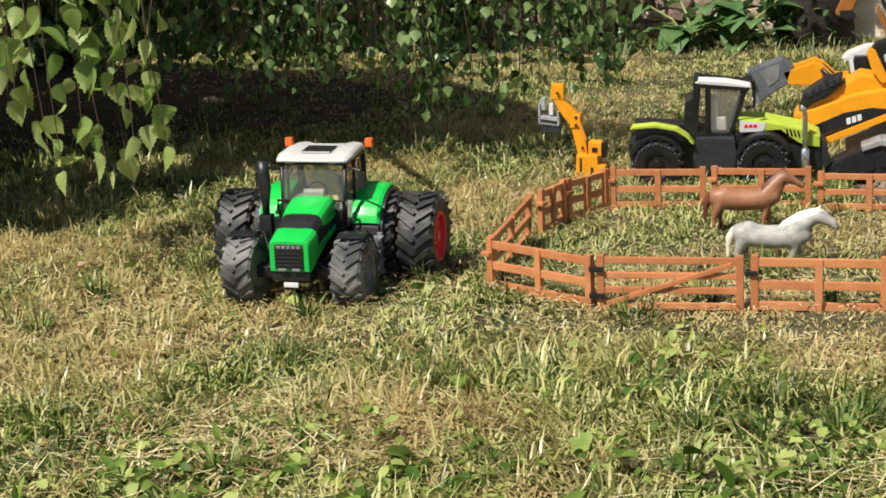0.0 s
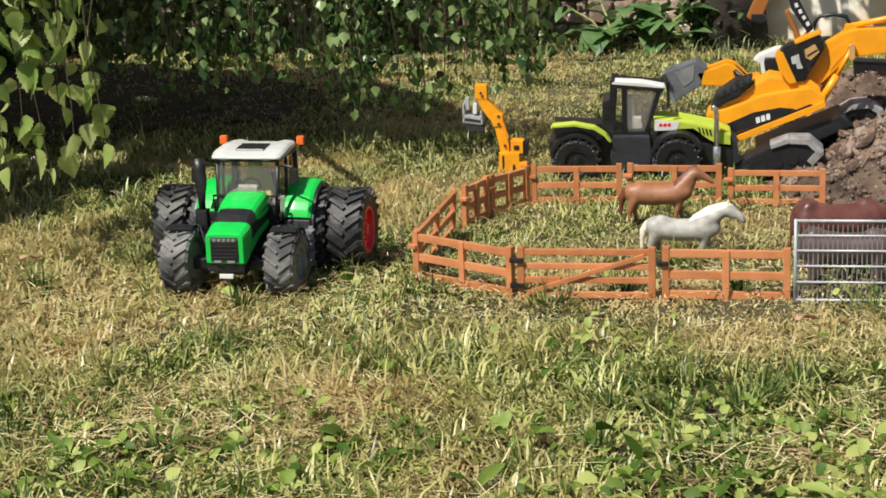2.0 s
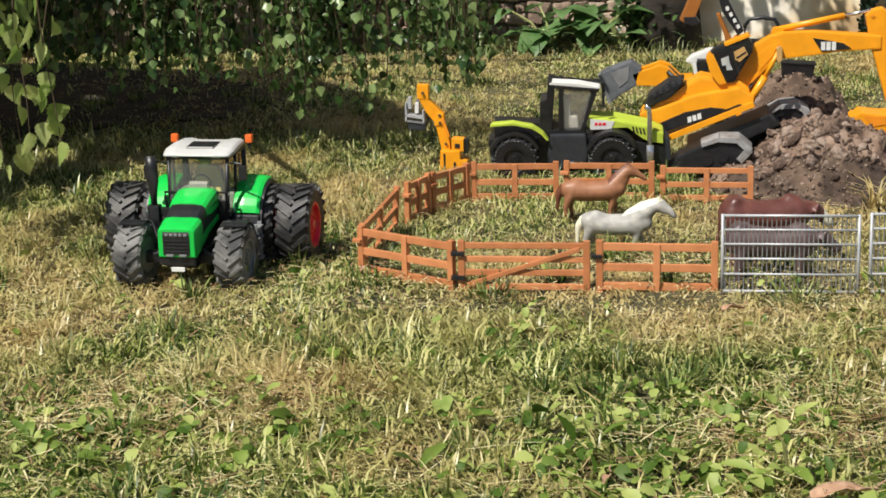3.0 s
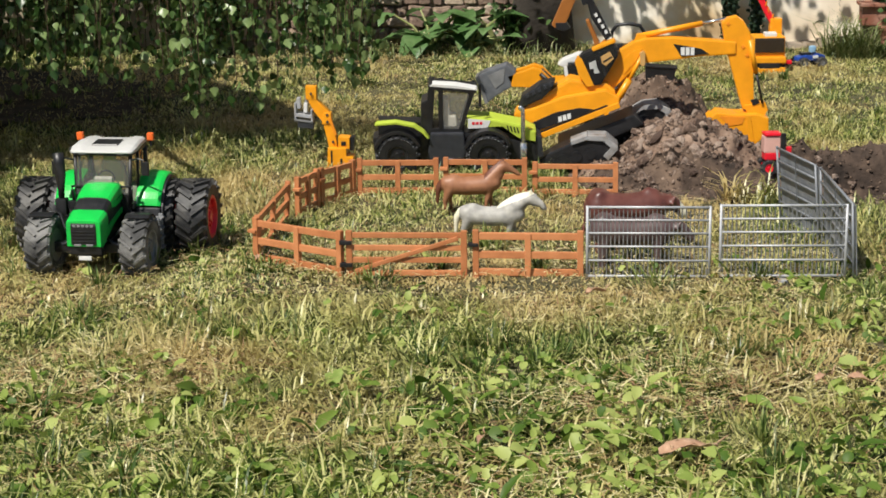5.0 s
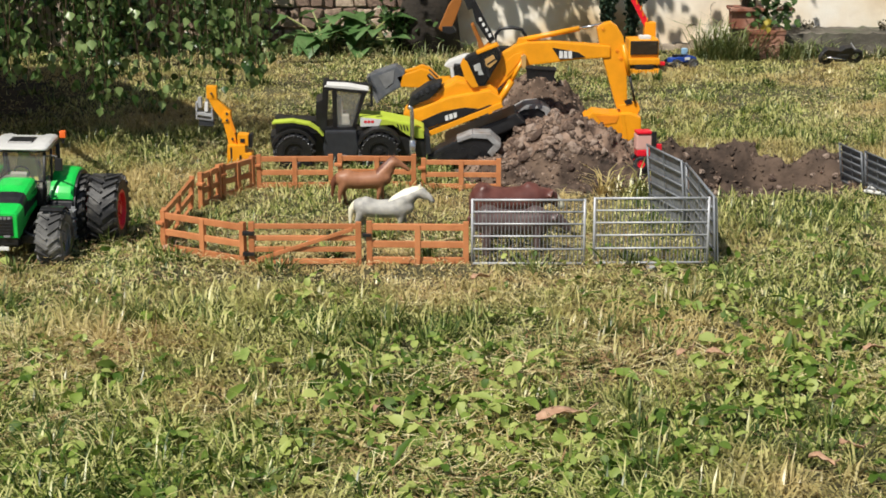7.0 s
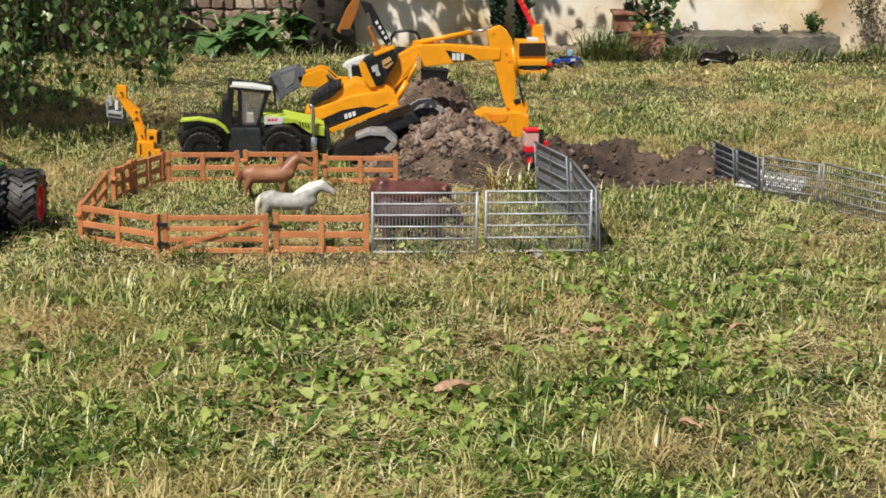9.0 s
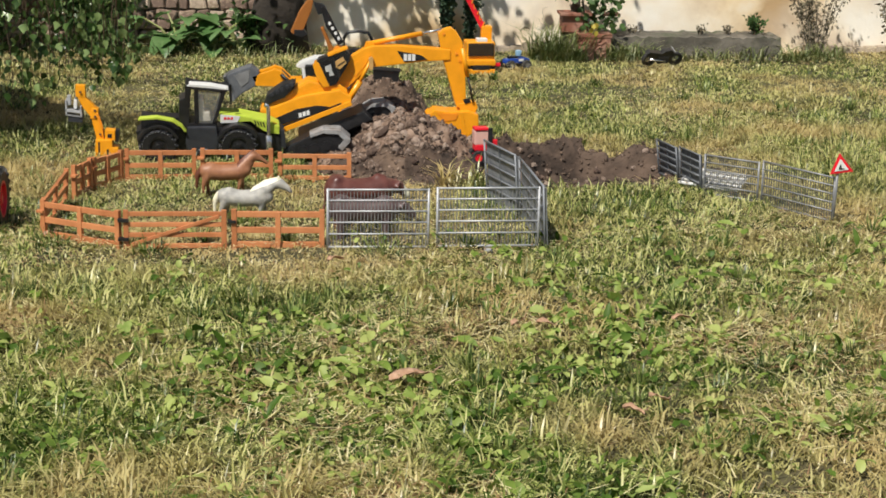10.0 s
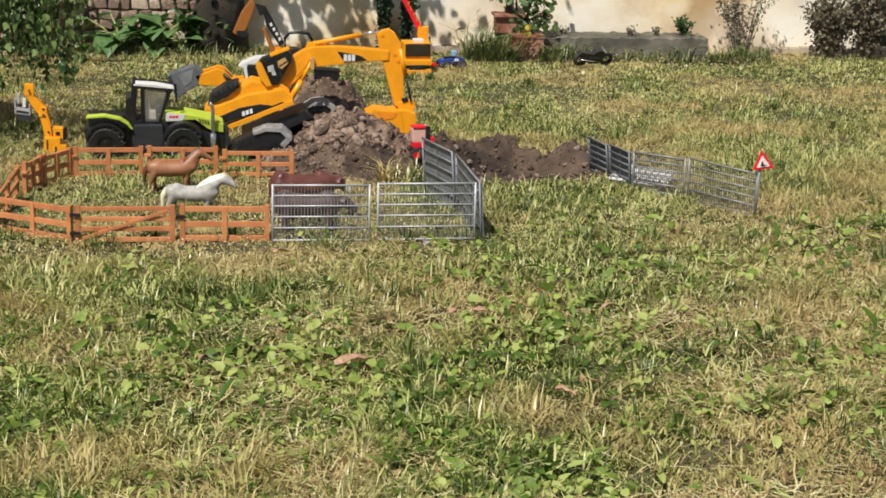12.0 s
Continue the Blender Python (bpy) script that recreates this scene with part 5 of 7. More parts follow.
def horse(m, scale, mats, label, arched=False):
    w = 8
    limbs = [((-36, 0, 63), (-8, 0, 60), 21, 20.5), ((-8, 0, 60), (30, 0, 62), 20.5, 21), ((-44, 0, 66), (-34, 0, 68), 18, 19), ((30, 0, 61), (46, 0, 66), 21, 17),
             ((38, 0, 72), (60, 0, 96), 16, 10), ((42, 0, 62), (58, 0, 84), 15, 10.5), ((60, 0, 96), (70, 0, 103), 10, 8.5), ((70, 0, 102), (86, 0, 92), 8.8, 6.4), ((86, 0, 92), (97, 0, 83), 6.2, 4.9), ((70, 0, 96), (78, 0, 93), 8, 6.5),
             ((67, 4, 110), (68, 5, 118), 3.2, 1.9), ((67, -4, 110), (68, -5, 118), 3.2, 1.9)]
    if arched:
        limbs[4:] = [((34, 0, 71), (58, 0, 92), 19, 12.5), ((58, 0, 92), (73, 0, 98), 12.5, 9.5), ((20, 0, 83), (44, 0, 99), 6, 6.5), ((44, 0, 99), (66, 0, 106), 6.5, 6), ((66, 0, 106), (80, 0, 103), 6, 5),
                     ((76, 0, 98), (90, 0, 88), 9.2, 7), ((90, 0, 88), (98, 0, 78), 6.8, 5.4), ((76, 0, 91), (84, 0, 87), 8, 6.5), ((72, 4, 109), (73, 5, 117), 3.2, 1.9), ((72, -4, 109), (73, -5, 117), 3.2, 1.9)]
    for s in (-1, 1):
        limbs += [((38, s * w, 50), (37 + s * 5, s * w, 26), 8, 5), ((37 + s * 5, s * w, 26), (36 + s * 6, s * w, 4), 4.6, 4.2), ((37 + s * 6, s * w, 3), (40 + s * 6, s * w, 1), 5.2, 5.2),
                  ((-42, s * w, 54), (-46 + s * 5, s * w, 30), 11, 5.6), ((-46 + s * 5, s * w, 30), (-43 + s * 6, s * w, 4), 5, 4.2), ((-42 + s * 6, s * w, 3), (-39 + s * 6, s * w, 1), 5.2, 5.2)]
    limbs += [((-56, 0, 74), (-64, 0, 58), 5, 6.5), ((-64, 0, 58), (-66, 0, 26), 6.5, 4)]
    if not arched:
        limbs += [((34, 0, 85), (50, 0, 101), 5, 4.6), ((50, 0, 101), (63, 0, 112), 4.6, 4.2)]

    def paint(c):
        if c.x < -58 and c.z < 76:
            return 1
        if not arched and (28 < c.x < 68 and c.z > 84 + 0.98 * (c.x - 36) + 0.5):
            return 1
        if arched and 12 < c.x < 82 and c.z > 82 + 0.44 * (c.x - 20):
            return 1
        if c.z < 16 or arched and c.x > 97:
            return 2
        return 0
    return moulded("toy_horse", limbs, 2.6, m, mats, paint, label, scale)


def cow(m, scale, mats, label):
    limbs = [((-44, 0, 66), (0, 0, 62), 23, 22), ((0, 0, 62), (40, 0, 64), 22, 22), ((-48, 9, 82), (-44, 9, 84), 8, 8), ((-48, -9, 82), (-44, -9, 84), 8, 8), ((32, 0, 82), (42, 0, 80), 9, 9), ((-50, 0, 74), (-40, 0, 78), 14, 15), ((40, 0, 66), (60, 0, 68), 18, 13), ((60, 0, 68), (72, 0, 66), 12, 11), ((72, 0, 66), (88, 0, 52), 10, 7.5),
             ((70, 8, 76), (72, 17, 82), 2.5, 1.6), ((70, -8, 76), (72, -17, 82), 2.5, 1.6), ((68, 9, 72), (64, 18, 69), 4, 2.6), ((68, -9, 72), (64, -18, 69), 4, 2.6),
             ((-62, 0, 76), (-66, 0, 40), 2.6, 2.2), ((-66, 0, 40), (-66, 0, 30), 4, 3)]
    for s in (-1, 1):
        limbs += [((38, s * 11, 50), (38 + s * 3, s * 11, 4), 8.5, 5), ((-42, s * 11, 54), (-44 + s * 3, s * 11, 4), 10, 5)]

    def paint(c):
        return 1 if c.x > 80 else 0
    return moulded("toy_cow", limbs, 3.0, m, mats, paint, label, scale)


M_GREYHORSE = material("grey moulded plastic", [(0.26, 0.255, 0.24), (0.46, 0.445, 0.40)], 0.06, 0.6, 0, 0.05, 0.3, 5)
M_CREAM = material("cream moulded plastic", [(0.72, 0.68, 0.50), (0.82, 0.79, 0.64)], 0.15, 0.5, 0, 0.2, 0.4)
M_MUZZLE = material("dark grey moulded plastic", [(0.13, 0.125, 0.12), (0.22, 0.21, 0.20)], 0.15, 0.55)
M_BAY = material("chestnut moulded plastic", [(0.25, 0.105, 0.052), (0.36, 0.165, 0.085)], 0.05, 0.5, 0, 0.05, 0.3, 4)
M_MANE = material("dark brown moulded plastic", [(0.10, 0.032, 0.016), (0.16, 0.055, 0.028)], 0.15, 0.5)
M_COW = material("dark red-brown moulded plastic", [(0.085, 0.028, 0.022), (0.15, 0.055, 0.042)], 0.05, 0.4, 0, 0.05, 0.3, 4)
M_CALF = material("dark grey-brown moulded plastic", [(0.07, 0.045, 0.045), (0.115, 0.075, 0.072)], 0.05, 0.45, 0, 0.05, 0.3, 4)

horse(pose(-0.135, 2.775, -0.005, 0, 0, -4) @ Matrix.Diagonal((1, 1, 0.93, 1)), 0.00083, [M_GREYHORSE, M_CREAM, M_MUZZLE], "pale grey toy horse figurine with a cream mane and tail", True)
horse(pose(-0.178, 2.97, -0.001, 0, 0, 6) @ Matrix.Diagonal((1, 1, 0.95, 1)), 0.00081, [M_BAY, M_MANE, M_MANE], "glossy chestnut brown toy horse figurine")
cow(pose(0.068, 2.705, 0.002, 0, 0, 14) @ Matrix.Diagonal((0.90, 1, 1, 1)), 0.00110, [M_COW, M_CREAM], "dark red-brown toy cow figurine behind a hurdle")
cow(pose(0.074, 2.625, -0.004, 0, 0, 5), 0.00096, [M_CALF, M_CALF], "dark grey-brown toy cow figurine behind a hurdle")



# ---- small red machine beside the bucket ----
def red_machine(m):
    t = thing("small_tractor", m, "small red and clear toy vehicle with a black mast", "toy vehicle")
    bar("roof", (-0.006, 0, 0.098), (0.040, 0.040, 0.007), M_RED, t, "red roof", bevel=0.003)
    bar("cab", (-0.006, 0, 0.073), (0.042, 0.034, 0.040), M_PINK, t, "pale pink clear cab", bevel=0.004)
    bar("body", (-0.004, 0, 0.045), (0.042, 0.036, 0.018), M_RED, t, "red body", bevel=0.004)
    bar("mast", (0.017, -0.022, 0.056), (0.012, 0.008, 0.092), M_BLACK, t, "black mast", bevel=0.001)
    bar("lamp", (0.030, -0.019, 0.060), (0.016, 0.010, 0.018), M_RED, t, bevel=0.003)
    for s in (-1, 1):
        wheel(t, -0.016, s * 0.022, 0.018, 0.020, 0.012, 0.010, M_TYRE, M_RED, s, 12)
        wheel(t, 0.024, s * 0.022, 0.022, 0.024, 0.014, 0.012, M_TYRE, M_RED, s, 12)


M_PINK = plastic("pale pink plastic", (0.72, 0.42, 0.36), 0.25)
red_machine(pose(0.334, 3.215, 0.014, 0, 0, 8) @ Matrix.Scale(0.72, 4))


def black_tub(m):
    t = thing("black_tub", m, "black plastic toy tub resting on the soil mound", "toy tub")
    bm = bmesh.new()
    box(bm, (0, 0, 0.013), (0.052, 0.030, 0.026), None, 1.12)
    part("tub", bm, M_BLACK, t, bevel=0.002)
    bar("rim", (0, 0, 0.027), (0.062, 0.037, 0.003), M_BLACK, t)


black_tub(pose(0.150, 3.53, 0.126, 0, 4, 0))


# ---- yellow crane lorry ----
def crane_lorry(m):
    t = thing("crane_lorry", m, "yellow toy lorry with dark windscreen and red crane boom", "toy lorry")
    bar("chassis", (0, 0.11, 0.030), (0.050, 0.24, 0.016), M_BLACK, t, bevel=0.003)
    bar("cab", (0, 0.035, 0.066), (0.080, 0.07, 0.070), M_YELLOW, t, "yellow cab", bevel=0.006)
    bar("windscreen", (0.0, -0.002, 0.080), (0.073, 0.006, 0.036), M_GLASS_DARK, t, "dark windscreen", bevel=0.003)
    bar("bumper", (0, -0.004, 0.044), (0.082, 0.012, 0.015), M_YELLOW, t, bevel=0.003)
    bar("grille", (0, -0.001, 0.031), (0.064, 0.008, 0.010), M_BLACK, t, "dark grille slot", bevel=0.001)
    bar("bumper", (0, -0.004, 0.019), (0.080, 0.012, 0.013), M_YELLOW, t, bevel=0.003)
    bar("roof_box", (0.004, 0.02, 0.105), (0.030, 0.03, 0.010), M_WHITE, t, "white roof lamp box", bevel=0.003)
    bar("tail_lamp", (0.048, 0.0, 0.038), (0.016, 0.008, 0.010), M_RED, t, "red lamp", bevel=0.002)
    bar("deck", (0, 0.16, 0.050), (0.078, 0.17, 0.014), M_YELLOW, t, bevel=0.003)
    bar("side_tank", (-0.046, 0.05, 0.040), (0.02, 0.07, 0.045), M_YELLOW, t, bevel=0.004)
    for s in (-1, 1):
        for y in (0.03, 0.16, 0.21):
            wheel(t, 0, 0, 0, 0.021, 0.016, 0.012, M_TYRE, M_GREY, s, 12).matrix_local = Matrix.Translation((s * 0.034, y, 0.021)) @ Matrix.Rotation(radians(-90), 4, "Z")
    turret = bar("turret", (0.026, 0.075, 0.118), (0.030, 0.03, 0.040), M_YELLOW, t, "yellow crane turret", bevel=0.004)
    bm = bmesh.new()
    slab(bm, [(0.034, 0.118), (0.018, 0.112), (-0.062, 0.262), (-0.052, 0.268)], 0.066, 0.080)
    boom = part("boom", bm, M_RED, t, "red lattice boom", bevel=0.002)
    for i in range(9):
        bm = bmesh.new()
        x, z = 0.024 - i * 0.0086, 0.122 + i * 0.0158
        rod(bm, (x, 0.0645, z), (x - 0.002 + 0.006 * (i % 2), 0.0645, z + 0.012), 0.0016, seg=5)
        part("lattice", bm, M_ORANGE, boom)


crane_lorry(pose(0.441, 4.36, -0.004, 0, 0, 4) @ Matrix.Scale(0.94, 4))


# ---- blue quad bike and black motorcycle ----
def quad_bike(m):
    t = thing("quad_bike", m, "small blue toy quad bike with white patches on the lawn", "toy quad")
    for x in (-0.024, 0.022):
        for s in (-1, 1):
            wheel(t, x, s * 0.019, 0.012, 0.0135, 0.013, 0.006, M_TYRE, M_GREY, s, 10)
    solid("body", [(-0.036, 0.016), (-0.034, 0.026), (-0.012, 0.030), (0.006, 0.027), (0.014, 0.034), (0.034, 0.027), (0.036, 0.016)], -0.014, 0.014, M_BLUE, t, "blue fairing", bevel=0.003)
    bar("seat", (-0.012, 0, 0.032), (0.026, 0.014, 0.006), M_BLACK, t, bevel=0.002)
    for s in (-1, 1):
        bar("fairing_patch", (0.008, s * 0.0146, 0.025), (0.014, 0.0016, 0.007), M_WHITE, t, "white fairing patch", bevel=0.0006)
    bar("screen", (0.006, 0, 0.042), (0.014, 0.014, 0.016), M_PALEBLUE, t, "pale blue front screen", bevel=0.004)
    bm = bmesh.new()
    tube(bm, [(0.008, -0.017, 0.041), (0.012, 0, 0.037), (0.008, 0.017, 0.041)], 0.0014, 6)
    part("handlebar", bm, M_BLACK, t)


M_BLUE = plastic("blue plastic", (0.02, 0.07, 0.36), 0.3)
M_PALEBLUE = plastic("pale blue plastic", (0.28, 0.48, 0.68), 0.3)
quad_bike(pose(0.548, 4.47, 0.004, 0, 0, 20))


def motorcycle(m):
    t = thing("motorcycle", m, "black toy motorcycle with silver exhaust lying tipped on the lawn", "toy motorcycle")
    for x in (-0.040, 0.040):
        bm = bmesh.new()
        lathe(bm, [(0.011, -0.004), (0.019, -0.006), (0.021, 0), (0.019, 0.006), (0.011, 0.004)], 24, (x, 0, 0.021))
        w = part("wheel", bm, M_TYRE, t, smooth=True)
        bm = bmesh.new()
        for i in range(5):
            a = 2 * math.pi * i / 5
            rod(bm, (x, 0, 0.021), (x + 0.013 * math.cos(a), 0, 0.021 + 0.013 * math.sin(a)), 0.0012, seg=5)
        part("spokes", bm, M_GREY, w)
    solid("frame", [(-0.036, 0.020), (0.010, 0.014), (0.020, 0.030), (0.030, 0.044), (0.020, 0.052), (0.004, 0.050), (-0.008, 0.042), (-0.044, 0.048), (-0.054, 0.042)], -0.009, 0.009, M_BLACK, t, bevel=0.002)
    bar("engine", (0.0, 0, 0.022), (0.034, 0.020, 0.022), M_DARK, t, "dark engine block", bevel=0.003)
    bm = bmesh.new()
    rod(bm, (0.008, -0.011, 0.018), (-0.042, -0.010, 0.026), 0.0022)
    part("exhaust", bm, M_CHROME, t, "silver exhaust", smooth=True)
    bm = bmesh.new()
    rod(bm, (0.028, -0.016, 0.050), (0.028, 0.016, 0.050), 0.0016)
    rod(bm, (0.029, 0, 0.048), (0.040, 0, 0.021), 0.0026)
    part("fork", bm, M_GREY, t)


motorcycle(pose(0.955, 4.53, 0.006, 24, 0, 14))


# ---- leaf makers for shrubs and trees ----
OVAL = [(0.0, 0.0), (0.3, 0.34), (0.65, 0.36), (1.0, 0.0), (0.65, -0.36), (0.3, -0.34)]
BIRCH = [(0.0, 0.0), (0.06, 0.22), (0.22, 0.43), (0.36, 0.47), (0.46, 0.37), (0.55, 0.36), (0.66, 0.22), (0.76, 0.19), (1.0, 0.0), (0.76, -0.19), (0.66, -0.22), (0.55, -0.36), (0.46, -0.37), (0.36, -0.47), (0.22, -0.43), (0.06, -0.22)]


BIRCH_NEAR = [(0.0, 0.0)]
for i in range(1, 14):
    f = i / 14
    BIRCH_NEAR.append((f + (0.02 if i % 2 else -0.02), 1.02 * f ** 0.5 * (1 - f) ** 1.25 * (1.07 if i % 2 else 0.93)))
BIRCH_NEAR += [(1.0, 0.0)] + [(x, -y) for x, y in BIRCH_NEAR[:0:-1]]


def leaf_mesh(name, pos, size, mat, seed, outline=OVAL, down=0.7, spread_=0.6, cup=0.25):
    """Many folded leaves at pos; down: 1 hangs straight down, -1 points up."""
    rng = np.random.RandomState(seed)
    pos = np.asarray(pos, float)
    n, k = len(pos), len(outline)
    s = size * rng.uniform(0.6, 1.25, n)
    d = rng.normal(0, spread_, (n, 3))
    d[:, 2] -= down
    d /= np.linalg.norm(d, axis=1, keepdims=True)
    side = np.cross(d, rng.normal(0, 1, (n, 3)))
    side /= np.linalg.norm(side, axis=1, keepdims=True)
    nrm = np.cross(d, side)
    o = np.array(outline + [(0.5, 0.0)])
    v = (pos[:, None] + d[:, None] * (o[:, 0][None, :, None] * s[:, None, None]) + side[:, None] * (o[:, 1][None, :, None] * s[:, None, None])
         + nrm[:, None] * ((np.abs(o[:, 1]) * cup - 0.16 * o[:, 0] ** 2)[None, :, None] * s[:, None, None]))
    b = (np.arange(n) * (k + 1))[:, None]
    f = np.concatenate([b + [k, i, (i + 1) % k] for i in range(k)])
    return raw(name, v.reshape(-1, 3), f, mat, True)


def child(name, me, parent, label=""):
    ob = new(name, me)
    ob.parent = parent
    if label:
        ob["label"] = label
    return ob


def shrub(name, c, r, n, size, mat, label, category, seed, stems=10, m_stem=None, down=-0.5, low=0.0, spray=0.0, thick=1.0):
    """A bush: stems fanning from the ground with uneven leaf clumps."""
    rng = random.Random(seed)
    t = thing(name, pose(*c), label, category)
    tips = []
    for i in range(stems):
        a, rr = rng.uniform(0, 6.28), rng.uniform(0.2, 1.0)
        top = Vector((math.cos(a) * r[0] * rr, math.sin(a) * r[1] * rr, r[2] * rng.uniform(0.55, 1.05)))
        mid = top * 0.5 + Vector((rng.uniform(-1, 1) * r[0] * 0.15, rng.uniform(-1, 1) * r[1] * 0.15, r[2] * 0.08))
        base = Vector((top.x * 0.15, top.y * 0.15, -0.005))
        bm = bmesh.new()
        tube(bm, [base, mid, top], [0.0028 * thick, 0.002 * thick, 0.0009 * thick], 5)
        part("stem", bm, m_stem or M_TWIG, t)
        tips.append((base, mid, top))
    pos = []
    for i in range(n):
        b, m_, tp = tips[rng.randrange(len(tips))]
        f = low + (1 - low) * rng.random() ** 0.8
        p = (b.lerp(m_, f * 2) if f < 0.5 else m_.lerp(tp, f * 2 - 1))
        j = spray or r[0] * 0.22
        pos.append(p + Vector((rng.gauss(0, j), rng.gauss(0, j), rng.gauss(0, j * 0.7))))
    pos = [p if p.z > 0.002 else Vector((p.x, p.y, 0.004 + rng.random() * 0.02)) for p in pos]
    child("foliage", leaf_mesh(name, pos, size, mat, seed, OVAL, down, 0.8), t)
    return t


M_CYPRESS = material("dark conifer green", [(0.015, 0.035, 0.018), (0.04, 0.075, 0.035)], 14, 0.6, 0, 0, 1, 3, island=0.5, trans=0.15)
M_LAVENDER = material("grey-green shrub leaf", [(0.10, 0.085, 0.055), (0.22, 0.19, 0.12)], 12, 0.7, 0, 0, 1, 3, island=0.6, trans=0.2)
M_YELLOWLEAF = material("yellow leaf", [(0.5, 0.4, 0.05), (0.62, 0.5, 0.1)], 20, 0.5, trans=0.3)

shrub("conifer", (0.375, 4.74, 0), (0.035, 0.035, 0.26), 1500, 0.012, M_CYPRESS, "slim dark green young conifer against the wall", "shrub", 31, 8, low=0.1)
shrub("conifer", (0.445, 4.76, 0), (0.028, 0.03, 0.21), 1100, 0.012, M_CYPRESS, "slim dark green young conifer against the wall", "shrub", 32, 7, low=0.1)
shrub("box_sprig", (1.275, 4.755, 0.062), (0.026, 0.02, 0.052), 260, 0.011, M_SHRUB, "small bright green sprig growing on the ledge", "plant", 33, 9)
for k, (x, h) in enumerate(((0.915, 0.022), (1.11, 0.022), (1.19, 0.026))):
    shrub("ledge_weed", (x, 4.75, 0.062), (0.022, 0.012, h), 40, 0.008, M_LAVENDER, "small dry weed growing from the ledge", "plant", 40 + k, 8, M_DRYTWIG)
shrub("dry_shrub", (1.44, 4.72, 0), (0.13, 0.04, 0.26), 900, 0.009, M_LAVENDER, "tall thin dry flower stalks by the wall", "shrub", 34, 34, M_DRYTWIG, low=0.1, spray=0.008, thick=0.42)
shrub("lavender_bush", (1.70, 4.70, 0), (0.095, 0.05, 0.19), 2600, 0.012, M_LAVENDER, "dark grey-green lavender bush with dry stalks", "shrub", 35, 44, M_DRYTWIG, low=0.1, spray=0.014, thick=0.5)
shrub("lavender_bush", (1.82, 4.70, 0), (0.08, 0.05, 0.22), 2300, 0.012, M_LAVENDER, "dark grey-green lavender bush with dry stalks", "shrub", 36, 40, M_DRYTWIG, low=0.1, spray=0.014, thick=0.5)
shrub("hedge_shrub", (-0.62, 4.74, 0), (0.15, 0.07, 0.30), 1500, 0.020, M_SHRUB, "leafy green garden shrub below the wall", "shrub", 37, 18)
shrub("hedge_shrub", (-0.95, 4.72, 0), (0.17, 0.08, 0.40), 1800, 0.022, M_SHRUB, "leafy green garden shrub below the wall", "shrub", 38, 18)
shrub("hedge_shrub", (-1.30, 4.70, 0), (0.19, 0.08, 0.45), 1900, 0.022, M_SHRUB, "leafy green garden shrub below the wall", "shrub", 39, 18)
shrub("hedge_shrub", (-1.70, 4.70, 0), (0.2, 0.08, 0.5), 1900, 0.022, M_SHRUB, "leafy green garden shrub below the wall", "shrub", 45, 18)
shrub("hedge_shrub", (-2.05, 4.62, 0), (0.22, 0.1, 0.55), 2600, 0.024, M_SHRUB, "leafy green garden shrub below the wall", "shrub", 47, 20)
shrub("hedge_shrub", (-1.82, 4.55, 0), (0.2, 0.1, 0.42), 2400, 0.024, M_SHRUB, "leafy green garden shrub below the wall", "shrub", 48, 20)
shrub("ivy_bush", (-0.155, 4.72, 0), (0.07, 0.04, 0.12), 520, 0.018, M_SHRUB, "green leafy bush at the foot of a dark trunk", "shrub", 46, 14)


M_TALL = material("tall grass", [(0.07, 0.11, 0.03), (0.18, 0.22, 0.07), (0.40, 0.38, 0.18)], 30, 0.5, 0, 0, 1, 3, trans=0.3)


def grass_clump(c, r, h, n, seed, label, mat=M_TALL):
    rng = random.Random(seed)
    bm = bmesh.new()
    for i in range(n):
        a, rr = rng.uniform(0, 6.28), rng.random() ** 0.5
        x, y = c[0] + math.cos(a) * r[0] * rr, c[1] + math.sin(a) * r[1] * rr
        z = c[2]
        l, az, w = h * (0.35 + 1.1 * rng.random() ** 2), rng.uniform(0, 6.28), 0.0014
        o = Vector((math.cos(az), math.sin(az), 0))
        s = Vector((-o.y, o.x, 0)) * w
        p0, p1, p2 = Vector((x, y, z)), Vector((x, y, z + l * 0.55)) + o * l * 0.35, Vector((x, y, z + l * 0.7)) + o * l * 0.95
        v = [bm.verts.new(q) for q in (p0 - s, p0 + s, p1 + s, p1 - s, p2)]
        bm.faces.new(v[:4])
        bm.faces.new((v[3], v[2], v[4]))
    plain("tall_grass", bm, mat, label, "grass", kind="stuff")


grass_clump((0.69, 4.66, 0), (0.085, 0.05), 0.105, 560, 3, "tall unmown grass beside the planter")
grass_clump((0.86, 4.66, 0), (0.07, 0.04), 0.06, 260, 4, "tall unmown grass beside the planter")
grass_clump((0.284, 3.049, 0), (0.055, 0.03), 0.055, 150, 8, "pale tall grass left standing before the soil heap", M_BLADE)
grass_clump((1.12, 4.66, 0), (0.30, 0.03), 0.045, 420, 5, "unmown grass along the ledge")
grass_clump((1.42, 4.67, 0), (0.10, 0.03), 0.05, 300, 6, "unmown grass along the wall")
grass_clump((-0.25, 4.66, 0), (0.35, 0.05), 0.05, 600, 7, "unmown grass below the garden plants")


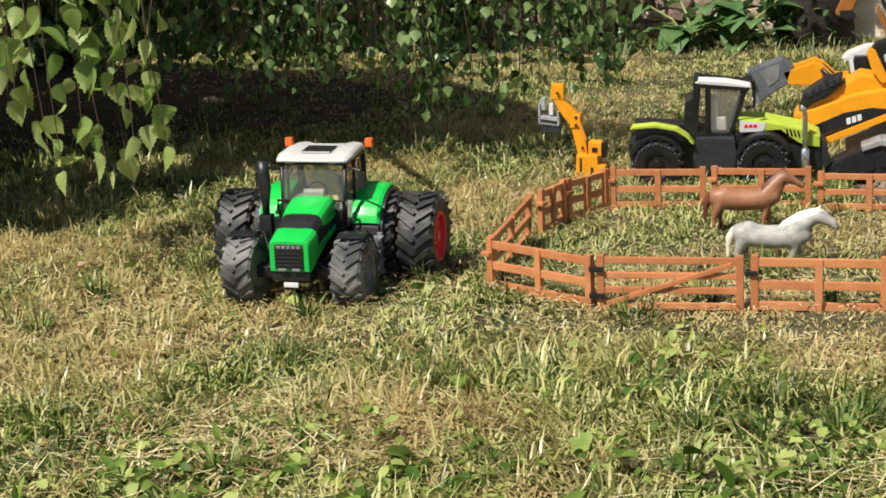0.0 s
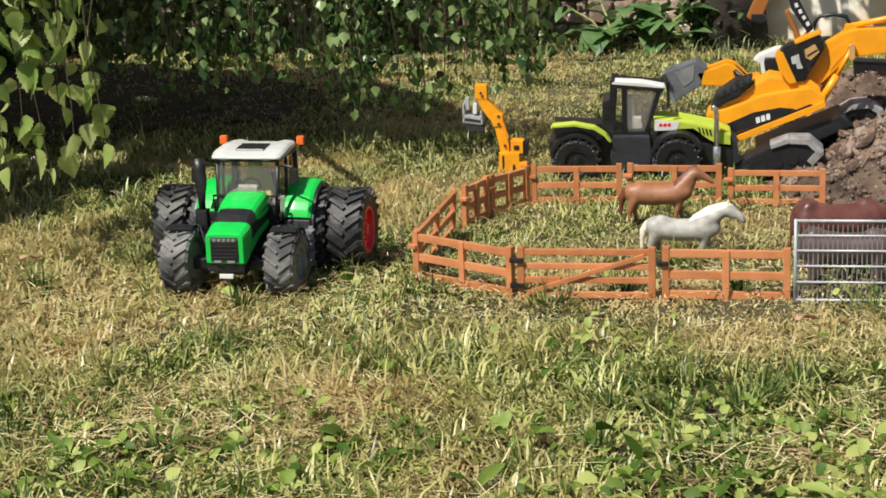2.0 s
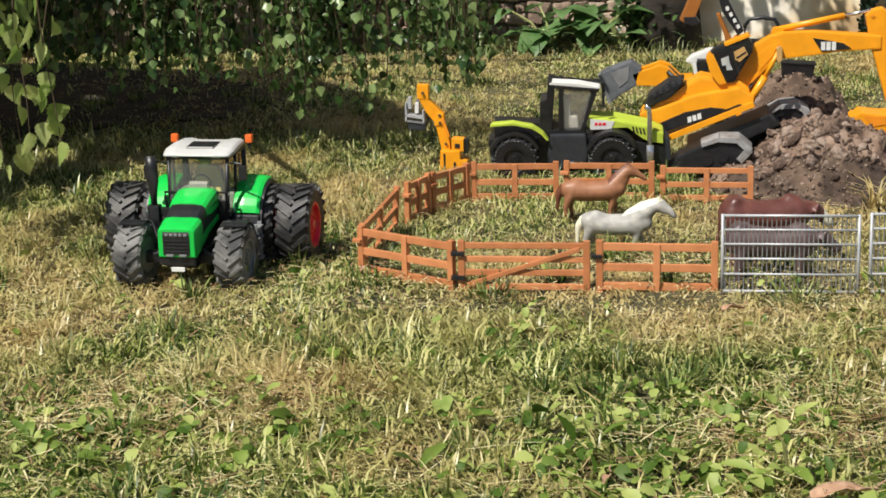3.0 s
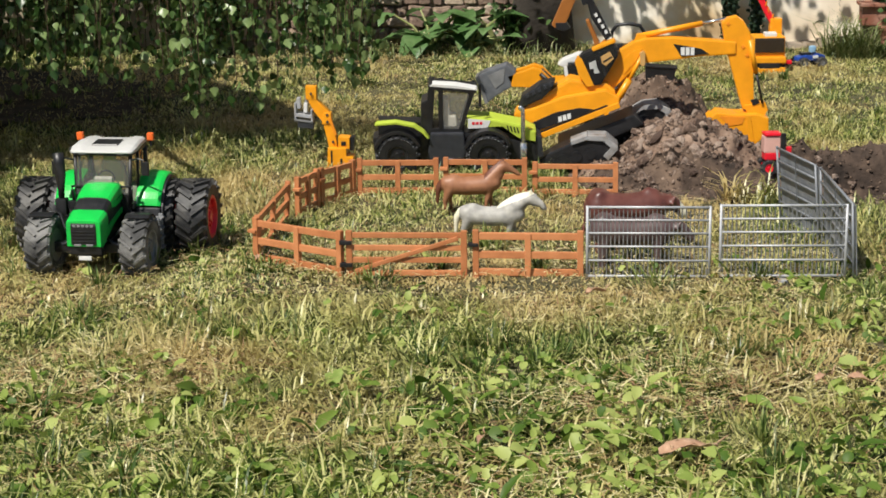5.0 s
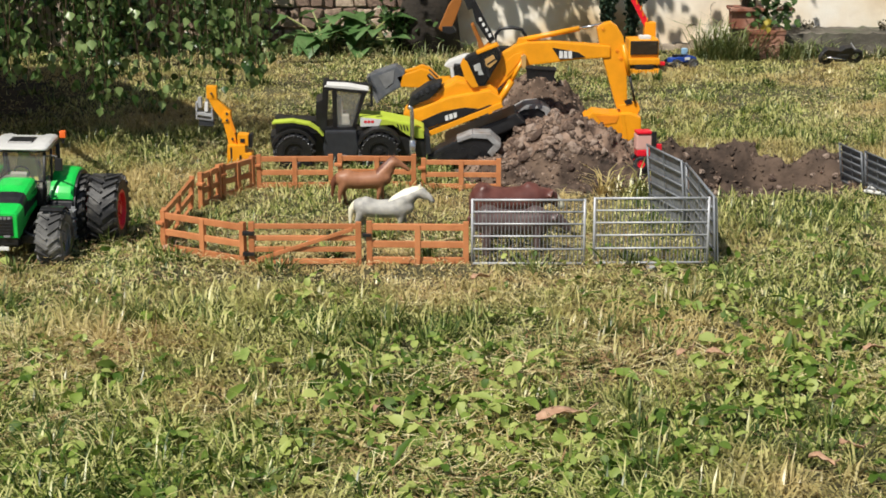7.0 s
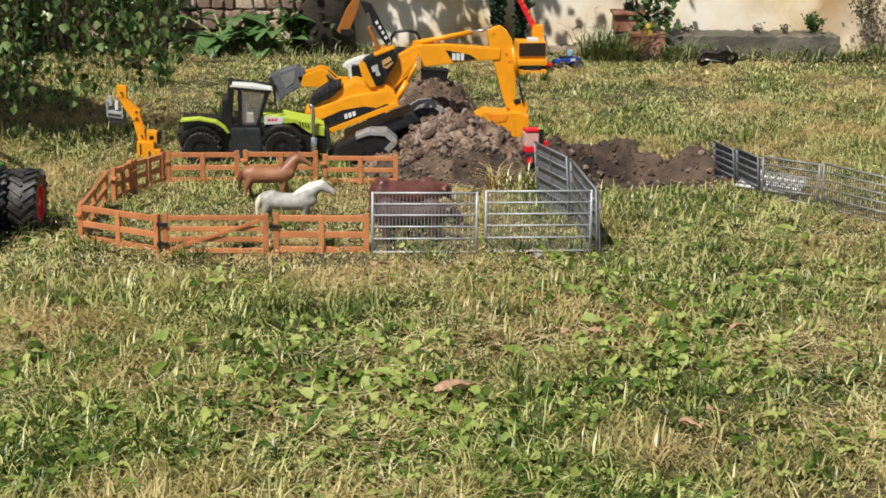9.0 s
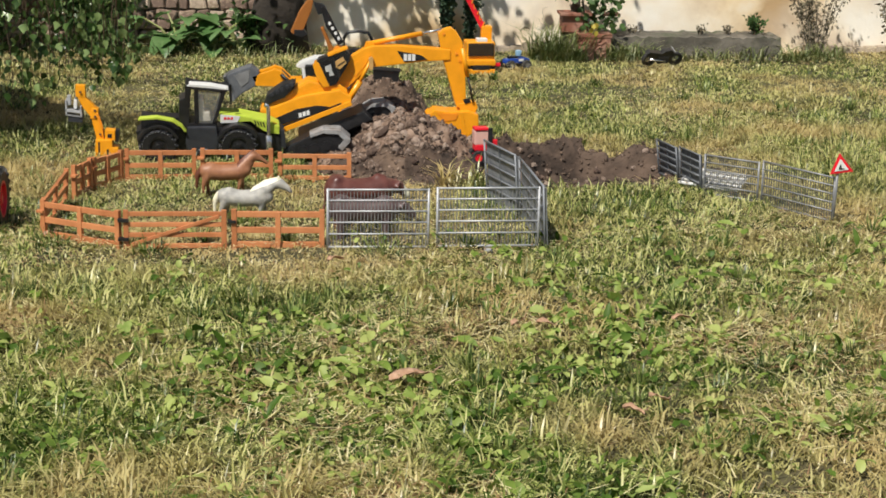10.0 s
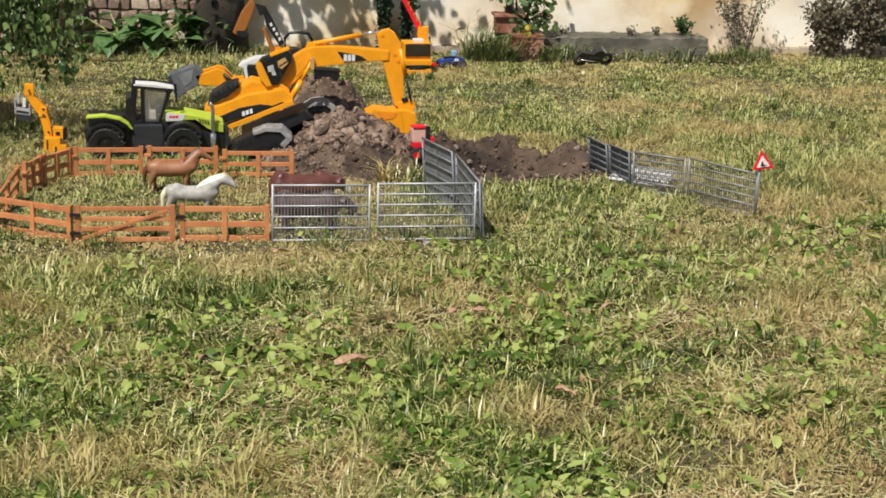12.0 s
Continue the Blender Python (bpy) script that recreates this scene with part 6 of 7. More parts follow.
# ---- planter ----
def planter(m):
    t = thing("planter", m, "terracotta planter on a woven-pattern pot with leafy plants", "planter")
    bm = bmesh.new()
    box(bm, (0, 0, 0.030), (0.088, 0.075, 0.066), None, 1.06)
    pot = part("pot", bm, M_TERRA, t, "terracotta pot with woven relief", bevel=0.004)
    for r in range(3):
        for i in range(6):
            mm = Matrix.Translation((-0.037 + i * 0.0148, -0.0395, 0.013 + r * 0.017)) @ Matrix.Rotation(radians(35 if (i + r) % 2 else -35), 4, "Y")
            bar("relief", (0, 0, 0), (0.018, 0.004, 0.0055), M_TERRA, pot, m=mm)
    bar("rim", (0, 0, 0.066), (0.098, 0.084, 0.010), M_TERRA, t, bevel=0.003)
    bar("trough", (-0.052, 0.03, 0.095), (0.074, 0.06, 0.050), M_TERRA, t, "brown-red trough", bevel=0.004)
    bar("trough_rim", (-0.050, 0.026, 0.122), (0.092, 0.076, 0.008), M_TERRA, t, bevel=0.002)
    bar("stand", (-0.060, 0.04, 0.034), (0.05, 0.05, 0.07), M_STONE, t, "dark stone block", bevel=0.004)
    bar("shelf", (0.055, 0.04, 0.118), (0.05, 0.05, 0.007), M_TERRA, t, bevel=0.002)
    rng = random.Random(8)
    for i in range(5):
        bm = bmesh.new()
        x = -0.045 + rng.uniform(-0.02, 0.02)
        tube(bm, [(x, 0.03, 0.12), (x + rng.uniform(-0.01, 0.012), 0.03, 0.20), (x + rng.uniform(-0.02, 0.03), 0.03, 0.30)], [0.006, 0.005, 0.003], 6)
        part("stem", bm, M_DRYTWIG, t)
    pos = [(rng.gauss(0.022, 0.026), rng.gauss(0.0, 0.02), rng.uniform(0.075, 0.19)) for i in range(150)]
    child("foliage", leaf_mesh("foliage", pos, 0.022, M_SHRUB, 71, OVAL, -0.2, 0.8), t)
    pos = [(rng.gauss(-0.03, 0.045), rng.gauss(0.0, 0.025), rng.uniform(0.16, 0.30)) for i in range(200)]
    child("foliage", leaf_mesh("foliage", pos, 0.020, M_SHRUB, 72, OVAL, 0.2, 0.8), t)
    pos = [(rng.gauss(-0.002, 0.006), -0.04, rng.uniform(0.085, 0.112)) for i in range(7)]
    child("yellow_leaf", leaf_mesh("yellow_leaf", pos, 0.022, M_YELLOWLEAF, 73, OVAL, 0.6, 0.3), t, "yellowed leaf")


planter(pose(0.792, 4.70, 0.0))


# ---- big-leaved garden plant and dark trunk ----
def rhubarb(m, seed, n):
    rng = random.Random(seed)
    t = thing("rhubarb", m, "large-leaved green garden plant with drooping leaves", "plant")
    for i in range(n):
        a = rng.uniform(0, 6.28)
        reach, h = rng.uniform(0.02, 0.11), rng.uniform(0.02, 0.11)
        tip = Vector((math.cos(a) * reach, math.sin(a) * reach * 0.5, h))
        bm = bmesh.new()
        tube(bm, [(0, 0, 0), tip * 0.5 + Vector((0, 0, 0.02)), tip], [0.004, 0.0035, 0.0022], 5)
        st = part("stalk", bm, M_STALK, t, "pale green stalk")
        bm = bmesh.new()
        size = rng.uniform(0.026, 0.052)
        rows = []
        for u in range(6):
            f = u / 5
            wdt = size * 0.78 * math.sin(math.pi * (0.12 + 0.88 * f) ** 0.75) + 0.001
            rows.append([bm.verts.new((size * 1.5 * f, w * wdt, 0.25 * abs(w) * wdt - size * 0.8 * f * f + 0.003 * rng.uniform(-1, 1))) for w in (-1, -0.5, 0, 0.5, 1)])
        for p, q in zip(rows, rows[1:]):
            for j in range(4):
                bm.faces.new((p[j], q[j], q[j + 1], p[j + 1]))
        mm = Matrix.Translation(tip) @ Matrix.Rotation(a + rng.uniform(-0.5, 0.5), 4, "Z") @ Matrix.Rotation(rng.uniform(-0.7, 0.2), 4, "Y")
        bmesh.ops.transform(bm, matrix=mm, verts=bm.verts)
        part("leaf", bm, M_RHUBARB, st, smooth=True)


M_STALK = material("pale stalk", [(0.25, 0.30, 0.10), (0.42, 0.42, 0.18)], 20, 0.5)
rhubarb(pose(-0.27, 4.70, 0), 3, 22)
rhubarb(pose(-0.37, 4.72, 0), 4, 18)
rhubarb(pose(-0.20, 4.73, 0), 5, 9)


def tree(name, foot, top, r, limbs, crown, n, size, mat, label, seed, outline=OVAL):
    """Trunk, limbs and a crown of leaf clumps round the limb ends."""
    rng = random.Random(seed)
    t = thing(name, pose(*foot), label, "tree")
    bm = bmesh.new()
    pts, rad = [], []
    for i in range(9):
        f = i / 8
        pts.append((top[0] * f + 0.03 * math.sin(3 * f + seed), top[1] * f + 0.02 * math.sin(4 * f), -0.03 + (top[2] + 0.03) * f))
        rad.append(r * (1.25 - 0.75 * f) + (r * 0.5 if i == 0 else 0))
    tube(bm, pts, rad, 14)
    part("trunk", bm, M_BARK, t, "dark rough trunk", smooth=True)
    pos = []
    for e in limbs:
        f = rng.uniform(0.55, 0.95)
        st = Vector(pts[int(f * 8)])
        en = Vector(e)
        mid = st.lerp(en, 0.5) + Vector((0, 0, 0.12))
        bm = bmesh.new()
        tube(bm, [st, st.lerp(mid, 0.5), mid, mid.lerp(en, 0.5), en], [r * 0.4, r * 0.32, r * 0.25, r * 0.15, r * 0.06], 8)
        part("limb", bm, M_BARK, t, smooth=True)
        for i in range(n // len(limbs)):
            c = mid.lerp(en, rng.random())
            pos.append(c + Vector((rng.gauss(0, crown[0]), rng.gauss(0, crown[1]), rng.gauss(0, crown[2]))))
    child("crown", leaf_mesh("crown", pos, size, mat, seed, outline, 0.5, 0.7), t, "uneven leafy crown")
    return t


tree("tree", (-0.088, 4.755, 0), (0.02, 0.0, 1.5), 0.058, [(0.40, -0.28, 1.25), (-0.35, -0.1, 1.2), (0.18, -0.35, 1.0), (0.62, -0.12, 1.45), (0.0, -0.25, 1.7), (0.12, -0.33, 0.85), (-0.10, -0.33, 0.85)], (0.13, 0.10, 0.10), 5600, 0.035, M_SHRUB, "dark-trunked garden tree close to the wall", 12)



# ---- weeping birch: hanging shoots over the lawn ----
def birch():
    rng = random.Random(77)
    t = thing("birch_tree", pose(-2.45, 3.75, 0), "weeping birch with long hanging leafy shoots", "tree")
    o = Vector((-2.45, 3.75, 0))
    bm = bmesh.new()
    tube(bm, [(0, 0, -0.05), (0.03, 0, 0.4), (0.02, 0.03, 0.9), (0.08, 0.02, 1.5), (0.15, 0, 2.1)], [0.12, 0.085, 0.075, 0.06, 0.03], 16)
    part("trunk", bm, M_BARK, t, "dark birch trunk", smooth=True)
    for st, en in (((0.02, 0.02, 0.95), (1.7, -0.25, 1.20)), ((0.05, 0.02, 1.2), (2.05, 0.10, 1.05)), ((0.04, 0.02, 1.0), (1.2, -0.6, 1.15)), ((0.06, 0.02, 1.3), (1.45, -1.15, 0.95)), ((0.1, 0, 1.6), (1.0, 0.3, 1.7)), ((0.1, 0, 1.5), (-0.8, -0.3, 1.7))):
        s, e = Vector(st), Vector(en)
        mid = s.lerp(e, 0.5) + Vector((0, 0, 0.25))
        bm = bmesh.new()
        tube(bm, [s, s.lerp(mid, 0.5) + Vector((0, 0, 0.04)), mid, mid.lerp(e, 0.5) + Vector((0, 0, 0.05)), e], [0.03, 0.024, 0.018, 0.012, 0.005], 8)
        part("limb", bm, M_BARK, t, smooth=True)
    # dense crown over the shaded lawn
    pos = []
    for i in range(36000):
        # a leaf above each shaded spot of lawn
        sx, sy = rng.uniform(-2.5, -0.52), rng.uniform(3.60, 4.50)
        if sx > -0.9 and sy > 4.35 - (sx + 0.9) * 1.5 or noise.noise(Vector((sx * 5, sy * 5, 2))) > 0.55:
            continue
        z = rng.uniform(0.34, 1.9)
        u, v, w = (sx + 1.5) / 1.0, (sy - 4.05) / 0.46, (z - 0.75) / 1.15
        if z > 0.75 and 0.75 * u * u + 0.6 * v * v + w * w + 0.9 * noise.noise(Vector((sx * 3, sy * 4, z * 3))) > 1.0:
            continue
        pos.append(Vector((sx, sy, 0)) + sun_dir * (z / sun_dir.z) - o)
    for i in range(10200):
        sx, sy = rng.uniform(-2.3, -0.84), rng.uniform(2.90, 3.70)
        if sy < 2.83 + (sx + 1.18) * 2.3 or noise.noise(Vector((sx * 6, sy * 6, 7))) > 0.40:
            continue
        z = rng.uniform(0.45, 1.0)
        pos.append(Vector((sx, sy, 0)) + sun_dir * (z / sun_dir.z) - o)
    child("crown", leaf_mesh("crown", pos, 0.042, M_LEAF, 5, BIRCH, 0.8, 0.5), t, "dense dark green crown")

    def shoots(name, count, place, tip, top, size, gap, mat, seed, side, label):
        r = random.Random(seed)
        leaves = []
        bm = bmesh.new()
        for i in range(count):
            x, y = place(r)
            zt, z0 = tip(r, x), top(r)
            swing = Vector((r.uniform(-1, 1) * 0.05, r.uniform(-1, 1) * 0.05, 0))
            pts = []
            n = 8
            for k in range(n + 1):
                f = k / n
                pts.append(Vector((x, y, z0 + (zt - z0) * f)) + swing * (1 - f) ** 2 + Vector((0.006 * math.sin(6 * f + i), 0.006 * math.cos(5 * f + i), 0)) - o)
            tube(bm, pts, [0.0017 - 0.0011 * k / n for k in range(n + 1)], 5)
            length = z0 - zt
            m = max(3, int(length / gap))
            for k in range(m):
                f = (k + r.random()) / m
                p = pts[min(n, int(f * n))].lerp(pts[min(n, int(f * n) + 1)], f * n - int(f * n))
                leaves.append(p + Vector((r.gauss(0, side), r.gauss(0, side), r.gauss(0, side * 0.5))))
            leaves.append(pts[-1])
        tw = part("shoot", bm, M_TWIG, t, "thin brown hanging shoots")
        child(name, leaf_mesh(name, leaves, size, mat, seed, BIRCH_NEAR if size > 0.03 else BIRCH, 1.1, 0.45 if size > 0.03 else 0.33, 0.3), tw, label)

    def curtain_tip(r, x):
        if x < -1.16:
            base = r.uniform(0.17, 0.26)
        elif x < -0.73:
            base = r.uniform(0.14, 0.215)
        elif x < -0.57:
            base = r.uniform(0.085, 0.18)
        else:
            base = r.uniform(0.15, 0.215)
        return base
    shoots("curtain_leaves", 300, lambda r: (r.uniform(-2.0, -0.37), r.uniform(3.30, 3.58)), curtain_tip, lambda r: r.uniform(0.45, 0.75), 0.018, 0.0130, M_LEAF, 21, 0.014, "dark green hanging birch leaves")
    shoots("near_leaves", 5, lambda r: (r.uniform(-1.12, -0.98), r.uniform(2.52, 2.75)), lambda r, x: r.uniform(0.17, 0.29), lambda r: r.uniform(0.55, 0.8), 0.036, 0.026, M_LEAF_NEAR, 22, 0.010, "toothed birch leaves close by, coloured lighter as sunlit")
    shoots("near_leaves", 2, lambda r: (r.uniform(-0.99, -0.955), r.uniform(2.52, 2.7)), lambda r, x: r.uniform(0.12, 0.17), lambda r: r.uniform(0.5, 0.7), 0.036, 0.030, M_LEAF_NEAR, 23, 0.010, "toothed birch leaves close by, coloured lighter as sunlit")
    shoots("near_leaves", 6, lambda r: (r.uniform(-1.14, -0.93), r.uniform(2.60, 2.85)), lambda r, x: r.uniform(0.27, 0.35), lambda r: r.uniform(0.6, 0.8), 0.036, 0.018, M_LEAF_NEAR, 26, 0.014, "toothed birch leaves close by, coloured lighter as sunlit")
    shoots("near_leaves", 3, lambda r: (r.uniform(-0.935, -0.875), r.uniform(2.52, 2.7)), lambda r, x: r.uniform(0.16, 0.22), lambda r: r.uniform(0.5, 0.7), 0.036, 0.030, M_LEAF_NEAR, 25, 0.010, "toothed birch leaves close by, coloured lighter as sunlit")


birch()


# ---- fallen brown leaves, stones ----
def fallen_leaf(m, size, seed, label):
    r = random.Random(seed)
    bm = bmesh.new()
    rows = []
    for u in range(7):
        f = u / 6
        w = size * 0.16 * math.sin(math.pi * (0.08 + 0.9 * f)) * (1 + 0.25 * r.uniform(-1, 1))
        rows.append([bm.verts.new((size * (f - 0.5), k * w, 0.5 * w * abs(k) ** 1.5 + 0.003 * math.sin(5 * f + k) + 0.002 * r.uniform(-1, 1))) for k in (-1, -0.5, 0, 0.5, 1)])
    for a, b in zip(rows, rows[1:]):
        for k in range(4):
            bm.faces.new((a[k], a[k + 1], b[k + 1], b[k]))
    ext = bmesh.ops.extrude_face_region(bm, geom=bm.faces[:])
    for v in [g for g in ext["geom"] if isinstance(g, bmesh.types.BMVert)]:
        v.co.z += 0.0006
    tube(bm, [(size * 0.5, 0, 0.001), (size * 0.62, 0.003, 0.003), (size * 0.7, 0.002, 0.006)], [0.0009, 0.0007, 0.0005], 5)
    plain("fallen_leaf", bm, M_DEAD, label, "leaf", m, "fallen leaves", smooth=True)


for k, (x, y, rz, s) in enumerate(((0.109, 1.850, 12, 0.062), (0.315, 2.06, -35, 0.034), (0.275, 2.07, 40, 0.03), (0.380, 1.711, -50, 0.036), (-0.105, 1.86, 70, 0.02), (0.42, 1.75, -40, 0.03), (-1.03, 2.70, 20, 0.026), (0.52, 2.10, 10, 0.03), (0.02, 2.42, 15, 0.028), (-0.46, 2.61, 30, 0.02))):
    fallen_leaf(pose(x, y, ground_z(x, y) + 0.020, 8, -6, rz), s, k, "curled brown dead leaf lying on the grass")


def stone(x, y, s, seed):
    bm = bmesh.new()
    bmesh.ops.create_icosphere(bm, subdivisions=2, radius=s)
    for v in bm.verts:
        v.co *= 1 + 0.35 * noise.noise(v.co / s + Vector((seed, 0, 0)))
        v.co.z *= 0.6
    plain("stone", bm, M_CONCRETE_PALE, "small pale stone lying in the lawn", "stone", pose(x, y, s * 0.5 + 0.008, 0, 0, seed * 40), "lawn stones", smooth=True)


M_CONCRETE_PALE = material("pale stone", [(0.35, 0.33, 0.29), (0.52, 0.49, 0.43)], 60, 0.9, 0, 0.5, 150)
for k, (x, y, s) in enumerate(((-0.955, 3.42, 0.011), (-1.0, 3.44, 0.007), (-1.25, 3.35, 0.009), (-1.30, 3.40, 0.007), (-1.21, 3.30, 0.006))):
    stone(x, y, s, k)



# ---- lawn: blades, straw, clover and broad weeds ----
def bare(x, y):
    """True on soil, where no grass grows (arrays)."""
    heap = ((x - 0.17) / 0.20) ** 2 + ((y - 3.26) / 0.19) ** 2 < 1
    pit = ((x - HOLE[0]) / (HOLE[2] * 1.35)) ** 2 + ((y - HOLE[1]) / (HOLE[3] * 1.55)) ** 2 < 1
    front = (x > 0.07) & (x < 0.36) & (y > 3.07) & (y < 3.2)
    return heap | pit | front


def lawn_z(x, y):
    return 0.006 * np.sin(3.1 * x + 1.3) * np.cos(2.7 * y) + 0.003 * np.sin(9.3 * x + 5.1 * y)


def tufts(x, y, seed):
    """Smooth 0..1 field for thick and thin places."""
    r = np.random.RandomState(seed)
    f = np.zeros_like(x)
    for k in range(14):
        a, b, p = r.uniform(-1, 1), r.uniform(-1, 1), r.uniform(0, 6.28)
        s = r.uniform(4, 22)
        f += np.sin(s * (a * x + b * y) + p) / 14 ** 0.5
    return 0.5 + 0.5 * np.tanh(f)


def fine(x, y, seed):
    """Small tufts a hand's width across, 0..1."""
    r = np.random.RandomState(seed)
    f = np.zeros_like(x)
    for k in range(22):
        a, p = r.uniform(0, 6.28), r.uniform(0, 6.28)
        s = r.uniform(28, 120)
        f += np.sin(s * (np.cos(a) * x + np.sin(a) * y) + p) / 22 ** 0.5
    return 0.5 + 0.5 * np.tanh(1.3 * f)


def spread(rng, n, x0, x1, y0, y1, wide=0.0):
    """n random places; wide: how much the strip widens with y."""
    y = rng.uniform(y0, y1, n)
    x = rng.uniform(0, 1, n) * (x1 - x0) + x0
    x = x + (x - (x0 + x1) / 2) * wide * (y - y0)
    keep = ~bare(x, y)
    return x[keep], y[keep]


def blades(name, seed, n, x0, x1, y0, y1, length, width, mat, label, flat=0.0, wide=0.0, clump=True):
    rng = np.random.RandomState(seed)
    x, y = spread(rng, n, x0, x1, y0, y1, wide)
    if flat:
        dim = (((x + 1.45) / 0.9) ** 2 + ((y - 4.0) / 0.55) ** 2) > 1
        x, y = x[dim], y[dim]
    if flat or name == 'dry_grass':
        keep = rng.uniform(0, 1, len(x)) < np.clip((tufts(x, y, 31) - 0.22) * 1.7, 0.06, 1) * np.where((y > 2.2) & (y < 2.75), 0.5, 1)
        x, y = x[keep], y[keep]
    if clump:
        d = tufts(x, y, 3)
        h = fine(x, y, 5)
        shade = (((x + 1.45) / 0.85) ** 2 + ((y - 4.02) / 0.5) ** 2) < 1
        keep = rng.uniform(0, 1, len(x)) < (0.5 + 0.5 * d) * (0.5 + 0.5 * h) * np.where(shade, np.clip(0.14 + 1.6 * (x + 1.15), 0.14, 0.9), 1)
        x, y, d, h = x[keep], y[keep], d[keep], h[keep]
    else:
        d, h = np.full_like(x, 0.5), np.full_like(x, 0.5)
    n = len(x)
    ln = length * rng.uniform(0.45, 1.25, n) * (0.65 + 0.6 * d) * (0.6 + 0.75 * h)
    ln = ln * np.where(y > 2.72, 1.0, 1 - 0.42 * np.clip((y - 2.25) / 0.18, 0, 1))      # trodden shorter along the fence
    ln = ln * np.where((x > -0.5) & (x < 0.42), 1 - 0.42 * np.exp(-((y - 2.50) / 0.06) ** 2), 1.0)
    w = width * rng.uniform(0.6, 1.3, n)
    # neighbours lean the same way, as mowing and feet leave them
    az = 2 * np.pi * (1.6 * tufts(x, y, 41) + 0.9 * fine(x, y, 42)) + rng.normal(0, 1.1, n)
    if flat:
        az = rng.uniform(0, 2 * np.pi, n)
    lean = np.clip(rng.normal(1.32, 0.40, n), 0.05, 1.75) if not flat else rng.uniform(1.25, 1.55, n)
    dx, dy = np.cos(az), np.sin(az)
    px, py = -dy, dx
    z = lawn_z(x, y) - 0.001 + (rng.uniform(0.001, flat, n) if flat else 0)
    up1, out1 = np.cos(lean * 0.6), np.sin(lean * 0.6)
    up2, out2 = np.cos(lean * 1.45), np.sin(lean * 1.45)
    if flat:
        up1 = up2 = rng.uniform(-0.08, 0.22, n)
        out1 = out2 = np.ones(n)
    mx, my, mz = x + dx * ln * 0.55 * out1, y + dy * ln * 0.55 * out1, z + ln * 0.55 * up1
    tx, ty, tz = mx + dx * ln * 0.45 * out2, my + dy * ln * 0.45 * out2, mz + ln * 0.45 * up2
    v = np.empty((n, 5, 3))
    v[:, 0] = np.stack([x - px * w / 2, y - py * w / 2, z], 1)
    v[:, 1] = np.stack([x + px * w / 2, y + py * w / 2, z], 1)
    v[:, 2] = np.stack([mx + px * w * 0.42, my + py * w * 0.42, mz], 1)
    v[:, 3] = np.stack([mx - px * w * 0.42, my - py * w * 0.42, mz], 1)
    v[:, 4] = np.stack([tx, ty, tz], 1)
    b = (np.arange(n) * 5)[:, None]
    f = np.concatenate([b + [0, 1, 2], b + [0, 2, 3], b + [3, 2, 4]])
    ob = new(name, raw(name, v.reshape(-1, 3), f, mat, True))
    return tagged(ob, label, "grass", kind="stuff")


def tufts_of(name, seed, spots, each, x0, x1, y0, y1, length, width, mat, label, wide=0.0):
    """Coarse tufts: blades fanning out from scattered spots."""
    rng = np.random.RandomState(seed)
    cx, cy = spread(rng, spots, x0, x1, y0, y1, wide)
    n = len(cx) * each
    k = np.repeat(np.arange(len(cx)), each)
    r, a = 0.022 * rng.uniform(0.4, 1.5, len(cx))[k] * np.sqrt(rng.uniform(0, 1, n)), rng.uniform(0, 2 * np.pi, n)
    x, y = cx[k] + r * np.cos(a), cy[k] + r * np.sin(a)
    keep = ~bare(x, y)
    x, y, a, r = x[keep], y[keep], a[keep], r[keep]
    n = len(x)
    ln, w = length * rng.uniform(0.5, 1.3, n), width * rng.uniform(0.6, 1.2, n)
    az = a + rng.normal(0, 0.7, n)
    lean = np.clip(0.45 + 18 * r + rng.normal(0, 0.35, n), 0.1, 1.6)
    dx, dy = np.cos(az), np.sin(az)
    z = lawn_z(x, y)
    v = np.empty((n, 7, 3))
    for j, (f, ww) in enumerate(((0.0, 0.5), (0.4, 0.5), (0.75, 0.36))):
        out = ln * f * np.sin(lean * (0.6 + 0.5 * f))
        up = ln * f * np.cos(lean * (0.6 + 0.5 * f))
        for q, sg in ((0, -1), (1, 1)):
            v[:, 2 * j + q] = np.stack([x + dx * out - sg * dy * w * ww, y + dy * out + sg * dx * w * ww, z + up], 1)
    out, up = ln * np.sin(lean * 1.2), ln * np.cos(lean * 1.2)
    v[:, 6] = np.stack([x + dx * out, y + dy * out, z + up], 1)
    b = (np.arange(n) * 7)[:, None]
    f = np.concatenate([b + [0, 1, 3], b + [0, 3, 2], b + [2, 3, 5], b + [2, 5, 4], b + [4, 5, 6]])
    return tagged(new(name, raw(name, v.reshape(-1, 3), f, mat, True)), label, "grass", kind="stuff")


CLOVER = [(0, 0), (0.35, 0.36), (0.72, 0.42), (0.98, 0.20), (0.92, 0.0), (0.98, -0.20), (0.72, -0.42), (0.35, -0.36), (0.5, 0.0)]
LOBED = [(0, 0), (0.28, 0.40), (0.46, 0.26), (0.78, 0.34), (1.0, 0.0), (0.78, -0.34), (0.46, -0.26), (0.28, -0.40), (0.5, 0.0)]
LANCE = [(0, 0), (0.25, 0.10), (0.55, 0.17), (0.85, 0.11), (1.0, 0.0), (0.85, -0.11), (0.55, -0.17), (0.25, -0.10), (0.5, 0.0)]


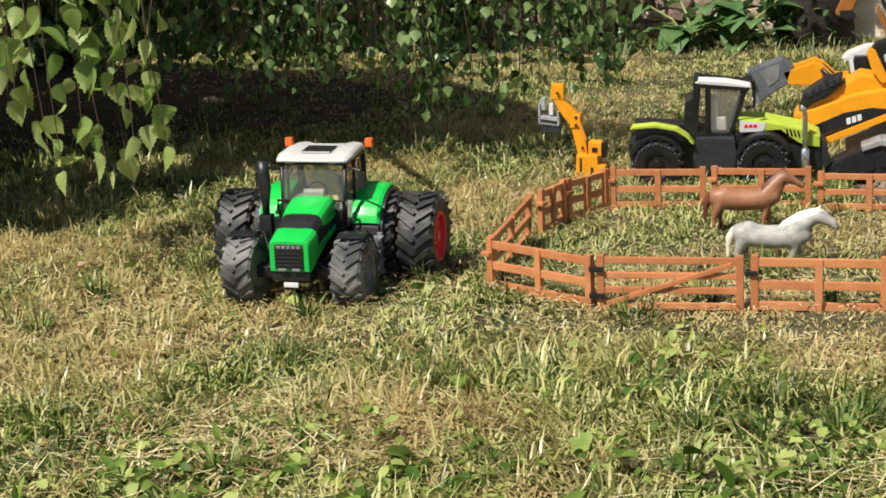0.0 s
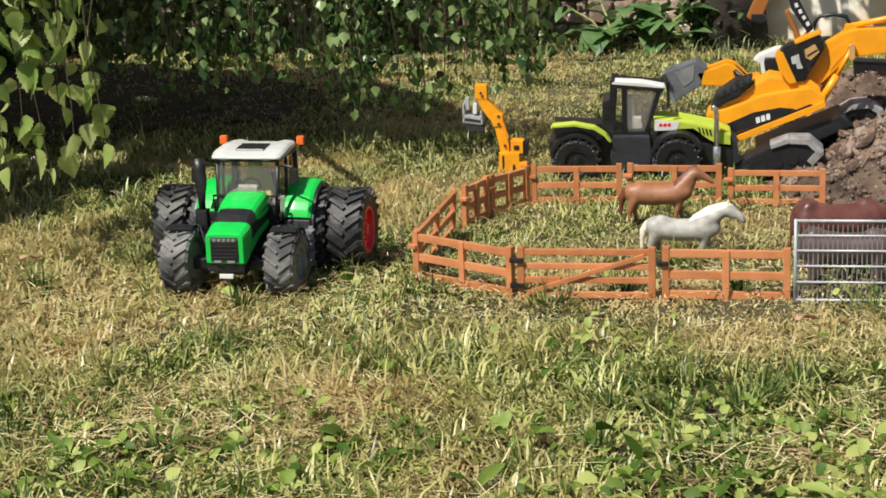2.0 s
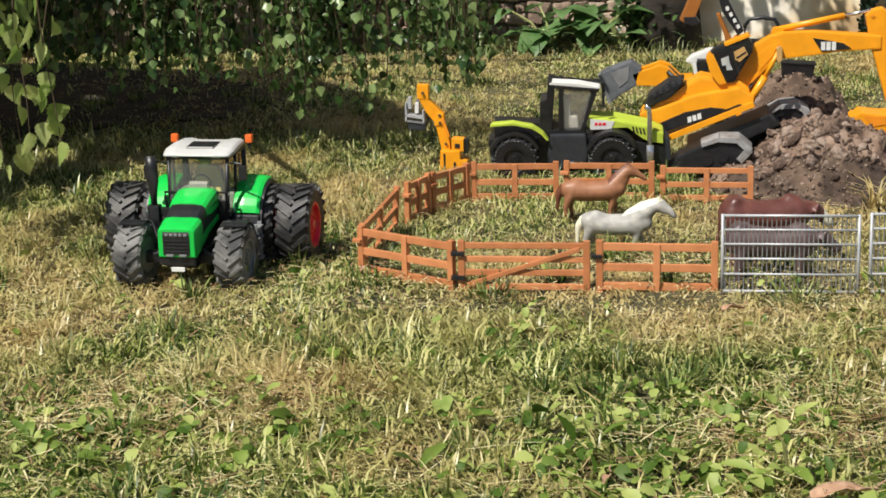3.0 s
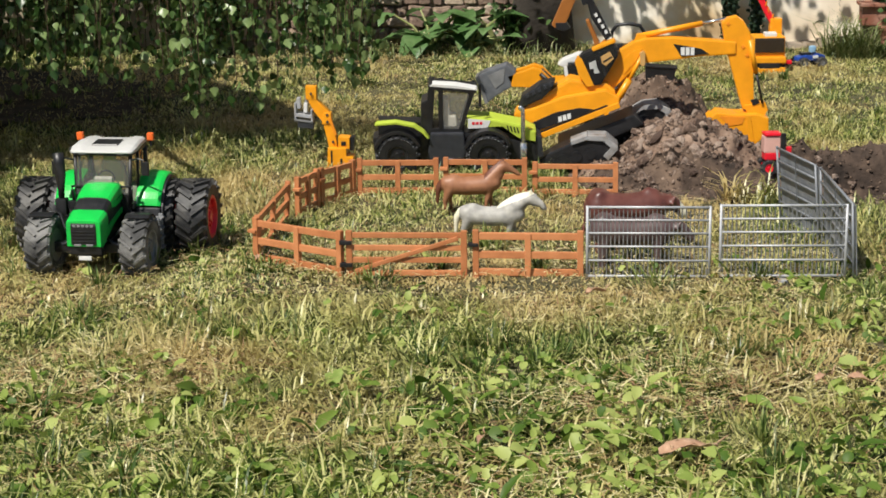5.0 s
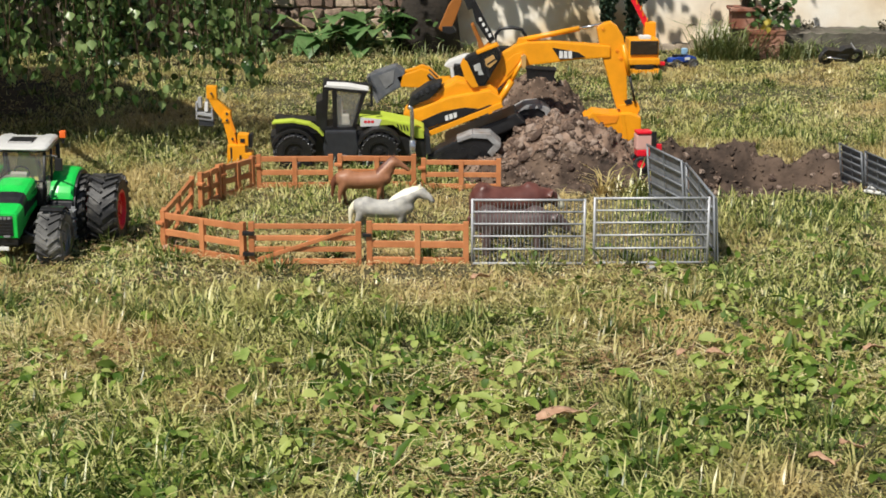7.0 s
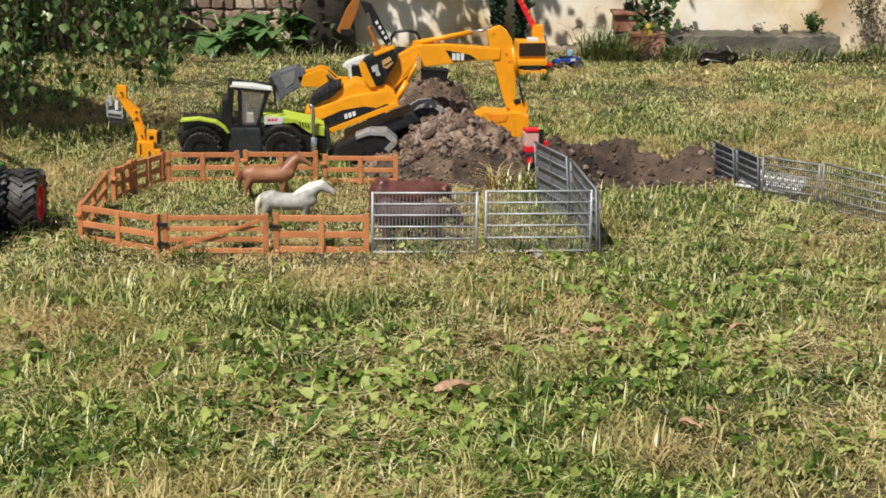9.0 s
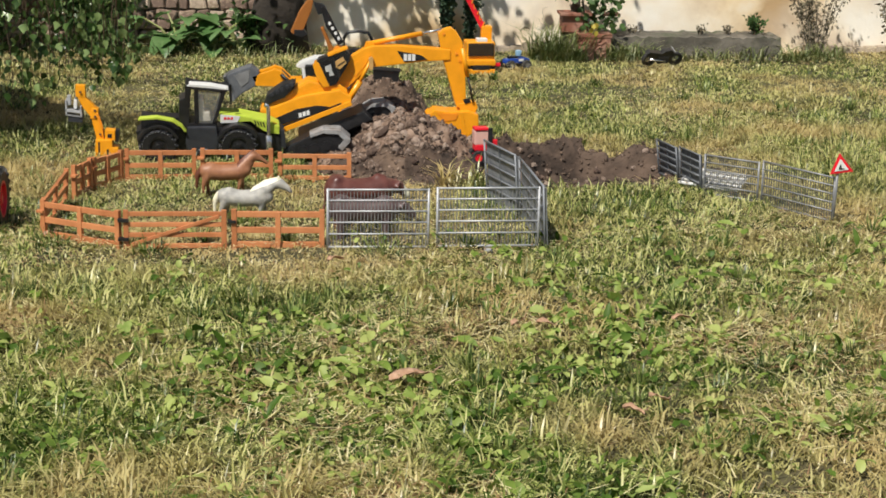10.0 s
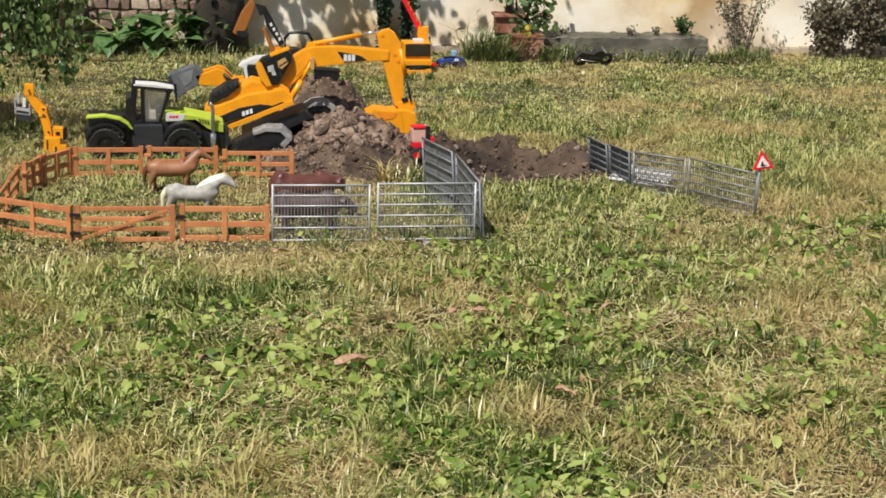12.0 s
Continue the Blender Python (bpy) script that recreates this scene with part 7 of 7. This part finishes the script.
def leaflets(name, seed, n, x0, x1, y0, y1, size, mat, label, high=0.012, outline=LOBED, each=1, wide=0.0, tilt=0.5, rise=0.0, where=None):
    """Low leaves over the lawn, each a fold of eight triangles; each: leaves fanning out from one stem; rise: how far their tips lift."""
    rng = np.random.RandomState(seed)
    x, y = spread(rng, n, x0, x1, y0, y1, wide)
    if where is not None:
        keep = rng.uniform(0, 1, len(x)) < where(x, y)
        x, y = x[keep], y[keep]
    base, turn, big = rng.uniform(0.002, high, len(x)), rng.uniform(0, 2 * np.pi, len(x)), rng.uniform(0.6, 1.25, len(x))
    k = np.repeat(np.arange(len(x)), each)
    n = len(k)
    x, y = x[k], y[k]
    s = size * big[k] * rng.uniform(0.7, 1.2, n)
    az = turn[k] + np.tile(np.arange(each), n // each) * 2 * np.pi / each + rng.normal(0, 0.25, n)
    t = rise + rng.normal(0, tilt, n)
    roll = rng.normal(0, tilt, n)
    o = np.array(outline)
    u = o[:, 0][None] * s[:, None]
    w = o[:, 1][None] * s[:, None]
    bend = -0.45 * u * u / s[:, None]
    zc = lawn_z(x, y) + base[k]
    ct, st = np.cos(t)[:, None], np.sin(t)[:, None]
    cr, sr = np.cos(roll)[:, None], np.sin(roll)[:, None]
    a, bb, c = u, w * cr, 0.35 * np.abs(w) + bend + w * sr
    a2, c2 = a * ct - c * st, a * st + c * ct
    ca, sa = np.cos(az)[:, None], np.sin(az)[:, None]
    v = np.stack([x[:, None] + a2 * ca - bb * sa, y[:, None] + a2 * sa + bb * ca, zc[:, None] + c2], 2)
    b = (np.arange(n) * 9)[:, None]
    f = np.concatenate([b + [8, i, (i + 1) % 8] for i in range(8)])
    ob = new(name, raw(name, v.reshape(-1, 3), f, mat, True))
    return tagged(ob, label, "plants", kind="stuff")


def build_lawn():
    blades("grass", 11, 205000, -0.95, 0.95, 1.2, 2.7, 0.041, 0.0027, M_BLADE, "short green mown grass blades", wide=0.28)
    blades("grass", 12, 200000, -1.35, 1.35, 2.6, 3.7, 0.031, 0.0023, M_BLADE, "short green mown grass blades", wide=0.2)
    blades("grass", 13, 230000, -1.75, 2.1, 3.6, 4.85, 0.018, 0.0027, M_BLADE, "short green mown grass blades far off")
    blades("straw", 14, 64000, -0.95, 0.95, 1.2, 2.7, 0.046, 0.0017, M_STRAW, "dry straw clippings strewn over the lawn", 0.020, 0.28, False)
    blades("straw", 15, 30000, -1.35, 1.35, 2.6, 3.7, 0.030, 0.0014, M_STRAW, "dry straw clippings strewn over the lawn", 0.018, 0.2, False)
    blades("straw", 16, 26000, -1.75, 2.1, 3.6, 4.85, 0.024, 0.0017, M_STRAW, "dry straw clippings strewn over the lawn far off", 0.02, 0.0, False)
    blades("dry_grass", 17, 34000, -0.95, 0.95, 1.2, 2.7, 0.032, 0.0016, M_STRAW, "pale dry grass blades among the green", wide=0.28)
    blades("dry_grass", 18, 50000, -1.6, 1.9, 2.6, 4.85, 0.020, 0.0018, M_STRAW, "pale dry grass blades among the green")
    blades("grass", 19, 50000, -2.6, 2.6, 0.0, 1.25, 0.040, 0.0034, M_BLADE, "short green mown grass blades around the camera")
    blades("grass", 20, 30000, 0.9, 2.6, 1.2, 3.7, 0.036, 0.0034, M_BLADE, "short green mown grass blades beside the yard")
    blades("grass", 24, 30000, -2.6, -1.0, 1.2, 3.7, 0.036, 0.0034, M_BLADE, "short green mown grass blades beside the yard")
    blades("grass", 28, 42000, -4.2, 4.2, -2.4, 0.05, 0.050, 0.0060, M_BLADE, "short green mown grass blades behind the camera")
    blades("grass", 29, 26000, 2.5, 4.2, 0.0, 4.9, 0.046, 0.0060, M_BLADE, "short green mown grass blades beyond the yard")
    blades("grass", 30, 26000, -4.2, -2.5, 0.0, 4.7, 0.046, 0.0060, M_BLADE, "short green mown grass blades beyond the birch")
    tufts_of("grass_tuft", 51, 170, 55, -0.95, 0.95, 1.2, 2.75, 0.034, 0.0026, M_TUFT, "coarse darker green grass tufts in the lawn", 0.28)
    tufts_of("grass_tuft", 52, 110, 50, -1.3, 1.5, 2.7, 4.4, 0.026, 0.0026, M_TUFT, "coarse darker green grass tufts in the lawn")
    blades("straw", 25, 24000, -0.95, 0.95, 1.2, 2.75, 0.026, 0.0014, M_STRAW, "short pale clippings strewn over the lawn", 0.024, 0.28, False)
    weedy = lambda x, y: np.clip(0.30 + 0.9 * (2.28 - y) + 0.32 * x, 0.04, 1.0) * np.clip(2.2 * tufts(x, y, 9) - 0.35, 0.05, 1.3)
    leaflets("clover", 21, 6000, -0.95, 0.95, 1.2, 2.75, 0.0135, M_CLOVER, "small clover leaves in the lawn", 0.026, CLOVER, 3, 0.28, 0.4, where=weedy)
    leaflets("ground_ivy", 26, 7600, -0.95, 0.95, 1.2, 2.75, 0.0160, M_CLOVER, "small lobed weed leaves in the lawn", 0.022, LOBED, 1, 0.28, 0.6, where=weedy)
    leaflets("yarrow_leaves", 23, 3600, -0.95, 0.95, 1.2, 2.75, 0.030, M_CLOVER, "narrow weed leaves among the clover", 0.018, LANCE, 2, 0.28, 0.6, where=weedy)
    leaflets("weed_leaves", 22, 150, -0.9, 0.95, 1.2, 2.7, 0.031, M_WEED, "broad plantain and dandelion leaves in the lawn", 0.010, LANCE, 7, 0.28, 0.25, 0.65, weedy)
    leaflets("weed_leaves", 27, 240, -0.9, 0.95, 1.2, 2.6, 0.021, M_WEED, "broad pale weed leaves in the lawn", 0.018, CLOVER, 2, 0.28, 0.4, 0.2, weedy)


build_lawn()
